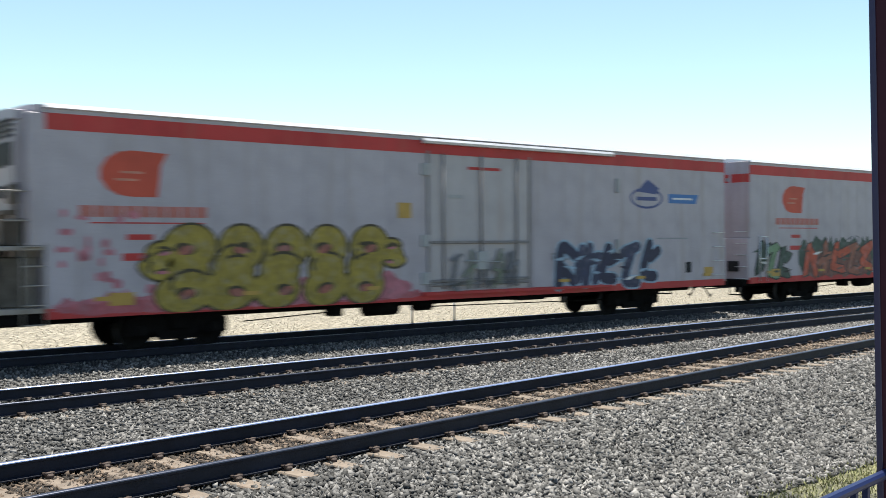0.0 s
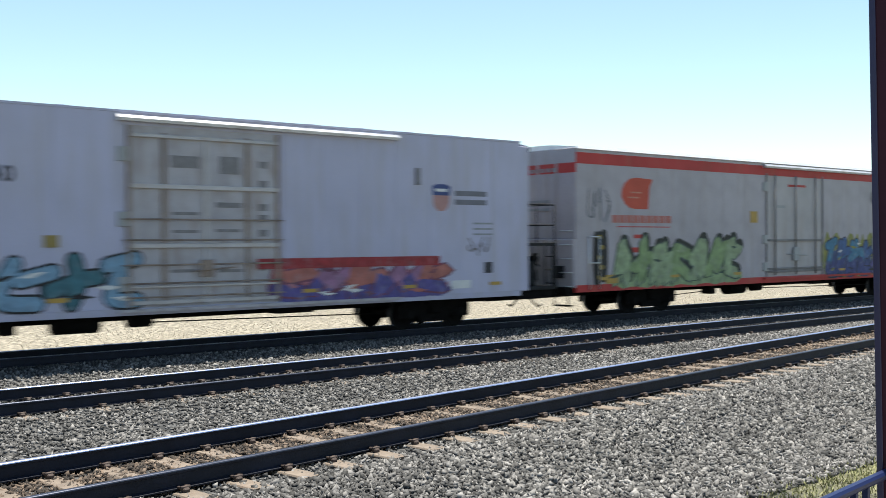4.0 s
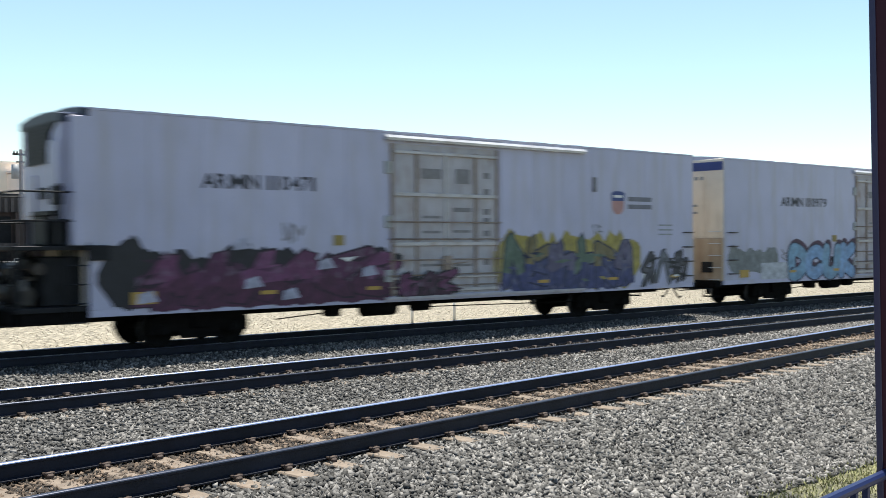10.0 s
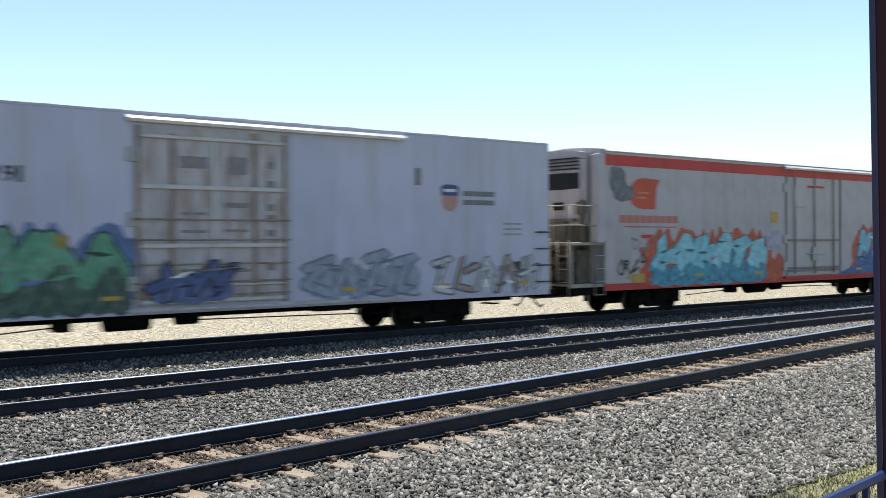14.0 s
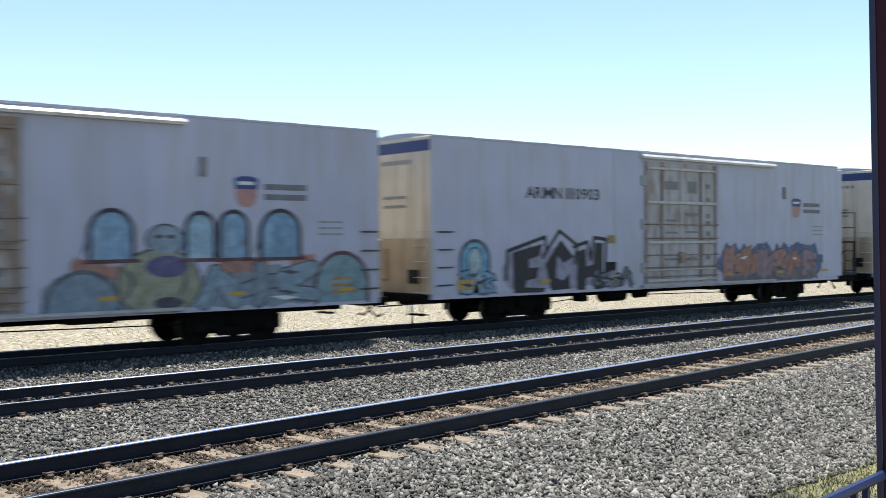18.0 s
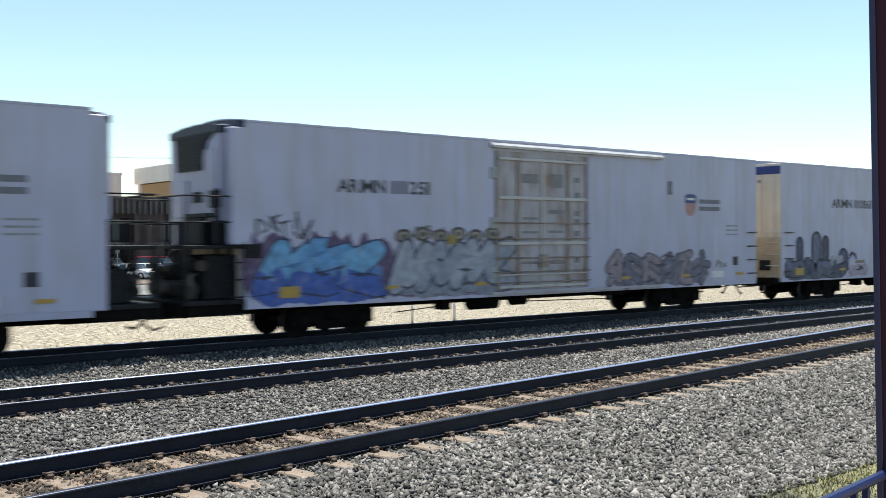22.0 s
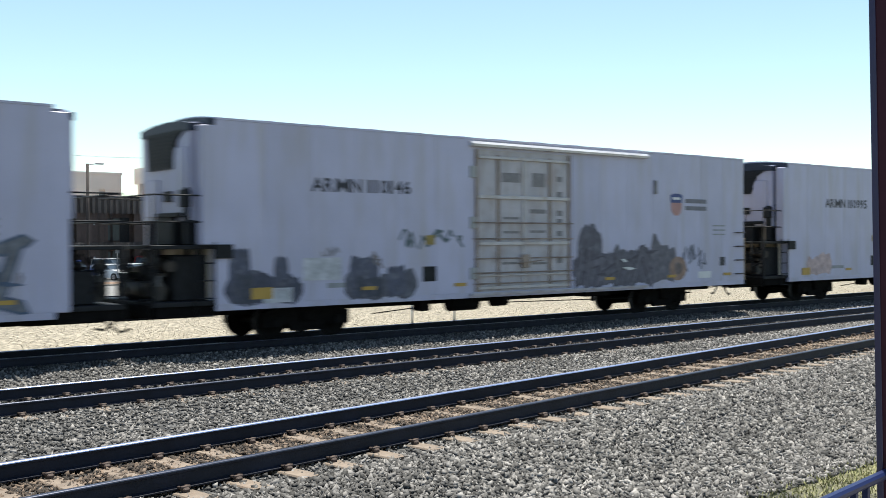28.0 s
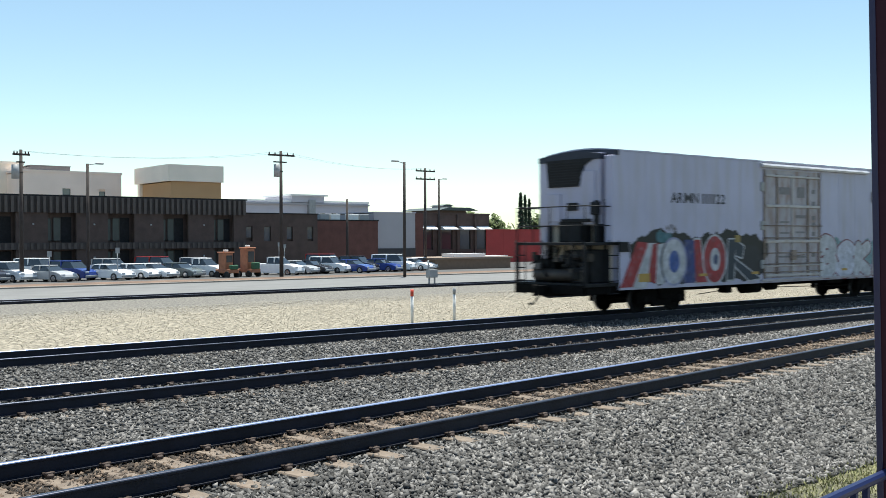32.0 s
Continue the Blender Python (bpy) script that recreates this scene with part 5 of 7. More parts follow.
def bubbles(parent, x0, x1, z0, z1, n, fill, dark, inner, seed=1, label=""):
    """Swollen bubble letters: a bulb at the top and the foot of each, with inner loops and short dark creases."""
    rnd = random.Random(seed)
    s = Shape()
    h, cw, y = z1 - z0, (x1 - x0) / n, -1.609
    bulbs = []
    for i in range(n):
        cx = x0 + cw * (i + 0.5)
        t = rnd.uniform(-0.12, 0.12)
        bulbs += [(cx + t, z0 + h * 0.73, cw * rnd.uniform(0.46, 0.56), h * 0.27, rnd.uniform(-0.3, 0.3)), (cx - t, z0 + h * 0.45, cw * 0.42, h * 0.26, 0.0),
                  (cx - t * 2, z0 + h * 0.22, cw * rnd.uniform(0.48, 0.6), h * 0.24, rnd.uniform(-0.3, 0.3))]
    for k, (cx, cz, rx, rz, a) in enumerate(bulbs):
        disc(s, cx, cz, rx + 0.06, rz + 0.06, y - 0.0001 * k, 1, turn=a)
    for k, (cx, cz, rx, rz, a) in enumerate(bulbs):
        disc(s, cx, cz, rx, rz, y - 0.004 - 0.0001 * k, 0, turn=a)
    for i in range(n):
        cx = x0 + cw * (i + 0.5)
        for dz, mi in ((0.72, 1), (0.2, 2)):
            px_, pz = cx + rnd.uniform(-0.1, 0.1), z0 + h * dz
            disc(s, px_, pz, cw * 0.2, h * 0.07, y - 0.0075, 1, turn=rnd.uniform(-0.2, 0.4))
            disc(s, px_ + 0.02, pz - 0.03, cw * 0.16, h * 0.05, y - 0.0082, 2, turn=rnd.uniform(-0.2, 0.4))
        for k in range(3):
            a, r0 = rnd.uniform(0.3, 2.8), cw * rnd.uniform(0.3, 0.45)
            pz = z0 + h * rnd.choice((0.3, 0.5, 0.62))
            arc = [(cx + r0 * math.cos(a + 0.25 * j), pz + r0 * 0.6 * math.sin(a + 0.25 * j)) for j in range(5)]
            ribbon(s, arc, 0.035, y - 0.009 - 0.0003 * k, 1)
    return tagged(part("graffiti", s.finish("graffiti", fill, dark, inner), parent, label=label), kind="stuff")


def slab(parent, pts, m, y=-1.612, edge=None, name="graffiti"):
    """A flat painted field with straight edges, with an outline where one is given."""
    s = Shape()
    if edge:
        ribbon(s, [*pts, pts[0]], 0.05, y, 1)
    s.face([(a, y - 0.002, b) for a, b in pts], 0)
    return tagged(part(name, s.finish(name, m, edge or m), parent), kind="stuff")


def ring(parent, cx, cz, rx, rz, m, core, y=-1.614, edge=None):
    """A round letter: an outlined oval with another colour at its heart."""
    s = Shape()
    if edge:
        disc(s, cx, cz, rx + 0.07, rz + 0.07, y, 2)
    disc(s, cx, cz, rx, rz, y - 0.001, 0)
    disc(s, cx + 0.02, cz, rx * 0.45, rz * 0.5, y - 0.002, 1)
    return tagged(part("graffiti", s.finish("graffiti", m, core, edge or m), parent), kind="stuff")


COATS = {}


def wash(parent, x0, x1, z0, z1, m, seed=1, bump=0.2):
    """A plain roller or spray patch; each coat lies over the last on its car."""
    s = Shape()
    COATS[parent.name] = COATS.get(parent.name, 0) + 1
    bumpy(s, x0, x1, max(z0, 0.86), z1, -1.6058 - 0.0002 * (COATS[parent.name] % 8), 0, random.Random(seed), bump)
    tagged(part("paint_patch", s.finish("paint_patch", m), parent), kind="stuff")


def dome(parent, x0, x1, z0, z1, m, edge, heart=True):
    """An arched form with a dark outline and a paler oval inside."""
    s = Shape()
    c, h = (x0 + x1) / 2, (x1 - x0) / 2
    arc = [(x1, z0)] + [(c + h * math.cos(math.pi * k / 14), z1 - h + h * math.sin(math.pi * k / 14)) for k in range(15)] + [(x0, z0)]
    s.face([(px, -1.609, pz) for px, pz in arc[::-1]], 0)
    ribbon(s, arc, 0.05, -1.611, 1)
    oval = [(c + h * 0.5 * math.cos(0.449 * k), z1 - h * 1.1 + h * 0.75 * math.sin(0.449 * k)) for k in range(14)]
    if heart:
        s.face([(px, -1.612, pz) for px, pz in oval[::-1]], 2)
        ribbon(s, oval + oval[:1], 0.025, -1.613, 1)
    tagged(part("graffiti", s.finish("graffiti", m, edge, paint(165, 185, 195)), parent), kind="stuff")


def tag(parent, x0, x1, z0, z1, m, seed=1, n=3, w=0.022):
    """A thin scrawl that cannot be read."""
    s = Shape()
    rnd = random.Random(seed)
    cw = (x1 - x0) / n
    for i in range(n):
        pts = [(x0 + cw * (i + rnd.uniform(-0.1, 1.1)), rnd.uniform(z0, z1)) for _ in range(5)]
        ribbon(s, smooth_line(pts, 4), w, -1.607 - 0.0005 * i, 0)
    tagged(part("graffiti_tag", s.finish("graffiti_tag", m), parent), kind="stuff")


K, NV, WH, GY = paint(22, 22, 28), paint(30, 34, 70), paint(190, 192, 200), paint(105, 108, 118)
LB, CY, BL, PU = paint(120, 160, 190), paint(70, 160, 190), paint(50, 80, 160), paint(105, 45, 90)
GR, DG, YE, OR = paint(115, 150, 110), paint(50, 75, 65), paint(170, 145, 40), paint(195, 78, 48)
RD, PK, TE, VI = paint(160, 35, 45), paint(190, 110, 125), paint(55, 110, 125), paint(85, 75, 150)
SK, DB = paint(150, 180, 205), paint(40, 55, 95)

wild(T0, 0.3, 2.6, 0.95, 2.3, 3, None, K, [DG, GR], 1)
wild(T0, 3.4, 8.6, 0.95, 2.3, 5, paint(120, 70, 60), paint(60, 45, 45), [OR, paint(150, 85, 65)], 2, cloud=DG)
wash(T1, 0.1, 2.6, 0.9, 1.35, PK, 3, 0.6)
wash(T1, 0.05, 9.7, 0.86, 1.2, paint(175, 85, 95), 4, 0.5)
wash(T1, 2.2, 9.4, 0.86, 1.65, PK, 5, 0.4)
for k in range(26):
    rr = random.Random(50 + k)
    bx0, bz0, bw = rr.uniform(0.1, 2.3), rr.uniform(1.0, 3.0), rr.uniform(0.08, 0.28)
    wash(T1, bx0, bx0 + bw, bz0, bz0 + rr.uniform(0.1, 0.3), PK, 60 + k, 0.5)
bubbles(T1, 2.5, 8.6, 0.88, 2.78, 5, paint(160, 140, 48), paint(66, 56, 34), paint(165, 95, 80), 5)
bubbles(T1, 2.1, 2.9, 1.6, 2.4, 1, paint(160, 140, 48), paint(66, 56, 34), PK, 6)
bubbles(T1, 8.4, 9.1, 1.75, 2.45, 1, paint(160, 140, 48), paint(66, 56, 34), PK, 7)
wild(T1, 10.6, 13.2, 1.05, 2.1, 5, None, paint(70, 72, 70), [GY, paint(125, 135, 115)], 6, w=0.04, edge=0.012, out=0.07, slits=0.6)
wild(T1, 14.7, 19.6, 0.95, 2.42, 5, None, SK, [NV, paint(45, 52, 88)], 7, w=0.17, edge=0.06, curve=True, slits=2.5)
tag(T3, 0.5, 1.5, 2.9, 4.0, GY, 8, 4)
wash(T3, 0.72, 1.4, 0.95, 2.75, K, 109, 0.1)
for k in range(5):
    ring(T3, 1.02 + 0.1 * (k % 2), 1.25 + 0.31 * k, 0.1, 0.07, YE, paint(130, 110, 40), -1.6125)
wash(T3, 1.55, 8.45, 0.86, 1.45, paint(142, 165, 115), 110, 0.12)
wild(T3, 1.6, 8.4, 0.92, 2.45, 7, None, DG, [paint(150, 170, 128), paint(138, 164, 108)], 10, w=0.24, edge=0.05, shadow=paint(24, 28, 28), slits=0.8, over=1.15)
wild(T3, 13.9, 17.5, 0.92, 2.45, 4, paint(42, 70, 130), NV, [paint(52, 122, 160), paint(48, 88, 148)], 11, low=paint(45, 60, 130), cloud=paint(140, 140, 60), curve=True)
wild(T3, 17.3, 19.0, 0.98, 2.0, 3, None, K, [VI, YE, OR], 12, w=0.09)
wild(T4, 0.85, 5.0, 0.95, 2.2, 5, DB, NV, [BL, paint(80, 125, 165)], 13, low=TE)
wild(T4, 5.05, 9.2, 0.95, 2.2, 4, None, K, [TE, LB], 14, curve=True)
wild(T4, 12.2, 17.8, 0.95, 1.9, 5, PK, paint(120, 60, 90), [paint(185, 105, 95), paint(160, 110, 150)], 15, low=VI)
slab(T4, [(11.9, 1.75), (17.4, 1.75), (17.4, 2.0), (11.9, 2.0)], RD, -1.62)
wash(T5, 12.6, 17.9, 0.88, 1.7, paint(98, 112, 108), 316, 0.5)
wild(T5, 12.7, 17.8, 0.95, 2.5, 4, None, paint(48, 64, 58), [paint(140, 158, 132), paint(150, 164, 162)], 16, w=0.24, edge=0.085, curve=True, slits=1.5)
bubbles(T5, 0.9, 2.4, 1.0, 2.2, 1, paint(146, 160, 170), paint(92, 112, 122), paint(70, 100, 105), 17)
slab(T5, [(0.75, 0.9), (2.6, 0.9), (2.5, 1.4), (0.75, 1.25)], paint(132, 150, 152), -1.618)
wash(T5, 0.1, 0.55, 1.65, 2.2, K, 120, 0.4)
tag(T5, 4.2, 6.2, 2.75, 3.1, TE, 18, 6, 0.035)
wild(T5, 18.4, 19.0, 1.2, 2.3, 1, None, K, [NV], 20)
wash(T6, 2.9, 7.9, 0.9, 2.0, paint(60, 66, 92), 121, 0.2)
wild(T6, 3.2, 7.7, 0.9, 2.4, 4, None, NV, [paint(150, 160, 182), paint(120, 130, 155)], 21, low=paint(66, 78, 84), split=0.25, w=0.2, edge=0.09, lean=0.5, shadow=NV)
slab(T6, [(0.1, 1.05), (2.9, 1.05), (2.9, 1.85), (0.1, 1.85)], WH, -1.607)
wild(T6, 0.3, 3.3, 1.2, 2.0, 3, None, NV, [paint(160, 140, 160), GY], 22, w=0.05, edge=0.05, slits=1.0)
wild(T6, 11.8, 15.4, 0.92, 2.35, 4, paint(58, 56, 84), NV, [DB, paint(88, 84, 118)], 23, cloud=NV)
wild(T6, 15.4, 20.1, 0.92, 2.3, 5, paint(150, 125, 138), paint(45, 40, 58), [paint(150, 122, 134), paint(62, 55, 72)], 24, w=0.17, edge=0.08, lean=0.4)
slab(T6, [(18.9, 1.75), (19.4, 1.75), (19.4, 2.3), (18.9, 2.3)], WH, -1.628)
tag(T6, 0.2, 1.5, 2.4, 3.1, K, 25, 4)
wash(T7, 0.2, 3.3, 1.15, 2.2, paint(118, 122, 124), 26, 0.25)
slab(T7, [(2.2, 0.95), (4.2, 0.95), (4.2, 1.55), (2.2, 1.55)], WH, -1.61)
wild(T7, 3.95, 8.7, 0.9, 2.3, "DCUK", None, NV, [LB, paint(125, 162, 205)], 28, w=0.27, edge=0.06, curve=True, shadow=paint(72, 35, 66), slits=0.4, lean=0.1)
wild(T7, 13.0, 19.6, 0.92, 2.1, 6, paint(140, 155, 172), paint(88, 120, 150), [paint(110, 150, 182), paint(135, 160, 185), paint(140, 150, 150)], 29, w=0.11, edge=0.02, lean=0.6)
wash(T8, 0.15, 4.4, 0.9, 2.55, paint(24, 24, 34), 30, 0.4)
wash(T8, 3.4, 8.2, 1.4, 2.35, paint(30, 28, 40), 130, 0.5)
wild(T8, 0.9, 8.1, 0.9, 2.25, 6, paint(80, 34, 72), paint(44, 18, 44), [paint(104, 48, 90), paint(84, 34, 74), paint(112, 56, 100)], 31, low=paint(78, 30, 64), w=0.2, lean=0.7, slits=3.0)
for k, (px_, pz) in enumerate(((1.0, 1.05), (3.6, 1.3), (4.6, 1.0), (5.6, 1.7), (3.3, 2.2), (6.9, 1.5))):
    slab(T8, [(px_, pz), (px_ + 0.5, pz + 0.05), (px_ + 0.35, pz + 0.3), (px_ + 0.05, pz + 0.22)], paint(170, 170, 192), -1.628)
wild(T8, 8.0, 10.0, 0.95, 1.6, 3, paint(62, 28, 52), K, [PU, paint(75, 40, 66)], 131, w=0.07, out=0.085)
wild(T8, 11.7, 17.4, 0.92, 2.5, 6, paint(70, 76, 120), NV, [paint(90, 110, 95), paint(120, 108, 70), paint(95, 90, 120)], 32, low=paint(62, 68, 118), cloud=paint(165, 150, 70), lean=0.05)
wild(T8, 17.7, 20.1, 0.95, 2.1, 3, None, K, [paint(70, 68, 78), GY], 132, w=0.07)
wash(T9, 0.3, 7.1, 1.2, 3.0, paint(170, 40, 48), 33, 0.2)
wash(T9, 0.45, 6.95, 1.1, 2.82, OR, 233, 0.18)
wash(T9, 6.8, 8.1, 0.95, 2.15, paint(170, 40, 48), 133, 0.3)
wash(T9, 0.6, 6.8, 0.94, 2.62, YE, 333, 0.18)
wash(T9, 6.7, 7.95, 0.9, 2.07, YE, 335, 0.18)
for k in range(3):
    ring(T9, 1.9 + 2.1 * k, 2.4, 0.55, 0.2, paint(190, 178, 105), paint(190, 178, 105), -1.6095)
wild(T9, 0.75, 6.5, 0.9, 2.3, 6, paint(62, 66, 128), NV, [VI, paint(98, 92, 172)], 34, low=paint(70, 72, 150), w=0.21, edge=0.06, curve=True)
wild(T9, 0.6, 1.5, 0.9, 2.2, 1, None, DG, [paint(50, 110, 120)], 134)
wild(T9, 3.2, 4.5, 1.2, 2.4, 2, None, paint(70, 130, 150), [paint(120, 180, 200)], 234, w=0.1)
wild(T9, 13.0, 20.0, 0.92, 2.3, 7, paint(112, 120, 134), paint(66, 76, 94), [paint(92, 98, 112), paint(128, 150, 176), paint(104, 118, 138)], 36, lean=0.5)
wash(T10, 0.2, 0.95, 3.85, 4.7, GY, 37, 0.2)
wash(T10, 0.35, 1.35, 3.6, 4.35, GY, 137, 0.4)
wash(T10, 1.6, 9.4, 0.86, 1.9, OR, 38, 0.35)
wild(T10, 2.1, 8.7, 0.9, 2.62, 6, paint(58, 140, 170), paint(44, 96, 116), [paint(125, 198, 222), paint(140, 206, 226)], 39, low=paint(66, 152, 185), split=0.34, cloud=OR, w=0.26, edge=0.035, lean=0.3, slits=2.6)
wash(T10, 8.7, 9.8, 0.86, 2.3, OR, 138, 0.5)
slab(T10, [(8.6, 2.0), (9.5, 2.0), (9.5, 2.75), (8.6, 2.65)], paint(165, 160, 185), -1.628)
slab(T10, [(14.1, 0.95), (14.75, 1.6), (15.05, 2.75), (16.2, 2.6), (17.4, 2.85), (18.8, 2.65), (20.2, 2.75), (20.7, 1.7), (22.1, 0.95)], OR, -1.6045)
wild(T10, 14.9, 20.2, 0.95, 2.8, 5, paint(70, 138, 190), paint(38, 62, 110), [paint(112, 178, 210), paint(92, 158, 205)], 41, low=paint(48, 98, 168), cloud=OR, w=0.27, edge=0.05, split=0.42, slits=3.0, lean=0.1)
slab(T10, [(13.1, 0.95), (15.6, 0.95), (15.4, 1.6), (14.6, 1.3)], paint(48, 92, 165), -1.62)
slab(T10, [(19.4, 0.95), (21.0, 0.95), (20.0, 1.7)], paint(48, 92, 165), -1.62)
tag(T10, 0.5, 1.9, 1.3, 2.0, K, 42, 4, 0.03)
wash(T11, 0.3, 3.0, 0.9, 1.95, paint(100, 118, 172), 43, 0.4)
wild(T11, 2.3, 7.7, 0.9, 2.65, 5, paint(62, 98, 84), paint(34, 52, 60), [paint(88, 150, 122), paint(100, 158, 128)], 44, low=paint(62, 92, 80), w=0.27, edge=0.05, curve=True, cloud=paint(90, 112, 168))
wild(T11, 8.0, 10.2, 1.05, 1.95, 2, paint(84, 98, 150), NV, [paint(70, 86, 140)], 47, out=0.09, w=0.1)
wash(T11, 11.95, 15.6, 0.95, 1.95, paint(140, 150, 172), 145, 0.4)
wild(T11, 11.95, 15.6, 0.95, 2.1, 4, None, paint(105, 112, 140), [paint(150, 158, 180)], 45, w=0.1)
wild(T11, 16.0, 20.0, 0.95, 2.0, 5, None, paint(90, 90, 105), [WH, paint(160, 140, 135)], 46, w=0.06)
wild(T12, 0.4, 8.6, 0.9, 2.3, 6, paint(62, 88, 66), paint(40, 42, 40), [paint(84, 118, 86), paint(70, 102, 80)], 48, low=paint(72, 104, 78), cloud=paint(165, 140, 58), w=0.2, curve=True)
for k in range(9):
    ring(T12, 1.0 + 0.9 * k, 1.55 + 1.0 * math.sin(math.pi * (k + 0.5) / 9), 0.4, 0.3, paint(165, 140, 58), paint(165, 140, 58), -1.6082, paint(50, 42, 45))
wash(T12, 11.9, 19.8, 0.86, 1.35, paint(165, 105, 145), 149, 0.4)
wild(T12, 12.0, 19.6, 0.92, 2.4, 6, paint(105, 90, 165), paint(62, 50, 110), [paint(128, 112, 182), paint(110, 92, 170)], 49, low=paint(178, 110, 150), cloud=paint(74, 92, 110), w=0.2)
tag(T12, 0.4, 1.6, 2.2, 4.2, GY, 50, 4)
dome(T13, 1.0, 2.05, 0.95, 2.4, paint(105, 165, 205), paint(50, 70, 85))
wild(T13, 0.95, 2.3, 0.9, 1.6, 3, paint(105, 145, 165), DB, [LB, paint(165, 180, 190)], 51, w=0.06)
wash(T13, 2.55, 6.75, 0.88, 2.35, paint(150, 146, 172), 252, 0.35)
ink, roofs = paint(30, 29, 42), Shape()
slab(T13, [(2.95, 2.05), (4.15, 2.3), (4.0, 1.95), (3.6, 1.85), (3.6, 1.6), (4.0, 1.62), (3.9, 1.3), (3.5, 1.25), (3.45, 1.05), (4.25, 1.0), (4.2, 0.88), (3.0, 0.9)], ink)
slab(T13, [(4.9, 2.42), (5.45, 1.9), (5.0, 1.72), (4.75, 1.95), (4.7, 1.3), (5.0, 1.2), (5.25, 1.4), (5.3, 0.95), (4.5, 0.92), (4.25, 1.7)], ink)
slab(T13, [(5.6, 2.05), (5.98, 2.15), (6.0, 1.6), (6.3, 1.65), (6.4, 2.32), (6.75, 2.3), (6.7, 0.9), (6.35, 0.9), (6.3, 1.3), (6.0, 1.25), (5.95, 0.9), (5.6, 0.9)], ink)
for k, ln in enumerate(([(2.7, 1.3), (2.75, 2.1), (4.25, 2.5), (4.3, 2.1)], [(4.15, 1.9), (4.85, 2.68), (5.6, 2.25), (5.5, 1.7)], [(5.45, 2.2), (6.05, 2.35), (6.2, 1.8), (6.35, 2.48), (6.9, 2.42), (6.85, 1.2)])):
    ribbon(roofs, ln, 0.055, -1.6095 - 0.0004 * k, 0)
tagged(part("graffiti", roofs.finish("graffiti", ink), T13, label="dark spiky outline over the block letters"), kind="stuff")
wild(T13, 6.3, 8.2, 0.92, 1.5, 3, None, NV, [GY, paint(150, 150, 160)], 53, w=0.06)
wild(T13, 12.9, 18.9, 0.92, 2.1, 6, paint(160, 112, 108), paint(95, 80, 100), [paint(172, 122, 112), paint(168, 112, 92), paint(150, 118, 130)], 54, low=paint(118, 110, 112), cloud=paint(78, 96, 140), w=0.15, split=0.25)
wash(T14, 0.25, 7.9, 0.88, 2.0, paint(112, 130, 168), 55, 0.3)
wild(T14, 0.3, 7.9, 0.92, 2.2, 7, None, paint(70, 95, 145), [paint(125, 150, 190), paint(105, 132, 178), paint(135, 160, 198)], 56, w=0.12, edge=0.03, curve=True)
for k, (cx, zt) in enumerate(((1.2, 2.5), (4.6, 2.35), (6.6, 2.6))):
    dome(T14, cx - 0.5, cx + 0.5, 1.2, zt, paint(118, 145, 185), paint(78, 102, 150), False)
wash(T14, 11.95, 18.6, 0.88, 1.9, paint(138, 146, 164), 157, 0.3)
for k, (xa, xb, za, zb) in enumerate(((12.55, 13.35, 1.6, 2.1), (13.2, 14.1, 1.55, 2.0), (15.9, 17.2, 1.65, 2.05), (17.8, 18.5, 1.6, 2.2))):
    wash(T14, xa, xb, za, zb, paint(168, 118, 108), 257 + k, 0.4)
for xa, xb, zt, mm in ((12.95, 13.9, 3.09, paint(128, 162, 198)), (15.12, 15.82, 3.06, SK), (15.94, 16.66, 3.1, paint(128, 162, 198)), (17.0, 18.06, 3.14, paint(118, 155, 192))):
    dome(T14, xa, xb, 2.0, zt, mm, paint(46, 42, 62), False)
    slab(T14, [(xa - 0.15, 1.94), (xb + 0.2, 1.96), (xb + 0.15, 2.04), (xa - 0.1, 2.03)], paint(88, 46, 60), -1.6145)
    slab(T14, [(xa + 0.12, zt - 0.35), (xa + 0.3, zt - 0.28), (xa + 0.26, 2.15), (xa + 0.12, 2.12)], paint(140, 168, 196), -1.6125)
    for k in range(2):
        slab(T14, [(xa - 0.2 + 0.1 * k, 2.1 + 0.3 * k), (xa - 0.04, 2.3 + 0.3 * k), (xa - 0.04, 2.55 + 0.25 * k)], paint(70, 110, 150), -1.6145)
dome(T14, 12.0, 13.6, 0.9, 1.78, paint(122, 140, 160), paint(84, 92, 108), False)
dome(T14, 18.5, 20.05, 0.9, 2.12, paint(120, 150, 165), paint(92, 50, 70), False)
for k in range(3):
    slab(T14, [(18.95, 1.12 + 0.16 * k), (19.7 - 0.1 * k, 1.12 + 0.16 * k), (19.7 - 0.1 * k, 1.2 + 0.16 * k), (18.95, 1.2 + 0.16 * k)], paint(170, 120, 55), -1.6125)
wild(T14, 15.4, 18.6, 0.9, 1.95, 3, paint(120, 138, 158), paint(82, 78, 98), [paint(130, 152, 172), paint(118, 132, 150)], 57, w=0.15, edge=0.04, curve=True)
# a round cream-coloured form with a violet band between the arches
s_ = Shape()
disc(s_, 14.5, 1.5, 1.0, 0.78, -1.6150, 1)
disc(s_, 14.5, 1.5, 0.95, 0.73, -1.6155, 0)
disc(s_, 14.62, 2.45, 0.46, 0.36, -1.6152, 1)
disc(s_, 14.62, 2.45, 0.42, 0.32, -1.6157, 2)
disc(s_, 14.68, 1.86, 0.52, 0.24, -1.6160, 3)
disc(s_, 14.7, 1.06, 0.36, 0.13, -1.6162, 1)
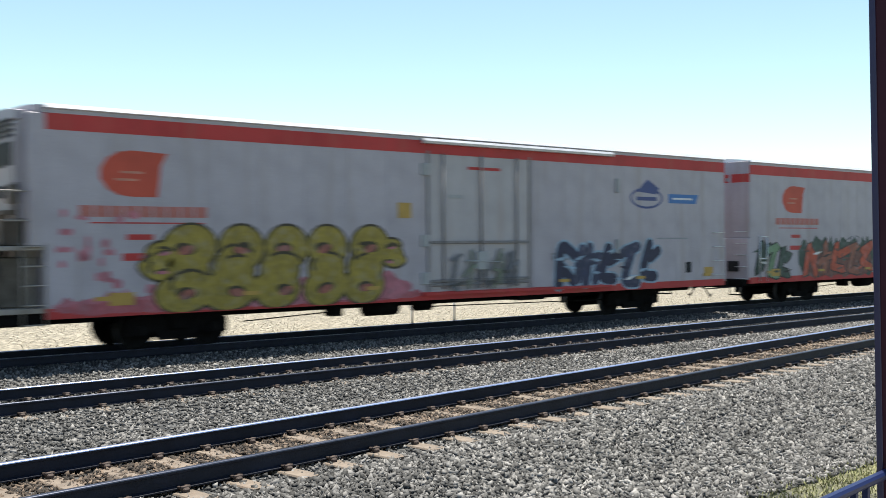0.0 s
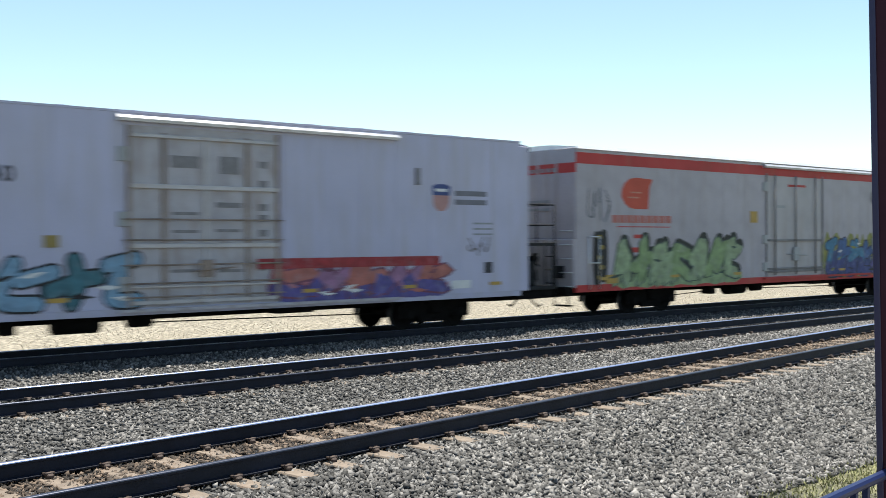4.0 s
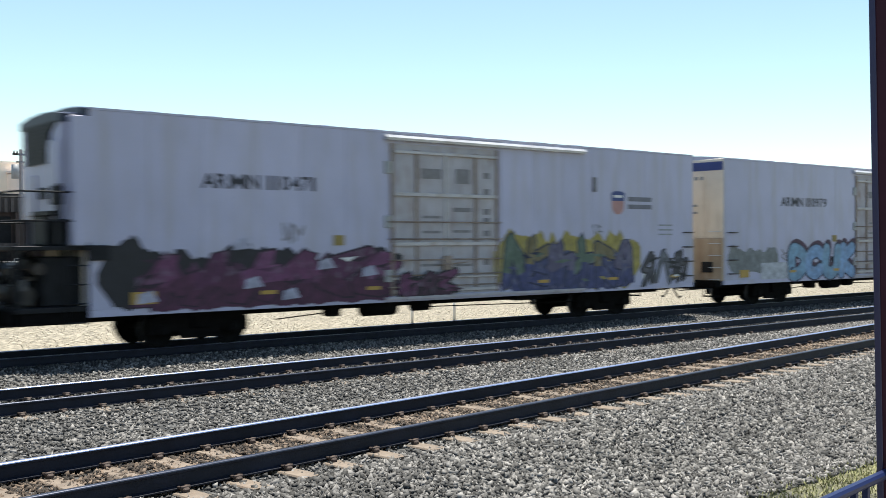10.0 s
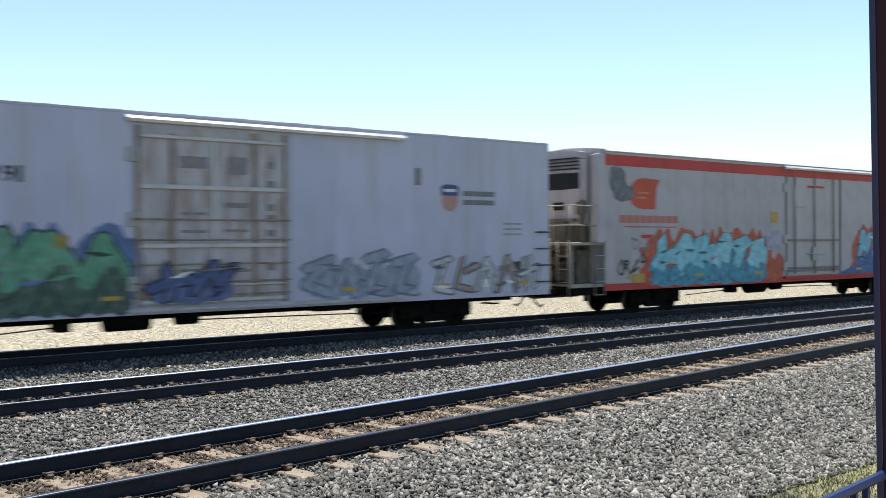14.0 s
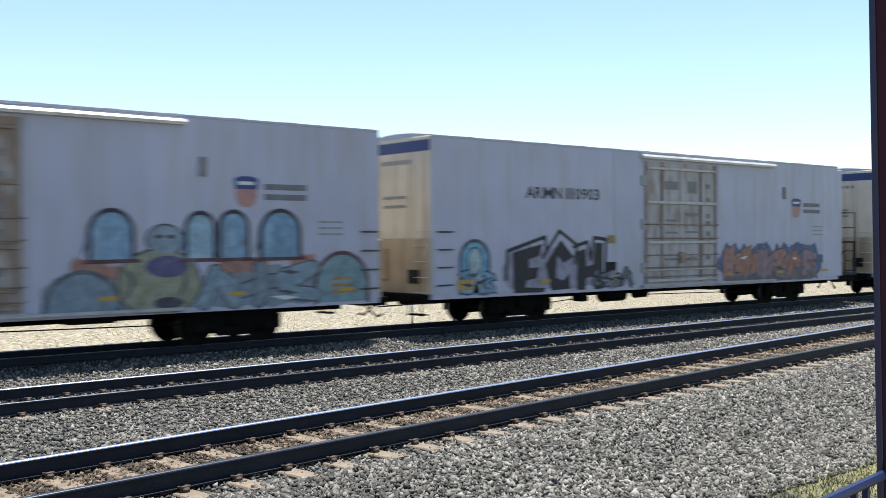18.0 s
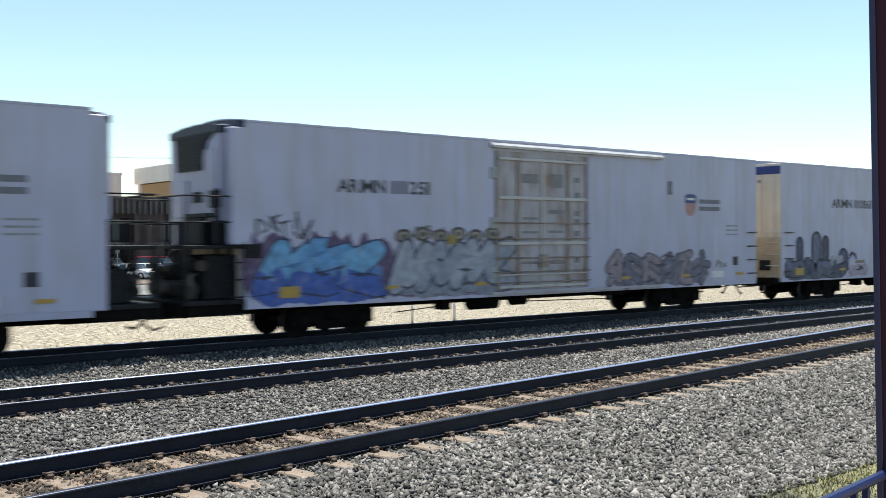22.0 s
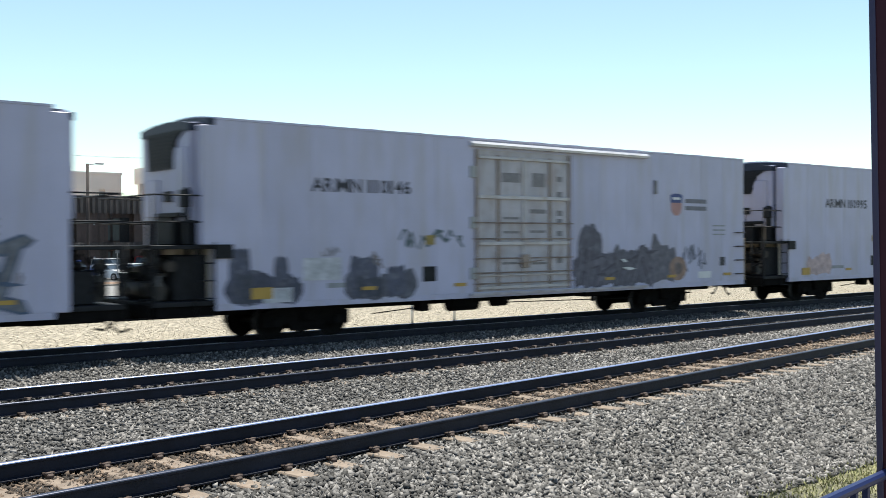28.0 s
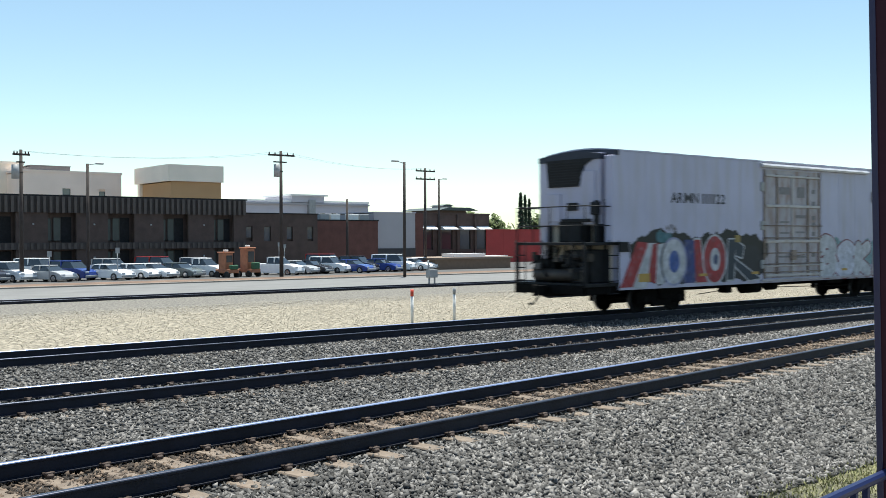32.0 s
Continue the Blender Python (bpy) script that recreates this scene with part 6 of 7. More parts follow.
for k in range(2):
    disc(s_, 14.48 + 0.28 * k, 2.52, 0.1, 0.05, -1.6162, 1, 10)
    ribbon(s_, [(13.75 + 1.2 * k, 1.2), (13.9 + 1.2 * k, 1.5), (13.8 + 1.25 * k, 1.75)], 0.03, -1.6164, 1)
tagged(part("graffiti", s_.finish("graffiti", paint(148, 148, 128), paint(66, 62, 82), paint(138, 154, 174), paint(90, 82, 132)), T14), kind="stuff")
wash(T15, 0.2, 4.7, 0.9, 1.75, paint(72, 76, 112), 158, 0.25)
wash(T15, 4.7, 6.2, 0.88, 1.5, paint(168, 155, 172), 358, 0.3)
slab(T15, [(5.2, 1.42), (5.95, 1.44), (5.95, 1.56), (5.2, 1.54)], paint(140, 128, 110), -1.612)
tag(T15, 4.8, 5.3, 1.6, 1.9, NV, 359, 2, 0.04)
tag(T15, 5.3, 5.8, 1.15, 1.3, NV, 360, 2, 0.035)
slab(T15, [(3.3, 1.35), (4.3, 1.35), (4.25, 1.75), (3.4, 1.75)], paint(165, 165, 182), -1.613)
for k, (cx, hw, zt, mm) in enumerate(((1.2, 0.2, 2.45, paint(66, 70, 102)), (2.35, 0.3, 2.65, paint(96, 100, 130)), (3.0, 0.2, 2.5, paint(60, 62, 90)), (4.3, 0.35, 2.0, paint(80, 82, 112)))):
    dome(T15, cx - hw, cx + hw, 1.2, zt, mm, NV, False)
wild(T15, 0.2, 4.5, 0.9, 1.7, 4, paint(84, 88, 116), NV, [paint(100, 104, 134), paint(70, 74, 104)], 58, low=paint(86, 92, 108), w=0.14)
wild(T15, 13.2, 17.2, 1.15, 2.45, 4, None, paint(60, 60, 70), [paint(60, 60, 70)], 590, w=0.035, edge=0.0, lean=0.4, curve=True, slits=0.0)
for k in range(5):
    tag(T15, 13.3 + 0.75 * k, 13.9 + 0.75 * k, 1.25, 2.3 - 0.1 * (k % 2), paint(62, 62, 72), 590 + k, 1, 0.03)
wild(T16, 0.15, 4.0, 0.9, 2.45, 3, paint(70, 120, 185), DB, [paint(105, 165, 212), paint(90, 150, 205)], 60, low=paint(60, 92, 180), w=0.25, lean=0.4, cloud=paint(92, 70, 110))
wild(T16, 4.1, 8.6, 0.92, 2.45, 4, paint(138, 142, 160), paint(70, 74, 92), [paint(160, 164, 180), paint(145, 150, 168)], 61, w=0.2, edge=0.07, curve=True)
for k in range(6):
    ring(T16, 4.6 + 0.62 * k, 2.52 + 0.06 * (k % 2), 0.22, 0.13, paint(150, 140, 130), paint(90, 84, 84), -1.609, paint(70, 62, 62))
wash(T16, 4.4, 8.4, 0.88, 1.2, paint(100, 72, 90), 161, 0.5)
wild(T16, 12.4, 17.7, 0.92, 2.05, 6, paint(122, 112, 128), paint(72, 66, 84), [paint(146, 130, 140), paint(108, 106, 128)], 62, w=0.11, edge=0.05, curve=True)
tag(T16, 0.3, 1.8, 2.4, 3.1, K, 63, 5)
wash(T17, 0.5, 3.2, 1.0, 2.35, paint(88, 112, 116), 64, 0.35)
wild(T17, 0.9, 3.2, 0.95, 2.25, 2, None, paint(62, 84, 90), [paint(95, 130, 128), paint(80, 108, 112)], 164, curve=True)
wash(T17, 4.8, 8.5, 0.92, 2.05, paint(112, 130, 140), 165, 0.35)
wild(T17, 4.8, 8.5, 0.92, 2.1, 3, None, paint(78, 96, 104), [paint(108, 134, 138), paint(95, 118, 124)], 65, low=paint(84, 118, 118), curve=True)
wash(T17, 13.2, 18.2, 0.88, 1.5, CY, 166, 0.3)
wild(T17, 13.2, 18.1, 0.92, 2.4, 5, paint(110, 92, 104), paint(48, 34, 50), [paint(118, 72, 88), paint(72, 82, 104)], 66, low=CY, cloud=paint(96, 62, 82), w=0.16)
slab(T18, [(0.02, 0.86), (2.15, 0.86), (2.15, 2.05), (0.02, 2.0)], paint(100, 108, 112), -1.61)
wash(T18, 0.1, 2.1, 0.9, 1.5, paint(112, 118, 108), 67, 0.5)
wash(T18, 2.9, 4.2, 0.9, 1.8, paint(110, 32, 46), 69, 0.2)
wash(T18, 7.6, 9.1, 0.95, 1.75, paint(100, 42, 48), 169, 0.4)
wild(T18, 3.4, 7.9, 0.9, 2.3, 4, paint(44, 56, 66), paint(28, 38, 44), [paint(60, 84, 92), paint(48, 66, 76)], 68, low=paint(112, 150, 138), cloud=paint(66, 46, 62), w=0.24, split=0.5, lean=0.4)
wash(T18, 11.9, 20.1, 0.86, 1.4, paint(74, 94, 84), 170, 0.5)
wild(T18, 11.95, 16.3, 0.95, 2.4, 5, paint(120, 115, 102), paint(78, 62, 58), [paint(172, 164, 140), paint(152, 142, 118)], 70, low=paint(104, 120, 98), w=0.2, lean=0.5, split=0.3)
for k in range(5):
    px_, pz = 12.3 + 0.85 * k, 1.15 + 0.45 * (k % 3)
    slab(T18, [(px_, pz), (px_ + 0.22, pz - 0.15), (px_ + 0.4, pz + 0.1), (px_ + 0.12, pz + 0.25)], RD, -1.628)
wash(T18, 16.0, 20.1, 0.9, 2.35, paint(66, 66, 88), 71, 0.15)
wild(T18, 16.3, 20.0, 1.0, 2.3, 4, None, paint(54, 56, 76), [paint(78, 80, 100)], 171, w=0.12)
wild(T19, 11.8, 16.1, 0.9, 2.25, "STOR", None, paint(45, 48, 58), [paint(128, 134, 150), paint(145, 150, 166)], 72, w=0.28, edge=0.06, cloud=GR, shadow=paint(40, 44, 54), slits=0.4, lean=0.15)
wash(T19, 16.4, 20.1, 0.9, 2.1, paint(140, 144, 152), 73, 0.25)
wild(T19, 16.8, 20.0, 1.0, 2.0, 3, None, paint(110, 115, 125), [paint(150, 154, 164)], 173, w=0.07, edge=0.02, curve=True)
wash(T19, 1.2, 3.0, 1.0, 1.9, paint(190, 165, 165), 74, 0.3)
for k, (cx, hw, zt) in enumerate(((0.6, 0.28, 2.3), (1.7, 0.2, 2.1), (4.1, 0.45, 2.1), (5.1, 0.3, 1.9))):
    wash(T20, cx - hw, cx + hw, 0.9, zt, paint(76, 80, 102), 740 + k, 0.2)
    wash(T20, cx - hw * 0.5, cx + hw * 1.3, 0.9, zt - 0.4, paint(62, 66, 84), 750 + k, 0.4)
wash(T20, 0.2, 2.3, 0.88, 1.75, paint(64, 68, 90), 75, 0.4)
wash(T20, 3.5, 5.8, 0.88, 1.75, paint(84, 86, 102), 76, 0.4)
slab(T20, [(2.3, 1.45), (3.4, 1.45), (3.4, 2.0), (2.3, 2.0)], WH, -1.616)
slab(T20, [(1.2, 0.95), (2.0, 0.95), (2.0, 1.3), (1.2, 1.3)], WH, -1.616)
wash(T20, 11.7, 15.6, 0.92, 2.15, paint(94, 92, 108), 182, 0.15)
wash(T20, 11.9, 13.0, 1.6, 2.95, paint(88, 86, 102), 183, 0.4)
wash(T20, 15.3, 16.6, 0.92, 2.6, paint(100, 98, 112), 184, 0.4)
wild(T20, 11.8, 15.6, 0.92, 2.2, 3, None, paint(66, 64, 80), [paint(98, 95, 110), paint(88, 86, 100)], 81, w=0.1)
ring(T20, 16.7, 1.45, 0.45, 0.4, paint(150, 120, 105), paint(110, 95, 95), -1.61)
tag(T20, 5.2, 7.4, 2.2, 2.7, paint(80, 98, 105), 82, 7, 0.03)
tag(T20, 17.0, 18.2, 1.3, 2.3, paint(90, 96, 115), 83, 5, 0.03)
wash(T21, 0.5, 3.4, 0.88, 2.4, paint(88, 98, 110), 184, 0.12)
slab(T21, [(4.75, 0.9), (8.68, 0.9), (8.68, 2.3), (4.75, 2.25)], paint(80, 88, 102), -1.607)
wild(T21, 0.7, 3.2, 0.92, 2.3, 3, None, paint(70, 80, 98), [paint(100, 110, 120), paint(112, 120, 128)], 83, w=0.06, edge=0.03, curve=True)
wash(T21, 4.7, 8.6, 1.9, 2.4, paint(62, 74, 88), 185, 0.4)
wild(T21, 5.0, 8.5, 0.95, 2.1, 3, None, paint(72, 80, 96), [paint(88, 96, 108)], 84, w=0.06, edge=0.03, curve=True)
slab(T21, [(2.9, 1.95), (4.7, 1.95), (4.7, 3.0), (2.9, 3.0)], paint(165, 160, 178), -1.607)
wash(T21, 12.4, 18.4, 0.86, 1.35, paint(70, 74, 92), 187, 0.5)
wash(T21, 12.5, 18.2, 0.95, 2.2, paint(96, 108, 124), 285, 0.5)
wild(T21, 12.6, 18.0, 0.98, 2.45, "KERSE", None, paint(158, 162, 178), [paint(36, 44, 56), paint(44, 52, 66)], 85, w=0.19, edge=0.07, lean=0.35, slits=0.6)
wild(T21, 18.2, 20.0, 0.95, 2.5, 2, None, paint(70, 90, 120), [SK, GY], 86, w=0.1)
wash(T22, 0.5, 8.1, 1.3, 2.8, paint(14, 16, 20), 87, 0.25)
wash(T22, 0.6, 7.9, 0.9, 2.2, paint(24, 28, 40), 187, 0.05)
wash(T22, 1.8, 2.6, 2.3, 2.75, TE, 287, 0.3)
slab(T22, [(0.02, 0.9), (0.65, 0.9), (1.45, 2.3), (0.85, 2.35)], RD, -1.612)
slab(T22, [(0.6, 0.86), (1.3, 0.86), (1.8, 2.3), (1.4, 2.3)], WH, -1.6125)
slab(T22, [(1.35, 1.1), (1.85, 0.95), (1.9, 2.3), (1.6, 2.25)], RD, -1.613)
slab(T22, [(1.75, 0.95), (2.2, 0.95), (2.25, 2.3), (1.85, 2.25)], WH, -1.6135)
ring(T22, 2.68, 1.68, 0.62, 0.74, WH, paint(50, 85, 165), -1.6155, paint(150, 155, 190))
slab(T22, [(3.2, 0.95), (3.85, 0.95), (3.8, 2.4), (3.25, 2.4)], paint(40, 58, 125), -1.613)
slab(T22, [(3.85, 0.95), (4.5, 0.95), (4.25, 1.45), (4.1, 2.4), (3.75, 2.4)], RD, -1.6145, WH)
ring(T22, 4.9, 1.72, 0.62, 0.8, RD, WH, -1.618, WH)
ring(T22, 4.95, 1.72, 0.14, 0.18, paint(40, 60, 110), paint(40, 60, 110), -1.6225)
slab(T22, [(5.6, 1.0), (6.0, 1.0), (6.1, 2.4), (5.7, 2.4)], paint(34, 48, 66), -1.6145, WH)
slab(T22, [(6.0, 1.75), (7.6, 1.0), (6.9, 0.95), (6.1, 1.45)], paint(34, 48, 66), -1.6145, WH)
slab(T22, [(6.05, 2.4), (6.6, 2.15), (6.5, 1.75), (6.1, 1.85)], paint(34, 48, 66), -1.6145, WH)
wash(T22, 11.4, 19.6, 1.3, 2.5, paint(120, 158, 165), 92, 0.4)
wash(T22, 11.6, 15.8, 0.86, 1.3, WH, 192, 0.3)
wild(T22, 11.5, 15.4, 0.9, 2.45, "BSK", None, paint(132, 72, 84), [WH, paint(196, 198, 214)], 93, w=0.28, edge=0.05, curve=True, slits=0.6, lean=0.1)
slab(T22, [(15.5, 0.92), (16.1, 0.92), (16.1, 1.85), (15.6, 1.85)], WH, -1.618, paint(132, 72, 84))
ring(T22, 16.05, 2.35, 0.28, 0.42, WH, WH, -1.618, RD)
wild(T22, 16.7, 19.2, 0.92, 2.5, 3, PK, RD, [WH, paint(205, 150, 165)], 94, w=0.14, edge=0.09, curve=True)

plate = part("data_panel", bx("data_panel", 0, 0.9, -1.625, -1.6, 0, 0.82, LIGHTP), T18, (17.75, 0, 1.05), "white square notice with a dark centre")
part("panel_centre", bx("panel_centre", 0.24, 0.66, -1.63, -1.624, 0.22, 0.58, GREYP), plate)
# small grey scuffs and scrawls that most of the cars carry
for k, (ob, off) in enumerate(CARS):
    rr = random.Random(900 + k)
    for j in range(2):
        x = rr.choice((rr.uniform(0.3, 7.0), rr.uniform(12.5, 19.0)))
        z = rr.uniform(1.2, 2.7)
        tag(ob, x, x + rr.uniform(0.3, 1.2), z, z + rr.uniform(0.15, 0.6), rr.choice((GY, paint(135, 132, 140), paint(120, 110, 110))), 1000 + 10 * k + j, rr.randint(2, 4))

endtag = Shape()
er = random.Random(77)
for i in range(7):
    pts = [(-1.1 + 0.3 * i + er.uniform(-0.2, 0.3), er.uniform(2.55, 3.5)) for _ in range(5)]
    ribbon(endtag, smooth_line(pts, 4), 0.03, -0.052 - 0.0005 * i, 0)
part("graffiti_tag", endtag.finish("graffiti_tag", paint(95, 80, 65)), T17, turn=-math.pi / 2)


# ---- road, parking lot and siding beyond the train ----
def strip(name, y0, y1, x0, x1, lift, m, label, cat):
    s = Shape()
    n = 12
    for k in range(n):
        a, b = x0 + (x1 - x0) * k / n, x0 + (x1 - x0) * (k + 1) / n
        za, zb = ground_z(30, y0) + lift, ground_z(30, y1) + lift
        s.prism([(y0, za), (y1, zb), (y1, zb - 0.3), (y0, za - 0.3)][::-1], 0, a, b)
    return tagged(new(name, s.finish(name, m)), label, cat, kind="structure")


strip("road", 52.4, 65.6, -600, 700, 0.035, ASPH, "sun-bleached grey road beyond the siding", "road")
strip("kerb", 65.6, 66.0, -600, 700, 0.13, KERB, "pale concrete kerb along the parking lot", "kerb")
strip("verge", 66.0, 70.5, -600, 700, 0.10, mat("bare brown earth", (0.15, 0.095, 0.065), 0.95, var=0.3, scale=0.6, grain=6), "bare brown earth strip beside the lot", "ground")
strip("pavement", 70.5, 97.5, -600, 700, 0.04, mat("dark lot asphalt", (0.075, 0.073, 0.072), 0.9, var=0.12, scale=0.4), "dark asphalt parking lot in front of the buildings", "pavement")


# ---- buildings ----
GZ = -0.74


def pbox(name, parent, x0, x1, y0, y1, z0, z1, m, label="", bev=0.0):
    return part(name, Shape().box(x0, x1, y0, y1, z0, z1, 0, bev).finish(name, m), parent, label=label)


def window(parent, x0, x1, z0, z1, y, m=None, bars=1):
    """A framed window set back in its opening: frame, sill and panes."""
    s = Shape()
    f = 0.07
    s.box(x0, x0 + f, y, y + 0.08, z0, z1).box(x1 - f, x1, y, y + 0.08, z0, z1).box(x0, x1, y, y + 0.08, z0, z0 + f).box(x0, x1, y, y + 0.08, z1 - f, z1)
    w = part("window", s.finish("window", FRAMEM), parent)
    for k in range(bars):
        a, b = x0 + (x1 - x0) * k / bars + 0.03, x0 + (x1 - x0) * (k + 1) / bars - 0.03
        part("pane", Shape().box(a, b, y + 0.03, y + 0.05, z0 + 0.03, z1 - 0.03).finish("pane", m or GLASSD), w)
    return w


FRAMEM = mat("dark bronze window frame", (0.035, 0.032, 0.03), 0.5, var=0.15)
TEALG = mat("dull teal window glass", (0.035, 0.05, 0.05), 0.3, var=0.2, scale=1.0)


def motel():
    """Long two-storey brown brick block with a slatted fascia and recessed window bays."""
    b = thing("brick_building", (0, 0, 0), "long two-storey dark brick block with timber-slatted fascia", "building")
    X0, X1, Y = 4.0, 52.6, 98.0
    bays = [10.3, 16.0, 21.7, 27.6, 33.2, 38.95, 44.7, 50.3]
    hw = 1.35
    edges = [X0]
    for c in bays:
        edges += [c - hw, c + hw if c < 50 else c + 0.9]
    edges.append(X1)
    for k in range(0, len(edges), 2):
        pbox("brick_wall", b, edges[k], edges[k + 1], Y, Y + 0.3, GZ, 5.0, BRICKD)
    for c in bays:
        r = c + (hw if c < 50 else 0.9)
        pbox("bay_back", b, c - hw, r, Y + 0.9, Y + 1.0, GZ, 5.0, BRICKD)
        pbox("bay_floor", b, c - hw, r, Y, Y + 0.9, 1.55, 1.9, SLATM)
        for z0, z1 in ((2.1, 4.7), (GZ + 0.1, 1.45)):
            window(b, c - 1.15, c - 0.75, z0 + 0.2, z1 - 0.2, Y + 0.78, TEALG)
            window(b, c - 0.6, c + 0.15, z0 + 0.2, z1 - 0.15, Y + 0.78, TEALG)
            pbox("door", b, c + 0.2, min(c + 1.15, r - 0.05), Y + 0.84, Y + 0.9, z0, z1 - 0.1, BLACK)
    pbox("building_core", b, X0, X1, Y + 1.0, Y + 16, GZ, 6.2, BRICKD)
    pbox("roof", b, X0 - 0.2, X1 + 0.2, Y - 0.05, Y + 16.2, 6.55, 6.68, BLACK)
    pbox("fascia_board", b, X0, X1, Y - 0.12, Y + 0.3, 5.0, 6.55, mat("dark fascia board", (0.05, 0.042, 0.04), 0.85, var=0.15))
    n = 84
    for k in range(n):
        x = X0 + (X1 - X0) * (k + 0.5) / n
        part("slat", bx("slat", -0.13, 0.13, -0.34, -0.12, 4.98, 6.5, SLATM), b, (x, Y, 0))
    pbox("balcony_band", b, X0, X1, Y - 0.14, Y, 1.5, 2.15, mat("dark band timber", (0.06, 0.05, 0.048), 0.85, var=0.2))
    for k in range(n):
        x = X0 + (X1 - X0) * (k + 0.5) / n
        part("short_slat", bx("short_slat", -0.12, 0.12, -0.24, -0.14, 1.52, 2.1, SLATM), b, (x, Y, 0))
    for k in range(9):
        x = 7.5 + 5.75 * k
        if x < X1:
            for z in (3.9, 0.7):
                part("wall_lamp", bx("wall_lamp", -0.08, 0.08, -0.13, 0, -0.08, 0.08, GREYMET, 0.02), b, (x, Y, z))


motel()


def block(name, x0, x1, y, depth, z1, m, label, windows=(), parapet=0.25, wm=None, cap=None):
    """A plain block with real window openings shown as recesses, a parapet and a roof."""
    b = thing(name, (0, 0, 0), label, "building")
    xs = sorted({x0, x1, *[w[0] for w in windows], *[w[1] for w in windows]})
    if windows:
        zb, zt = min(w[2] for w in windows), max(w[3] for w in windows)
        s = Shape()
        s.box(x0, x1, y, y + 0.3, GZ, zb).box(x0, x1, y, y + 0.3, zt, z1)
        holes = [(w[0], w[1]) for w in windows]
        prev = x0
        for a, c in holes:
            s.box(prev, a, y, y + 0.3, zb, zt)
            prev = c
        s.box(prev, x1, y, y + 0.3, zb, zt)
        part("front_wall", s.finish("front_wall", m), b)
        for a, c, d, e in windows:
            window(b, a, c, d, e, y + 0.15, wm)
    else:
        pbox("front_wall", b, x0, x1, y, y + 0.3, GZ, z1, m)
    pbox("building_core", b, x0, x1, y + 0.3, y + depth, GZ, z1 - 0.1, m)
    pbox("roof_edge", b, x0 - 0.1, x1 + 0.1, y - 0.1, y + depth, z1, z1 + parapet, cap or m)
    return b


block("stucco_building", 42.0, 55.7, 140, 25, 11.6, PINKS, "plain pink stucco building behind the brick block", [(47.5, 48.6, 8.6, 9.5), (52.5, 53.4, 8.4, 9.2)], 0.3, GLASSB)
block("stucco_building", 22.0, 44.2, 146, 25, 12.9, TANS, "pale tan stucco building behind the brick block", (), 0.4)
tb = block("stucco_tower", 58.6, 66.0, 130, 10.5, 10.4, OCHRE, "square ochre stucco tower with a pale top", (), 0.0)
pbox("tower_top", tb, 58.1, 66.2, 129.6, 141.2, 10.4, 12.65, TANS, "pale tan upper band")
pbox("corner_post", tb, 58.15, 58.6, 139.5, 140.2, GZ, 10.4, TANS)
block("roof_plant", 43.6, 48.9, 141, 8, 12.5, mat("grey louvred plant", (0.16, 0.16, 0.17), 0.7, var=0.1), "grey rooftop plant box", (), 0.1)

block("brick_building", 52.9, 65.4, 104, 14, 5.35, BRICKD, "two-storey dark brick building with narrow windows",
      [(55.9, 56.7, 2.6, 3.9), (58.2, 59.1, 2.2, 3.9), (61.2, 62.0, 2.4, 3.9), (64.0, 64.8, 2.4, 3.9)], 0.12, None, BLACK)
block("brick_building", 65.6, 76.4, 107, 12, 4.7, BRICKR, "low red-brown brick building beside the lot", (), 0.15, None, BLACK)
wb = block("painted_building", 76.5, 83.2, 108, 14, 5.85, GREYW2, "block with a blank pale grey painted wall", (), 0.12, None, OFFW)
pbox("base_band", wb, 76.5, 83.2, 107.9, 108, GZ, 1.2, mat("dark base paint", (0.05, 0.05, 0.055), 0.8, var=0.1))
ab = block("brick_building", 86.1, 100.0, 112, 14, 5.9, BRICKD, "brown brick shop block with white window awnings",
           [(87.4, 89.4, 0.9, 3.8), (91.0, 93.0, 0.9, 3.8), (94.4, 96.4, 0.9, 3.8), (97.5, 99.4, 0.9, 3.8)], 0.2)
for x in (87.2, 90.8, 94.2, 97.3):
    part("awning", Shape().prism([(112.0, 4.25), (110.9, 3.8), (110.9, 3.7), (112.0, 3.72)], 0, x, x + 2.5).finish("awning", AWN), ab, label="white sloping awning")
for x in (90.2, 93.7, 97.0):
    pbox("pilaster", ab, x, x + 0.35, 111.75, 112.0, GZ, 5.9, BRICKD)
pbox("side_wall", ab, 83.3, 86.1, 110, 118, GZ, 5.9, BRICKR)

mb = block("retail_building", 90.0, 119.0, 170, 30, 9.7, OFFW, "long pale grey stucco building with a stepped parapet", (), 0.35, None, AWN)
pbox("raised_parapet", mb, 101.0, 108.2, 169.6, 180, 9.7, 10.9, OFFW)
pbox("parapet_cap", mb, 100.5, 108.8, 169.2, 180, 10.9, 11.2, AWN)
pbox("pier", mb, 104.6, 106.0, 169.2, 170, 4.0, 10.2, GREYMET)
pbox("roof_band", mb, 90, 119, 169.5, 170, 9.2, 9.5, GREYW2)
for x, z, m in ((69.0, 5.4, GREYMET), (70.6, 5.5, WHITEP), (75.0, 5.3, GREYMET), (73.4, 5.5, WHITEP)):
    u = thing("rooftop_unit", (x, 108.5, 4.85), "small rooftop air-conditioning unit", "air conditioner", "rooftop units")
    part("casing", bx("casing", -0.7, 0.7, -0.5, 0.5, 0, 0.75, m, 0.04), u)
    part("fan_guard", keep("fan", lambda: Shape().tube((0, 0, 0.75), (0, 0, 0.85), 0.35, 12).finish("fan_guard", BLACK)), u)

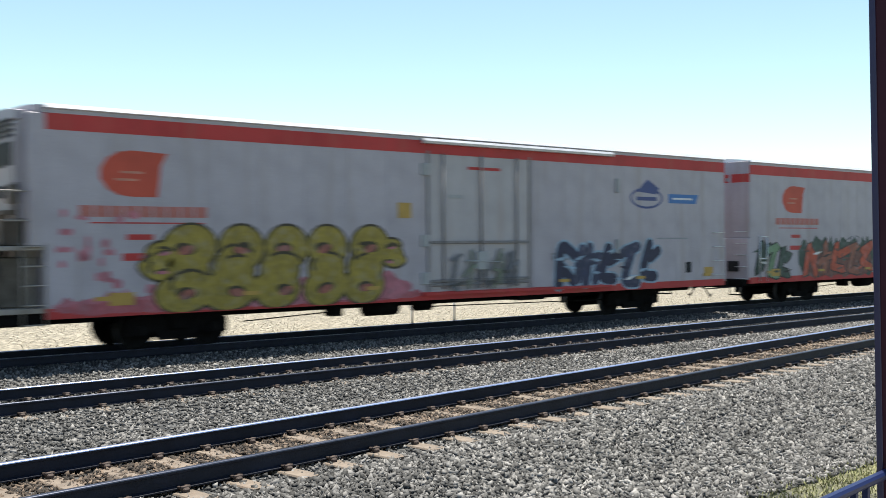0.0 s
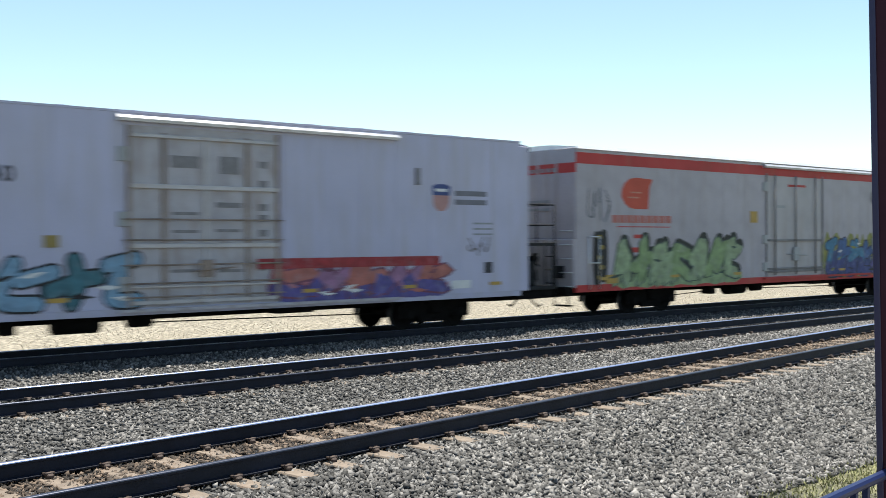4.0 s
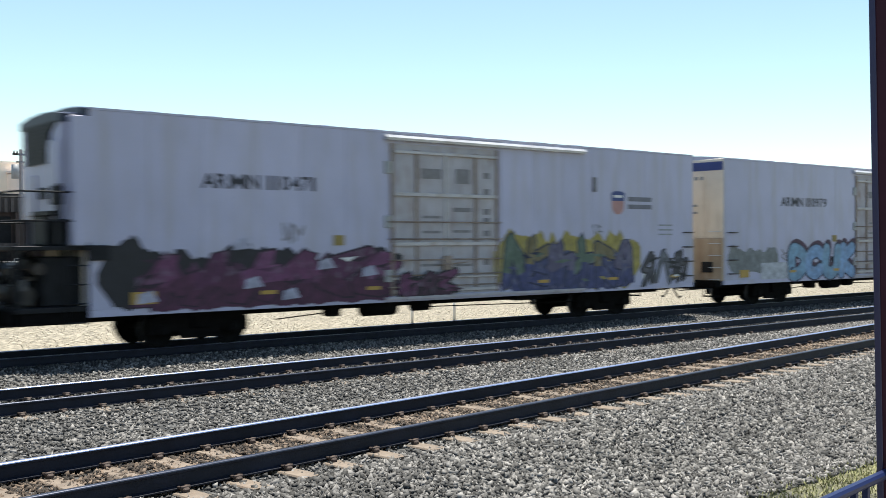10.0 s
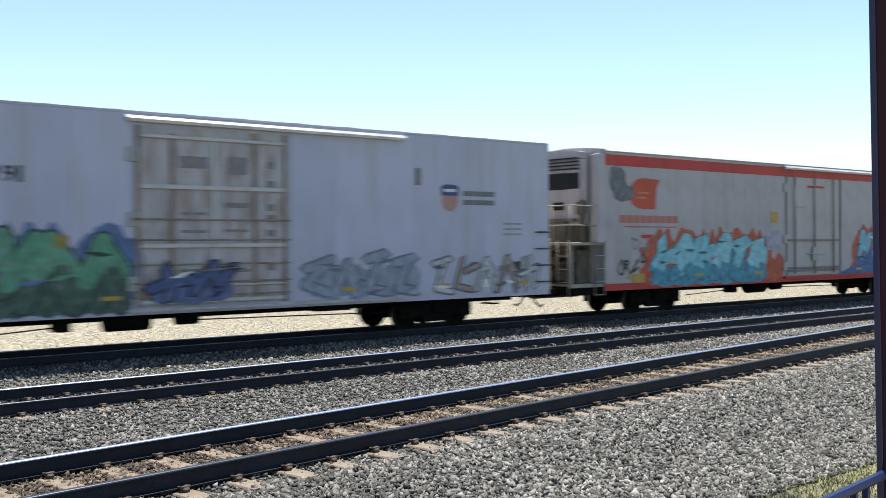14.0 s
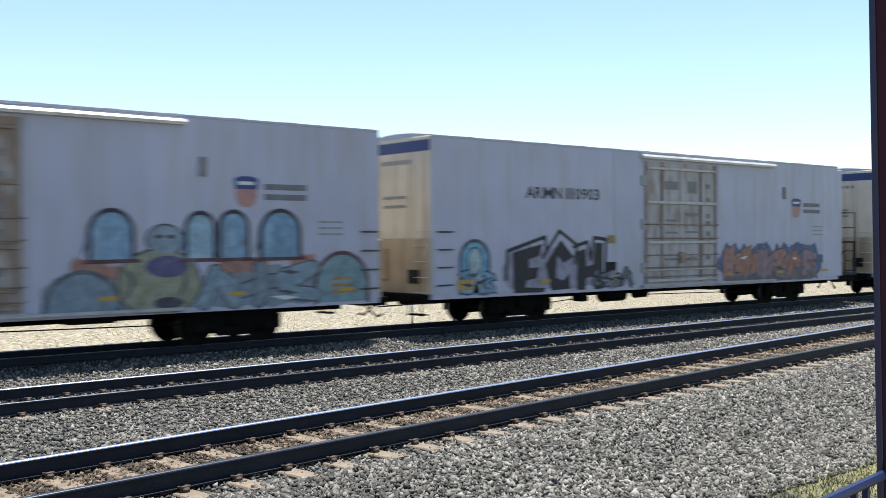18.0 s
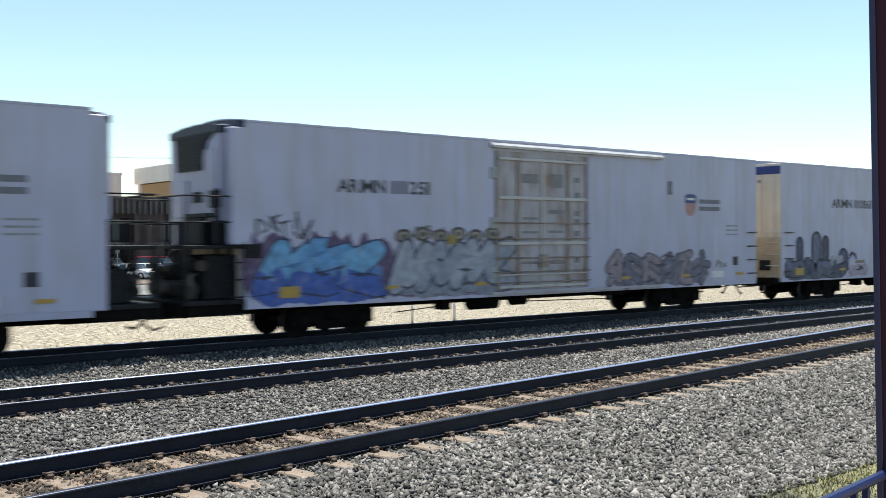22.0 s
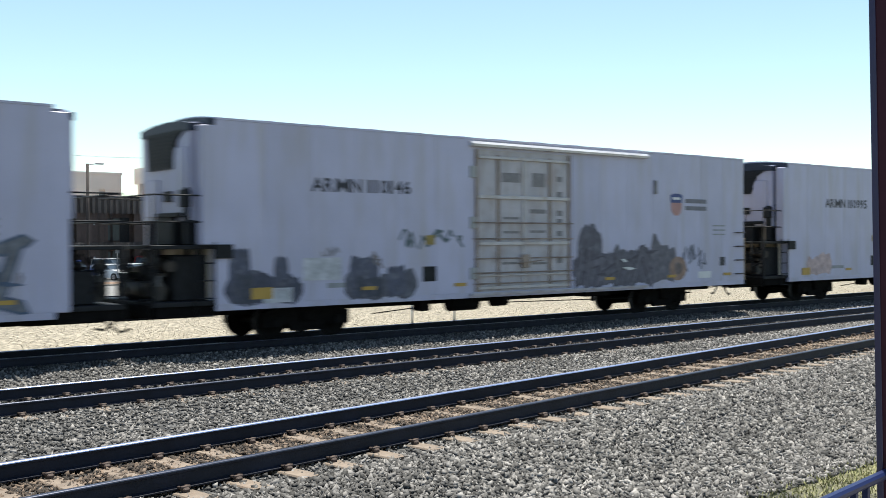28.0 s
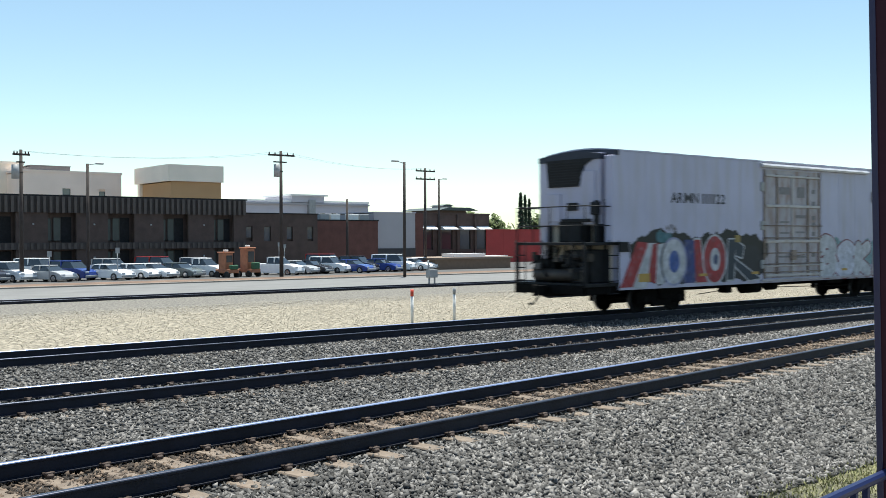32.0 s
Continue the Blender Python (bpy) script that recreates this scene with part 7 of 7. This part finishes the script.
rw = thing("red_wall", (0, 0, 0), "long bright red painted wall beyond the lot", "wall")
for k in range(5):
    pbox("red_panel", rw, 88.9 + 3.0 * k, 91.88 + 3.0 * k, 100, 100.2, GZ, 3.55, REDP)
pbox("wall_cap", rw, 88.8, 104.0, 99.95, 100.3, 3.55, 3.65, REDP)
lb = thing("low_shed", (0, 0, 0), "low brown shed with a pale flat roof", "shed")
pbox("shed_wall", lb, 62.6, 72.6, 78, 84, GZ, 0.32, BROWNP)
pbox("shed_roof", lb, 62.4, 72.8, 77.8, 84.2, 0.32, 0.5, mat("brown roof edge", (0.26, 0.19, 0.14), 0.8, var=0.1))
pbox("skylight", lb, 65.8, 70.0, 79, 81, 0.5, 0.85, AWN)
pbox("shed_wing", lb, 58.4, 62.6, 79.0, 83, GZ, 0.25, BRICKR)
pbox("skylight", lb, 70.3, 73.2, 79, 81, 0.42, 0.6, AWN)
pav = thing("pavilion_roof", (0, 0, 0), "dark hipped pavilion roof above the trees", "building")
pbox("pavilion_wall", pav, 121.0, 128.0, 150, 158, GZ, 7.9, BRICKD)
slate = mat("dark slate roof", (0.05, 0.07, 0.075), 0.7, var=0.15)
part("hip_roof", Shape().prism([(119.8, 7.9), (129.4, 7.9), (127.2, 8.45), (122.0, 8.45)][::-1], 1, 148, 160).finish("hip_roof", slate), pav)
pbox("cupola", pav, 123.6, 126.0, 152, 155, 8.45, 8.8, OFFW)
part("cupola_roof", Shape().prism([(123.2, 8.8), (126.4, 8.8), (125.2, 9.15), (124.4, 9.15)][::-1], 1, 151.5, 155.5).finish("cupola_roof", slate), pav)


# ---- poles ----
def pole(x, y, top, kind, label):
    t = thing("utility_pole" if kind != "lamp" else "street_lamp", (x, y, GZ), label, "pole", "poles beyond the road")
    h = top - GZ
    aw = 0.6 if x < 25 else 1.2
    part("shaft", Shape().tube((0, 0, -0.3), (0, 0, h), 0.17 if kind != "lamp" else 0.13, 9, 0, 0.11).finish("shaft", POLEM), t)
    if kind == "cross" or kind == "double":
        for z in ((h - 0.35,) if kind == "cross" else (h - 0.3, h - 1.1)):
            a = part("crossarm", Shape().box(-aw, aw, -0.14, -0.02, z - 0.07, z + 0.07, 0, 0.01).finish("crossarm", POLEM), t)
            for u in (-aw + 0.1, -aw * 0.48, aw * 0.48, aw - 0.1):
                part("insulator", keep(("ins", z), lambda: Shape().tube((0, -0.08, z + 0.07), (0, -0.08, z + 0.24), 0.06, 6, 0, 0.03).finish("insulator", POLEM)), a, (u, 0, 0))
    if kind == "cross":
        c = part("transformer", Shape().tube((-0.42, -0.1, h - 2.1), (-0.42, -0.1, h - 1.1), 0.27, 12).finish("transformer", GREYMET), t, label="grey transformer can")
        part("bracket", Shape().box(-0.3, 0.1, -0.16, -0.06, h - 1.7, h - 1.6).finish("bracket", POLEM), t)
        part("cutout_arm", Shape().box(-0.6 * aw, 0.4 * aw, -0.12, -0.04, h - 0.95, h - 0.85).finish("cutout_arm", POLEM), t)
    if kind == "lamp":
        s_ = -1 if x < 60 and x > 45 else 1
        part("lamp_arm", Shape().tube((0, 0, h - 0.1), (s_ * 0.75, 0, h + 0.05), 0.035, 6).finish("lamp_arm", GREYMET), t)
        part("lamp_head", Shape().box(min(s_ * 0.6, s_ * 1.2), max(s_ * 0.6, s_ * 1.2), -0.13, 0.13, h - 0.02, h + 0.1, 0, 0.03).finish("lamp_head", GREYMET), t)
    return t


pole(22.85, 76, 8.85, "cross", "dark timber utility pole with a crossarm and transformer")
pole(27.65, 76, 8.05, "lamp", "dark timber street lamp pole beside the lot")
pole(41.85, 72, 9.45, "cross", "tall dark utility pole with crossarm and transformer")
pole(61.6, 92, 6.7, "plain", "short plain dark pole by the low building")
pole(48.25, 64, 8.35, "lamp", "dark street lamp pole at the road's edge")
pole(62.9, 80, 9.4, "double", "dark utility pole with two crossarms")
pole(76.8, 95, 9.55, "lamp", "slim dark street lamp pole")


def wires(x0, y0, z0, x1, y1, z1, sag):
    """Two slack wires from one pole to the next."""
    t = thing("power_line", (0, 0, 0), "slack dark overhead wires between two poles", "cable", "overhead wires")
    for dx in (-0.5, 0.5):
        s = Shape()
        p = [(x0 + dx + (x1 - x0) * k / 10, y0 + (y1 - y0) * k / 10, z0 + (z1 - z0) * k / 10 - sag * 4 * (k / 10) * (1 - k / 10)) for k in range(11)]
        for a, b in zip(p, p[1:]):
            s.tube(a, b, 0.006, 5)
        part("wire", s.finish("wire", BLACK), t)


wires(22.85, 75.9, 8.75, 41.85, 71.9, 9.35, 0.5)
wires(41.85, 71.9, 9.35, 62.9, 79.9, 9.35, 0.5)

cb = thing("signal_cabinet", (40.3, 50.6, -0.66), "grey equipment cabinet on two legs beside the siding", "cabinet")
part("cabinet_box", bx("cabinet_box", -0.33, 0.33, -0.2, 0.2, 0.5, 1.0, GREYMET, 0.02), cb)
for x in (-0.22, 0.22):
    part("leg", bx("leg", -0.04, 0.04, -0.04, 0.04, -0.1, 0.5, GREYMET), cb, (x, 0, 0))
part("conduit", keep("conduit", lambda: Shape().tube((-0.2, 0.1, 0.9), (-0.2, 0.1, 1.6), 0.05, 8).finish("conduit", GREYMET)), cb)
for x, y, c in ((20.35, 26.6, REDM), (22.15, 26.6, WHITEP)):
    m_ = thing("marker_post", (x, y, ground_z(x, y)), "slim white marker post with %s top" % ("a red" if c is REDM else "a grey"), "marker", "marker posts")
    part("stake", keep("stake", lambda: Shape().tube((0, 0, -0.1), (0, 0, 0.88), 0.05, 10).finish("stake", WHITEP)), m_)
    part("cap", Shape().tube((0, 0, 0.88), (0, 0, 1.1), 0.055, 10).finish("cap", c if c is REDM else GREYMET), m_)
for x, y, h in ((24.3, 74.5, 2.3), (29.3, 74.5, 2.5), (55.5, 96, 2.8), (56.2, 96, 2.6)):
    sg = thing("sign_post", (x, y, GZ), "thin sign post with a small pale plate", "sign", "signs in the lot")
    part("post", Shape().tube((0, 0, -0.1), (0, 0, h), 0.035, 6).finish("post", GREYMET), sg)
    part("plate", Shape().box(-0.16, 0.16, -0.04, -0.03, h - 0.42, h).finish("plate", GREYMET), sg)


# ---- parked cars ----
def car_paint(r, g, b):
    return mat("car paint %.2f %.2f %.2f" % (r, g, b), (r, g, b), 0.2, 0.0, var=0.04)


def parked(x, y, turn, m, shape, label):
    """A parked vehicle; its nose points along its own +x."""
    t = thing("parked_car", (x, y, GZ + 0.03), label, "car", "parked cars", turn=turn)
    t.scale = (0.86, 0.86, 0.86)
    ln, hood, roof, cab0, cab1 = {"sedan": (4.6, 0.92, 1.43, -1.55, 1.0), "suv": (4.7, 1.05, 1.75, -2.1, 1.05), "pickup": (5.4, 1.1, 1.82, -0.7, 1.2), "van": (5.0, 1.1, 1.9, -2.3, 1.5)}[shape]
    a = ln / 2

    def body():
        s = Shape()
        tail = hood + (0.06 if shape != "sedan" else 0.04)
        poly = [(-a, 0.42), (-a + 0.05, tail - 0.08), (-a + 0.2, tail), (cab1 + 0.1, hood + 0.03), (a - 0.5, hood - 0.1), (a - 0.08, hood - 0.28), (a, 0.5), (a - 0.1, 0.24), (-a + 0.15, 0.24)]
        s.prism(poly[::-1], 1, -0.9, 0.9)
        s.prism([(q[0] * 0.985, q[1] * 0.93 + 0.03) for q in poly][::-1], 1, -0.93, 0.93)
        return s.finish("car_body", m)
    part("car_body", keep(("cb", shape, m.name), body), t)

    def cabin(inset, z0, z1, lean0, lean1):
        s = Shape()
        b0, b1 = cab0, cab1
        lo = [(b0, -0.86, z0), (b1, -0.86, z0), (b1, 0.86, z0), (b0, 0.86, z0)]
        hi = [(b0 + lean0, -0.66, z1), (b1 - lean1, -0.66, z1), (b1 - lean1, 0.66, z1), (b0 + lean0, 0.66, z1)]
        i = len(s.v)
        s.v += lo + hi
        for q in ((0, 1, 5, 4), (1, 2, 6, 5), (2, 3, 7, 6), (3, 0, 4, 7), (4, 5, 6, 7), (3, 2, 1, 0)):
            s.f.append(tuple(i + k for k in q))
            s.m.append(0)
            s.sm.append(False)
        return s
    l0, l1 = (0.55, 0.75) if shape == "sedan" else (0.2, 0.7)
    part("glasshouse", keep(("cg", shape), lambda: cabin(0, hood - 0.02, roof - 0.07, l0, l1).finish("glasshouse", GLASSD)), t, label="dark tinted windows")
    part("car_roof", keep(("cr", shape, m.name), lambda: Shape().box(cab0 + l0 - 0.06, cab1 - l1 + 0.06, -0.68, 0.68, roof - 0.08, roof, 0, 0.03).finish("car_roof", m)), t)
    for px in (cab0 + l0 * 0.5, (cab0 + cab1) / 2 - 0.05):
        part("door_pillar", keep(("cp", shape, m.name, px), lambda: Shape().prism([(px - 0.06, hood - 0.05), (px + 0.06, hood - 0.05), (px + 0.08, roof - 0.05), (px - 0.04, roof - 0.05)], 1, -0.80, 0.80).finish("door_pillar", m)), t)

    def wheel():
        s = Shape()
        s.tube((0, -0.1, 0), (0, 0.1, 0), 0.33, 16, 0)
        s.tube((0, -0.112, 0), (0, 0.112, 0), 0.21, 10, 1)
        return s.finish("wheel", RUBBER, CHROME)
    for wx in (-a + 0.95, a - 0.9):
        for wy in (-0.86, 0.86):
            part("wheel", keep("carwheel", wheel), t, (wx, wy, 0.33))
    for wy in (-0.65, 0.65):
        part("headlight", bx("headlight", -0.06, 0.02, -0.2, 0.2, -0.08, 0.08, LAMPG, 0.02), t, (a - 0.03, wy, hood - 0.3))
        part("tail_light", bx("tail_light", -0.03, 0.03, -0.12, 0.12, -0.1, 0.1, REDM, 0.01), t, (-a + 0.03, wy, hood - 0.15))
    part("bumper", bx("bumper", -0.08, 0.05, -0.85, 0.85, 0.3, 0.5, GREYMET, 0.03), t, (a - 0.02, 0, 0))
    return t


CW, CS, CB, CK, CG, CR = car_paint(0.85, 0.85, 0.86), car_paint(0.42, 0.42, 0.43), car_paint(0.03, 0.06, 0.25), car_paint(0.03, 0.03, 0.035), car_paint(0.12, 0.14, 0.14), car_paint(0.25, 0.02, 0.02)
NOSE = radians(-62)
for x, y, m, sh, lb_ in ((20.4, 77, CK, "suv", "black parked suv in the lot"), (22.4, 77.5, CW, "suv", "white parked suv beside the pole"), (24.8, 76, CS, "sedan", "silver parked sedan facing the road"),
                         (27.0, 77.5, CB, "suv", "blue parked suv facing the road"), (29.2, 76, CW, "sedan", "white parked sedan facing the road"), (31.4, 76.3, CW, "sedan", "white parked sedan facing the road"),
                         (33.0, 76.5, CW, "sedan", "pale parked sedan facing the road"), (35.2, 76.5, CG, "sedan", "dark green parked sedan facing the road"), (37.4, 77, CW, "pickup", "white parked pickup facing the road"),
                         (44.0, 76.5, CW, "pickup", "white parked pickup beside the machines"), (46.2, 77, CS, "sedan", "silver parked sedan facing the road"), (48.0, 77.5, CK, "sedan", "dark parked sedan facing the road"),
                         (50.0, 77.5, CW, "suv", "white parked suv facing the road"), (51.8, 76.5, CB, "sedan", "blue-grey parked sedan facing the road"), (53.8, 78.5, CK, "suv", "black parked suv facing the road"),
                         (55.6, 77.5, CB, "sedan", "dark blue parked sedan facing the road"), (57.4, 78, CW, "van", "white parked van facing the road"), (59.8, 78, CW, "sedan", "white parked sedan facing the road"),
                         (62.5, 80, CW, "sedan", "white parked sedan at the end of the row"),
                         (26.5, 84, CW, "van", "white parked van in the second row"), (33.0, 85, CS, "suv", "silver parked suv in the second row"), (36.6, 84, CR, "van", "dark red parked van in the second row"),
                         (40.6, 84, CS, "suv", "silver parked suv in the second row"), (55.0, 86, CR, "van", "red parked van in the second row"), (18.2, 76, CS, "sedan", "silver parked sedan facing the road")):
    parked(x, y, NOSE + 0.05 * math.sin(x * 3), m, sh, lb_)


def rail_machine(x, y, s_, label):
    t = thing("maintenance_machine", (x, y, GZ + 0.1), label, "work machine", "orange track machines", turn=radians(-75))
    part("cab", Shape().box(-0.42, 0.42, -0.42, 0.42, 0.55, 2.0 * s_, 0, 0.04).finish("cab", ORANGEM), t)
    part("cab_roof", Shape().box(-0.5, 0.5, -0.5, 0.5, 2.0 * s_, 2.1 * s_, 0, 0.03).finish("cab_roof", ORANGEM), t)
    part("cab_window", Shape().box(0.415, 0.44, -0.32, 0.32, 1.15, 1.8 * s_).finish("cab_window", GLASSD), t)
    part("chassis", Shape().box(-0.7, 1.0, -0.5, 0.5, 0.3, 0.6, 0, 0.03).finish("chassis", ORANGEM), t)
    part("engine_cover", Shape().box(0.75, 1.1, -0.35, 0.35, 0.6, 1.0 * s_, 0, 0.04).finish("engine_cover", GREENM), t)
    for wx in (-0.45, 0.7):
        for wy in (-0.5, 0.5):
            part("wheel", keep("mwheel", lambda: Shape().tube((0, -0.08, 0), (0, 0.08, 0), 0.28, 12).finish("wheel", RUBBER)), t, (wx, wy, 0.18))
    part("beacon", keep("beacon", lambda: Shape().tube((0, 0, 0), (0, 0, 0.16), 0.2, 8).finish("beacon", WHITEP)), t, (0.0, 0, 2.12 * s_))


rail_machine(38.1, 74.3, 0.95, "faded orange rail maintenance machine with green engine cover")
rail_machine(40.2, 74.6, 1.12, "taller orange rail maintenance machine parked by the lot")


# ---- trees ----
def tree(x, y, z, h, r, m, label, slim=False, seed=1, n=700):
    t = thing("cypress_tree" if slim else "tree", (x, y, z), label, "tree", "distant trees")
    rnd = random.Random(seed)
    s = Shape()
    s.tube((0, 0, -0.3), (0.05, 0, h * 0.75), 0.045 * h * (0.5 if slim else 1), 7, 0, 0.01 * h)
    for k in range(5 if not slim else 2):
        a = rnd.uniform(0, 6.28)
        zz = h * rnd.uniform(0.3, 0.6)
        s.tube((0, 0, zz), (r * 0.6 * math.cos(a), r * 0.6 * math.sin(a), zz + h * 0.2), 0.018 * h, 5, 0, 0.006 * h)
    part("trunk", s.finish("trunk", POLEM), t)
    c = Shape()
    for k in range(n):
        if slim:
            u = rnd.uniform(0.08, 1.0)
            rr = r * (1 - u) ** 0.6 * min(1, u * 4) * math.sqrt(rnd.random())
            a = rnd.uniform(0, 6.28)
            p = Vector((rr * math.cos(a), rr * math.sin(a), h * u))
        else:
            q = Vector([rnd.gauss(0, 1) for _ in range(3)]).normalized() * rnd.uniform(0.5, 1.0)
            lob = 1 + 0.28 * math.sin(5 * q.x + seed) * math.cos(4 * q.y)
            p = Vector((q.x * r * lob, q.y * r * lob, h * 0.66 + q.z * h * 0.36 * lob))
        e = (0.8 if slim else 0.55) * r * rnd.uniform(0.25, 0.5)
        u_ = Vector([rnd.gauss(0, 1) for _ in range(3)]).normalized()
        w_ = u_.orthogonal().normalized()
        c.face([p - u_ * e - w_ * e * 0.5, p + u_ * e - w_ * e * 0.6, p + u_ * e * 0.8 + w_ * e * 0.6, p - u_ * e * 0.7 + w_ * e * 0.5])
    part("crown", c.finish("crown", m), t)


tree(171.0, 180, -0.8, 14.4, 1.1, LEAF, "tall thin dark cypress tree", True, 1)
tree(173.4, 181, -0.8, 14.0, 1.0, LEAF, "tall thin dark cypress tree", True, 2)
tree(175.8, 182, -0.8, 13.0, 1.0, LEAF, "thin dark cypress tree", True, 3)
tree(73.5, 150, -0.8, 12.0, 2.2, LEAF, "dark conifer rising behind the tower", False, 4)
for k, (x, y, h, r, m) in enumerate(((134.5, 158, 8.2, 2.4, LEAF2), (131.5, 165, 9.0, 2.4, LEAF), (146, 172, 9.2, 3.0, LEAF2), (160, 178, 8.4, 3.2, LEAF2), (152, 176, 7.6, 3.0, LEAF),
                                     (58.2, 118, 7.5, 1.6, LEAF2), (182, 184, 9.0, 3.4, LEAF2), (190, 180, 8.2, 3.6, LEAF))):
    tree(x, y, -0.8, h, r, m, "rounded green tree among the distant roofs", False, 10 + k, 500)


def far_woods():
    rnd = random.Random(5)
    s = Shape()
    for k in range(2600):
        x = rnd.uniform(-150, 700)
        hgt = 6.5 + 2.0 * math.sin(x * 0.05) + 1.2 * math.sin(x * 0.21)
        p = Vector((x, 300 + rnd.uniform(-8, 8), rnd.uniform(-0.8, hgt)))
        e = rnd.uniform(0.8, 1.8)
        u_ = Vector([rnd.gauss(0, 1) for _ in range(3)]).normalized()
        w_ = u_.orthogonal().normalized()
        s.face([p - u_ * e, p + w_ * e * 0.8, p + u_ * e, p - w_ * e * 0.7])
    tagged(new("far_woods", s.finish("far_woods", LEAF2)), "distant line of trees along the horizon", "woods", kind="stuff")


far_woods()

# ---- platform side ----
plat = Shape().box(-14, 14, -4.0, 1.9, -0.6, 0.22)
tagged(new("platform", plat.finish("platform", KERB)), "plain concrete platform where the viewer stands", "platform", kind="structure")
fence = thing("platform_fence", (3.67, 1.955, 0.22), "glossy blue-black metal fence at the platform's edge", "fence", turn=math.atan2(0.07, 0.53))
part("top_rail", Shape().box(-3.2, 0.2, -0.019, 0.019, 1.03, 1.062, 0, 0.009).finish("top_rail", FENCEM), fence)
part("bottom_rail", Shape().box(-3.2, 0.0, -0.02, 0.02, 0.1, 0.14, 0, 0.005).finish("bottom_rail", FENCEM), fence)
for k in range(28):
    part("baluster", bx("baluster", -0.011, 0.011, -0.011, 0.011, 0.14, 1.03, FENCEM), fence, (-0.06 - 0.111 * k, 0, 0))
for x in (-1.6, -3.15):
    part("fence_post", bx("fence_post", -0.025, 0.025, -0.025, 0.025, -0.02, 1.04, FENCEM), fence, (x, 0, 0))
col = thing("canopy_post", (3.957, 1.964, 0.2), "dark purple-brown painted steel canopy post", "post", turn=0.13)
col.rotation_euler = (-0.0143, -0.0044, 0.13)
part("post_shaft", Shape().box(-0.075, 0.075, -0.075, 0.075, 0, 4.6, 0, 0.012).finish("post_shaft", POSTM), col)
# added strip: the bluish gloss on the post's bevel, painted navy
part("post_edge", Shape().box(-0.083, -0.076, 0.045, 0.07, 0.13, 4.6, 0, 0.003).finish("post_edge", mat("painted blue edge gloss", (0.008, 0.007, 0.05), 0.4, var=0.1)), col, label="narrow added strip painted as the edge's blue gloss")
part("post_collar", Shape().box(-0.09, 0.09, -0.09, 0.09, 0, 0.12, 0, 0.01).finish("post_collar", POSTM), col)


def grass():
    rnd = random.Random(8)
    s = Shape()
    for k in range(15000):
        x = rnd.uniform(6.0, 14.5)
        y = rnd.uniform(3.6, 5.55 + 0.065 * x) - abs(rnd.gauss(0, 0.12))
        z = ground_z(x, y)
        h, a = rnd.uniform(0.02, 0.075), rnd.uniform(0, 6.28)
        c_, s2 = 0.008 * math.cos(a), 0.008 * math.sin(a)
        lx, ly = rnd.gauss(0, 0.03), rnd.gauss(0, 0.03)
        s.face([(x - c_, y - s2, z), (x + c_, y + s2, z), (x + lx, y + ly, z + h)])
    tagged(new("dry_grass", s.finish("dry_grass", GRASS)), "sparse yellow-green grass beside the ballast", "grass", kind="stuff")


grass()


def line_at(t):
    """How far the train has run along its track at t seconds, slowing a little."""
    u = (t - 16) / 16
    return 254.752 * u - 8.541 * u ** 2 - 0.1933 * u ** 3 - 0.1676 * u ** 4


def motions():
    for ob, off in CARS:
        walk(ob, [(float(t), pose(line_at(t) + off, C3, Z3)) for t in range(33)])
    # wheels: one turn for each 2.67 m run; all wheelsets on the same side of their trucks turn alike
    firsts = {}
    for ob, off in CARS:
        for tr in ob.children:
            if not tr.name.startswith("truck"):
                continue
            for w in tr.children:
                if not w.name.startswith("wheelset"):
                    continue
                side = w.location.x > 0
                if side not in firsts:
                    firsts[side] = w
                    rows = []
                    for k in range(961):
                        a = line_at(k / 30) / 0.425
                        m = Matrix.Translation((w.location.x, 0, 0.43)) @ Matrix.Rotation(a, 4, 'Y')
                        rows.append((k / 30, m))
                    walk(w, rows)
                else:
                    src = firsts[side].animation_data
                    w.rotation_mode = "QUATERNION"
                    ad = w.animation_data_create()
                    ad.action = src.action
                    ad.action_slot = src.action_slot


motions()
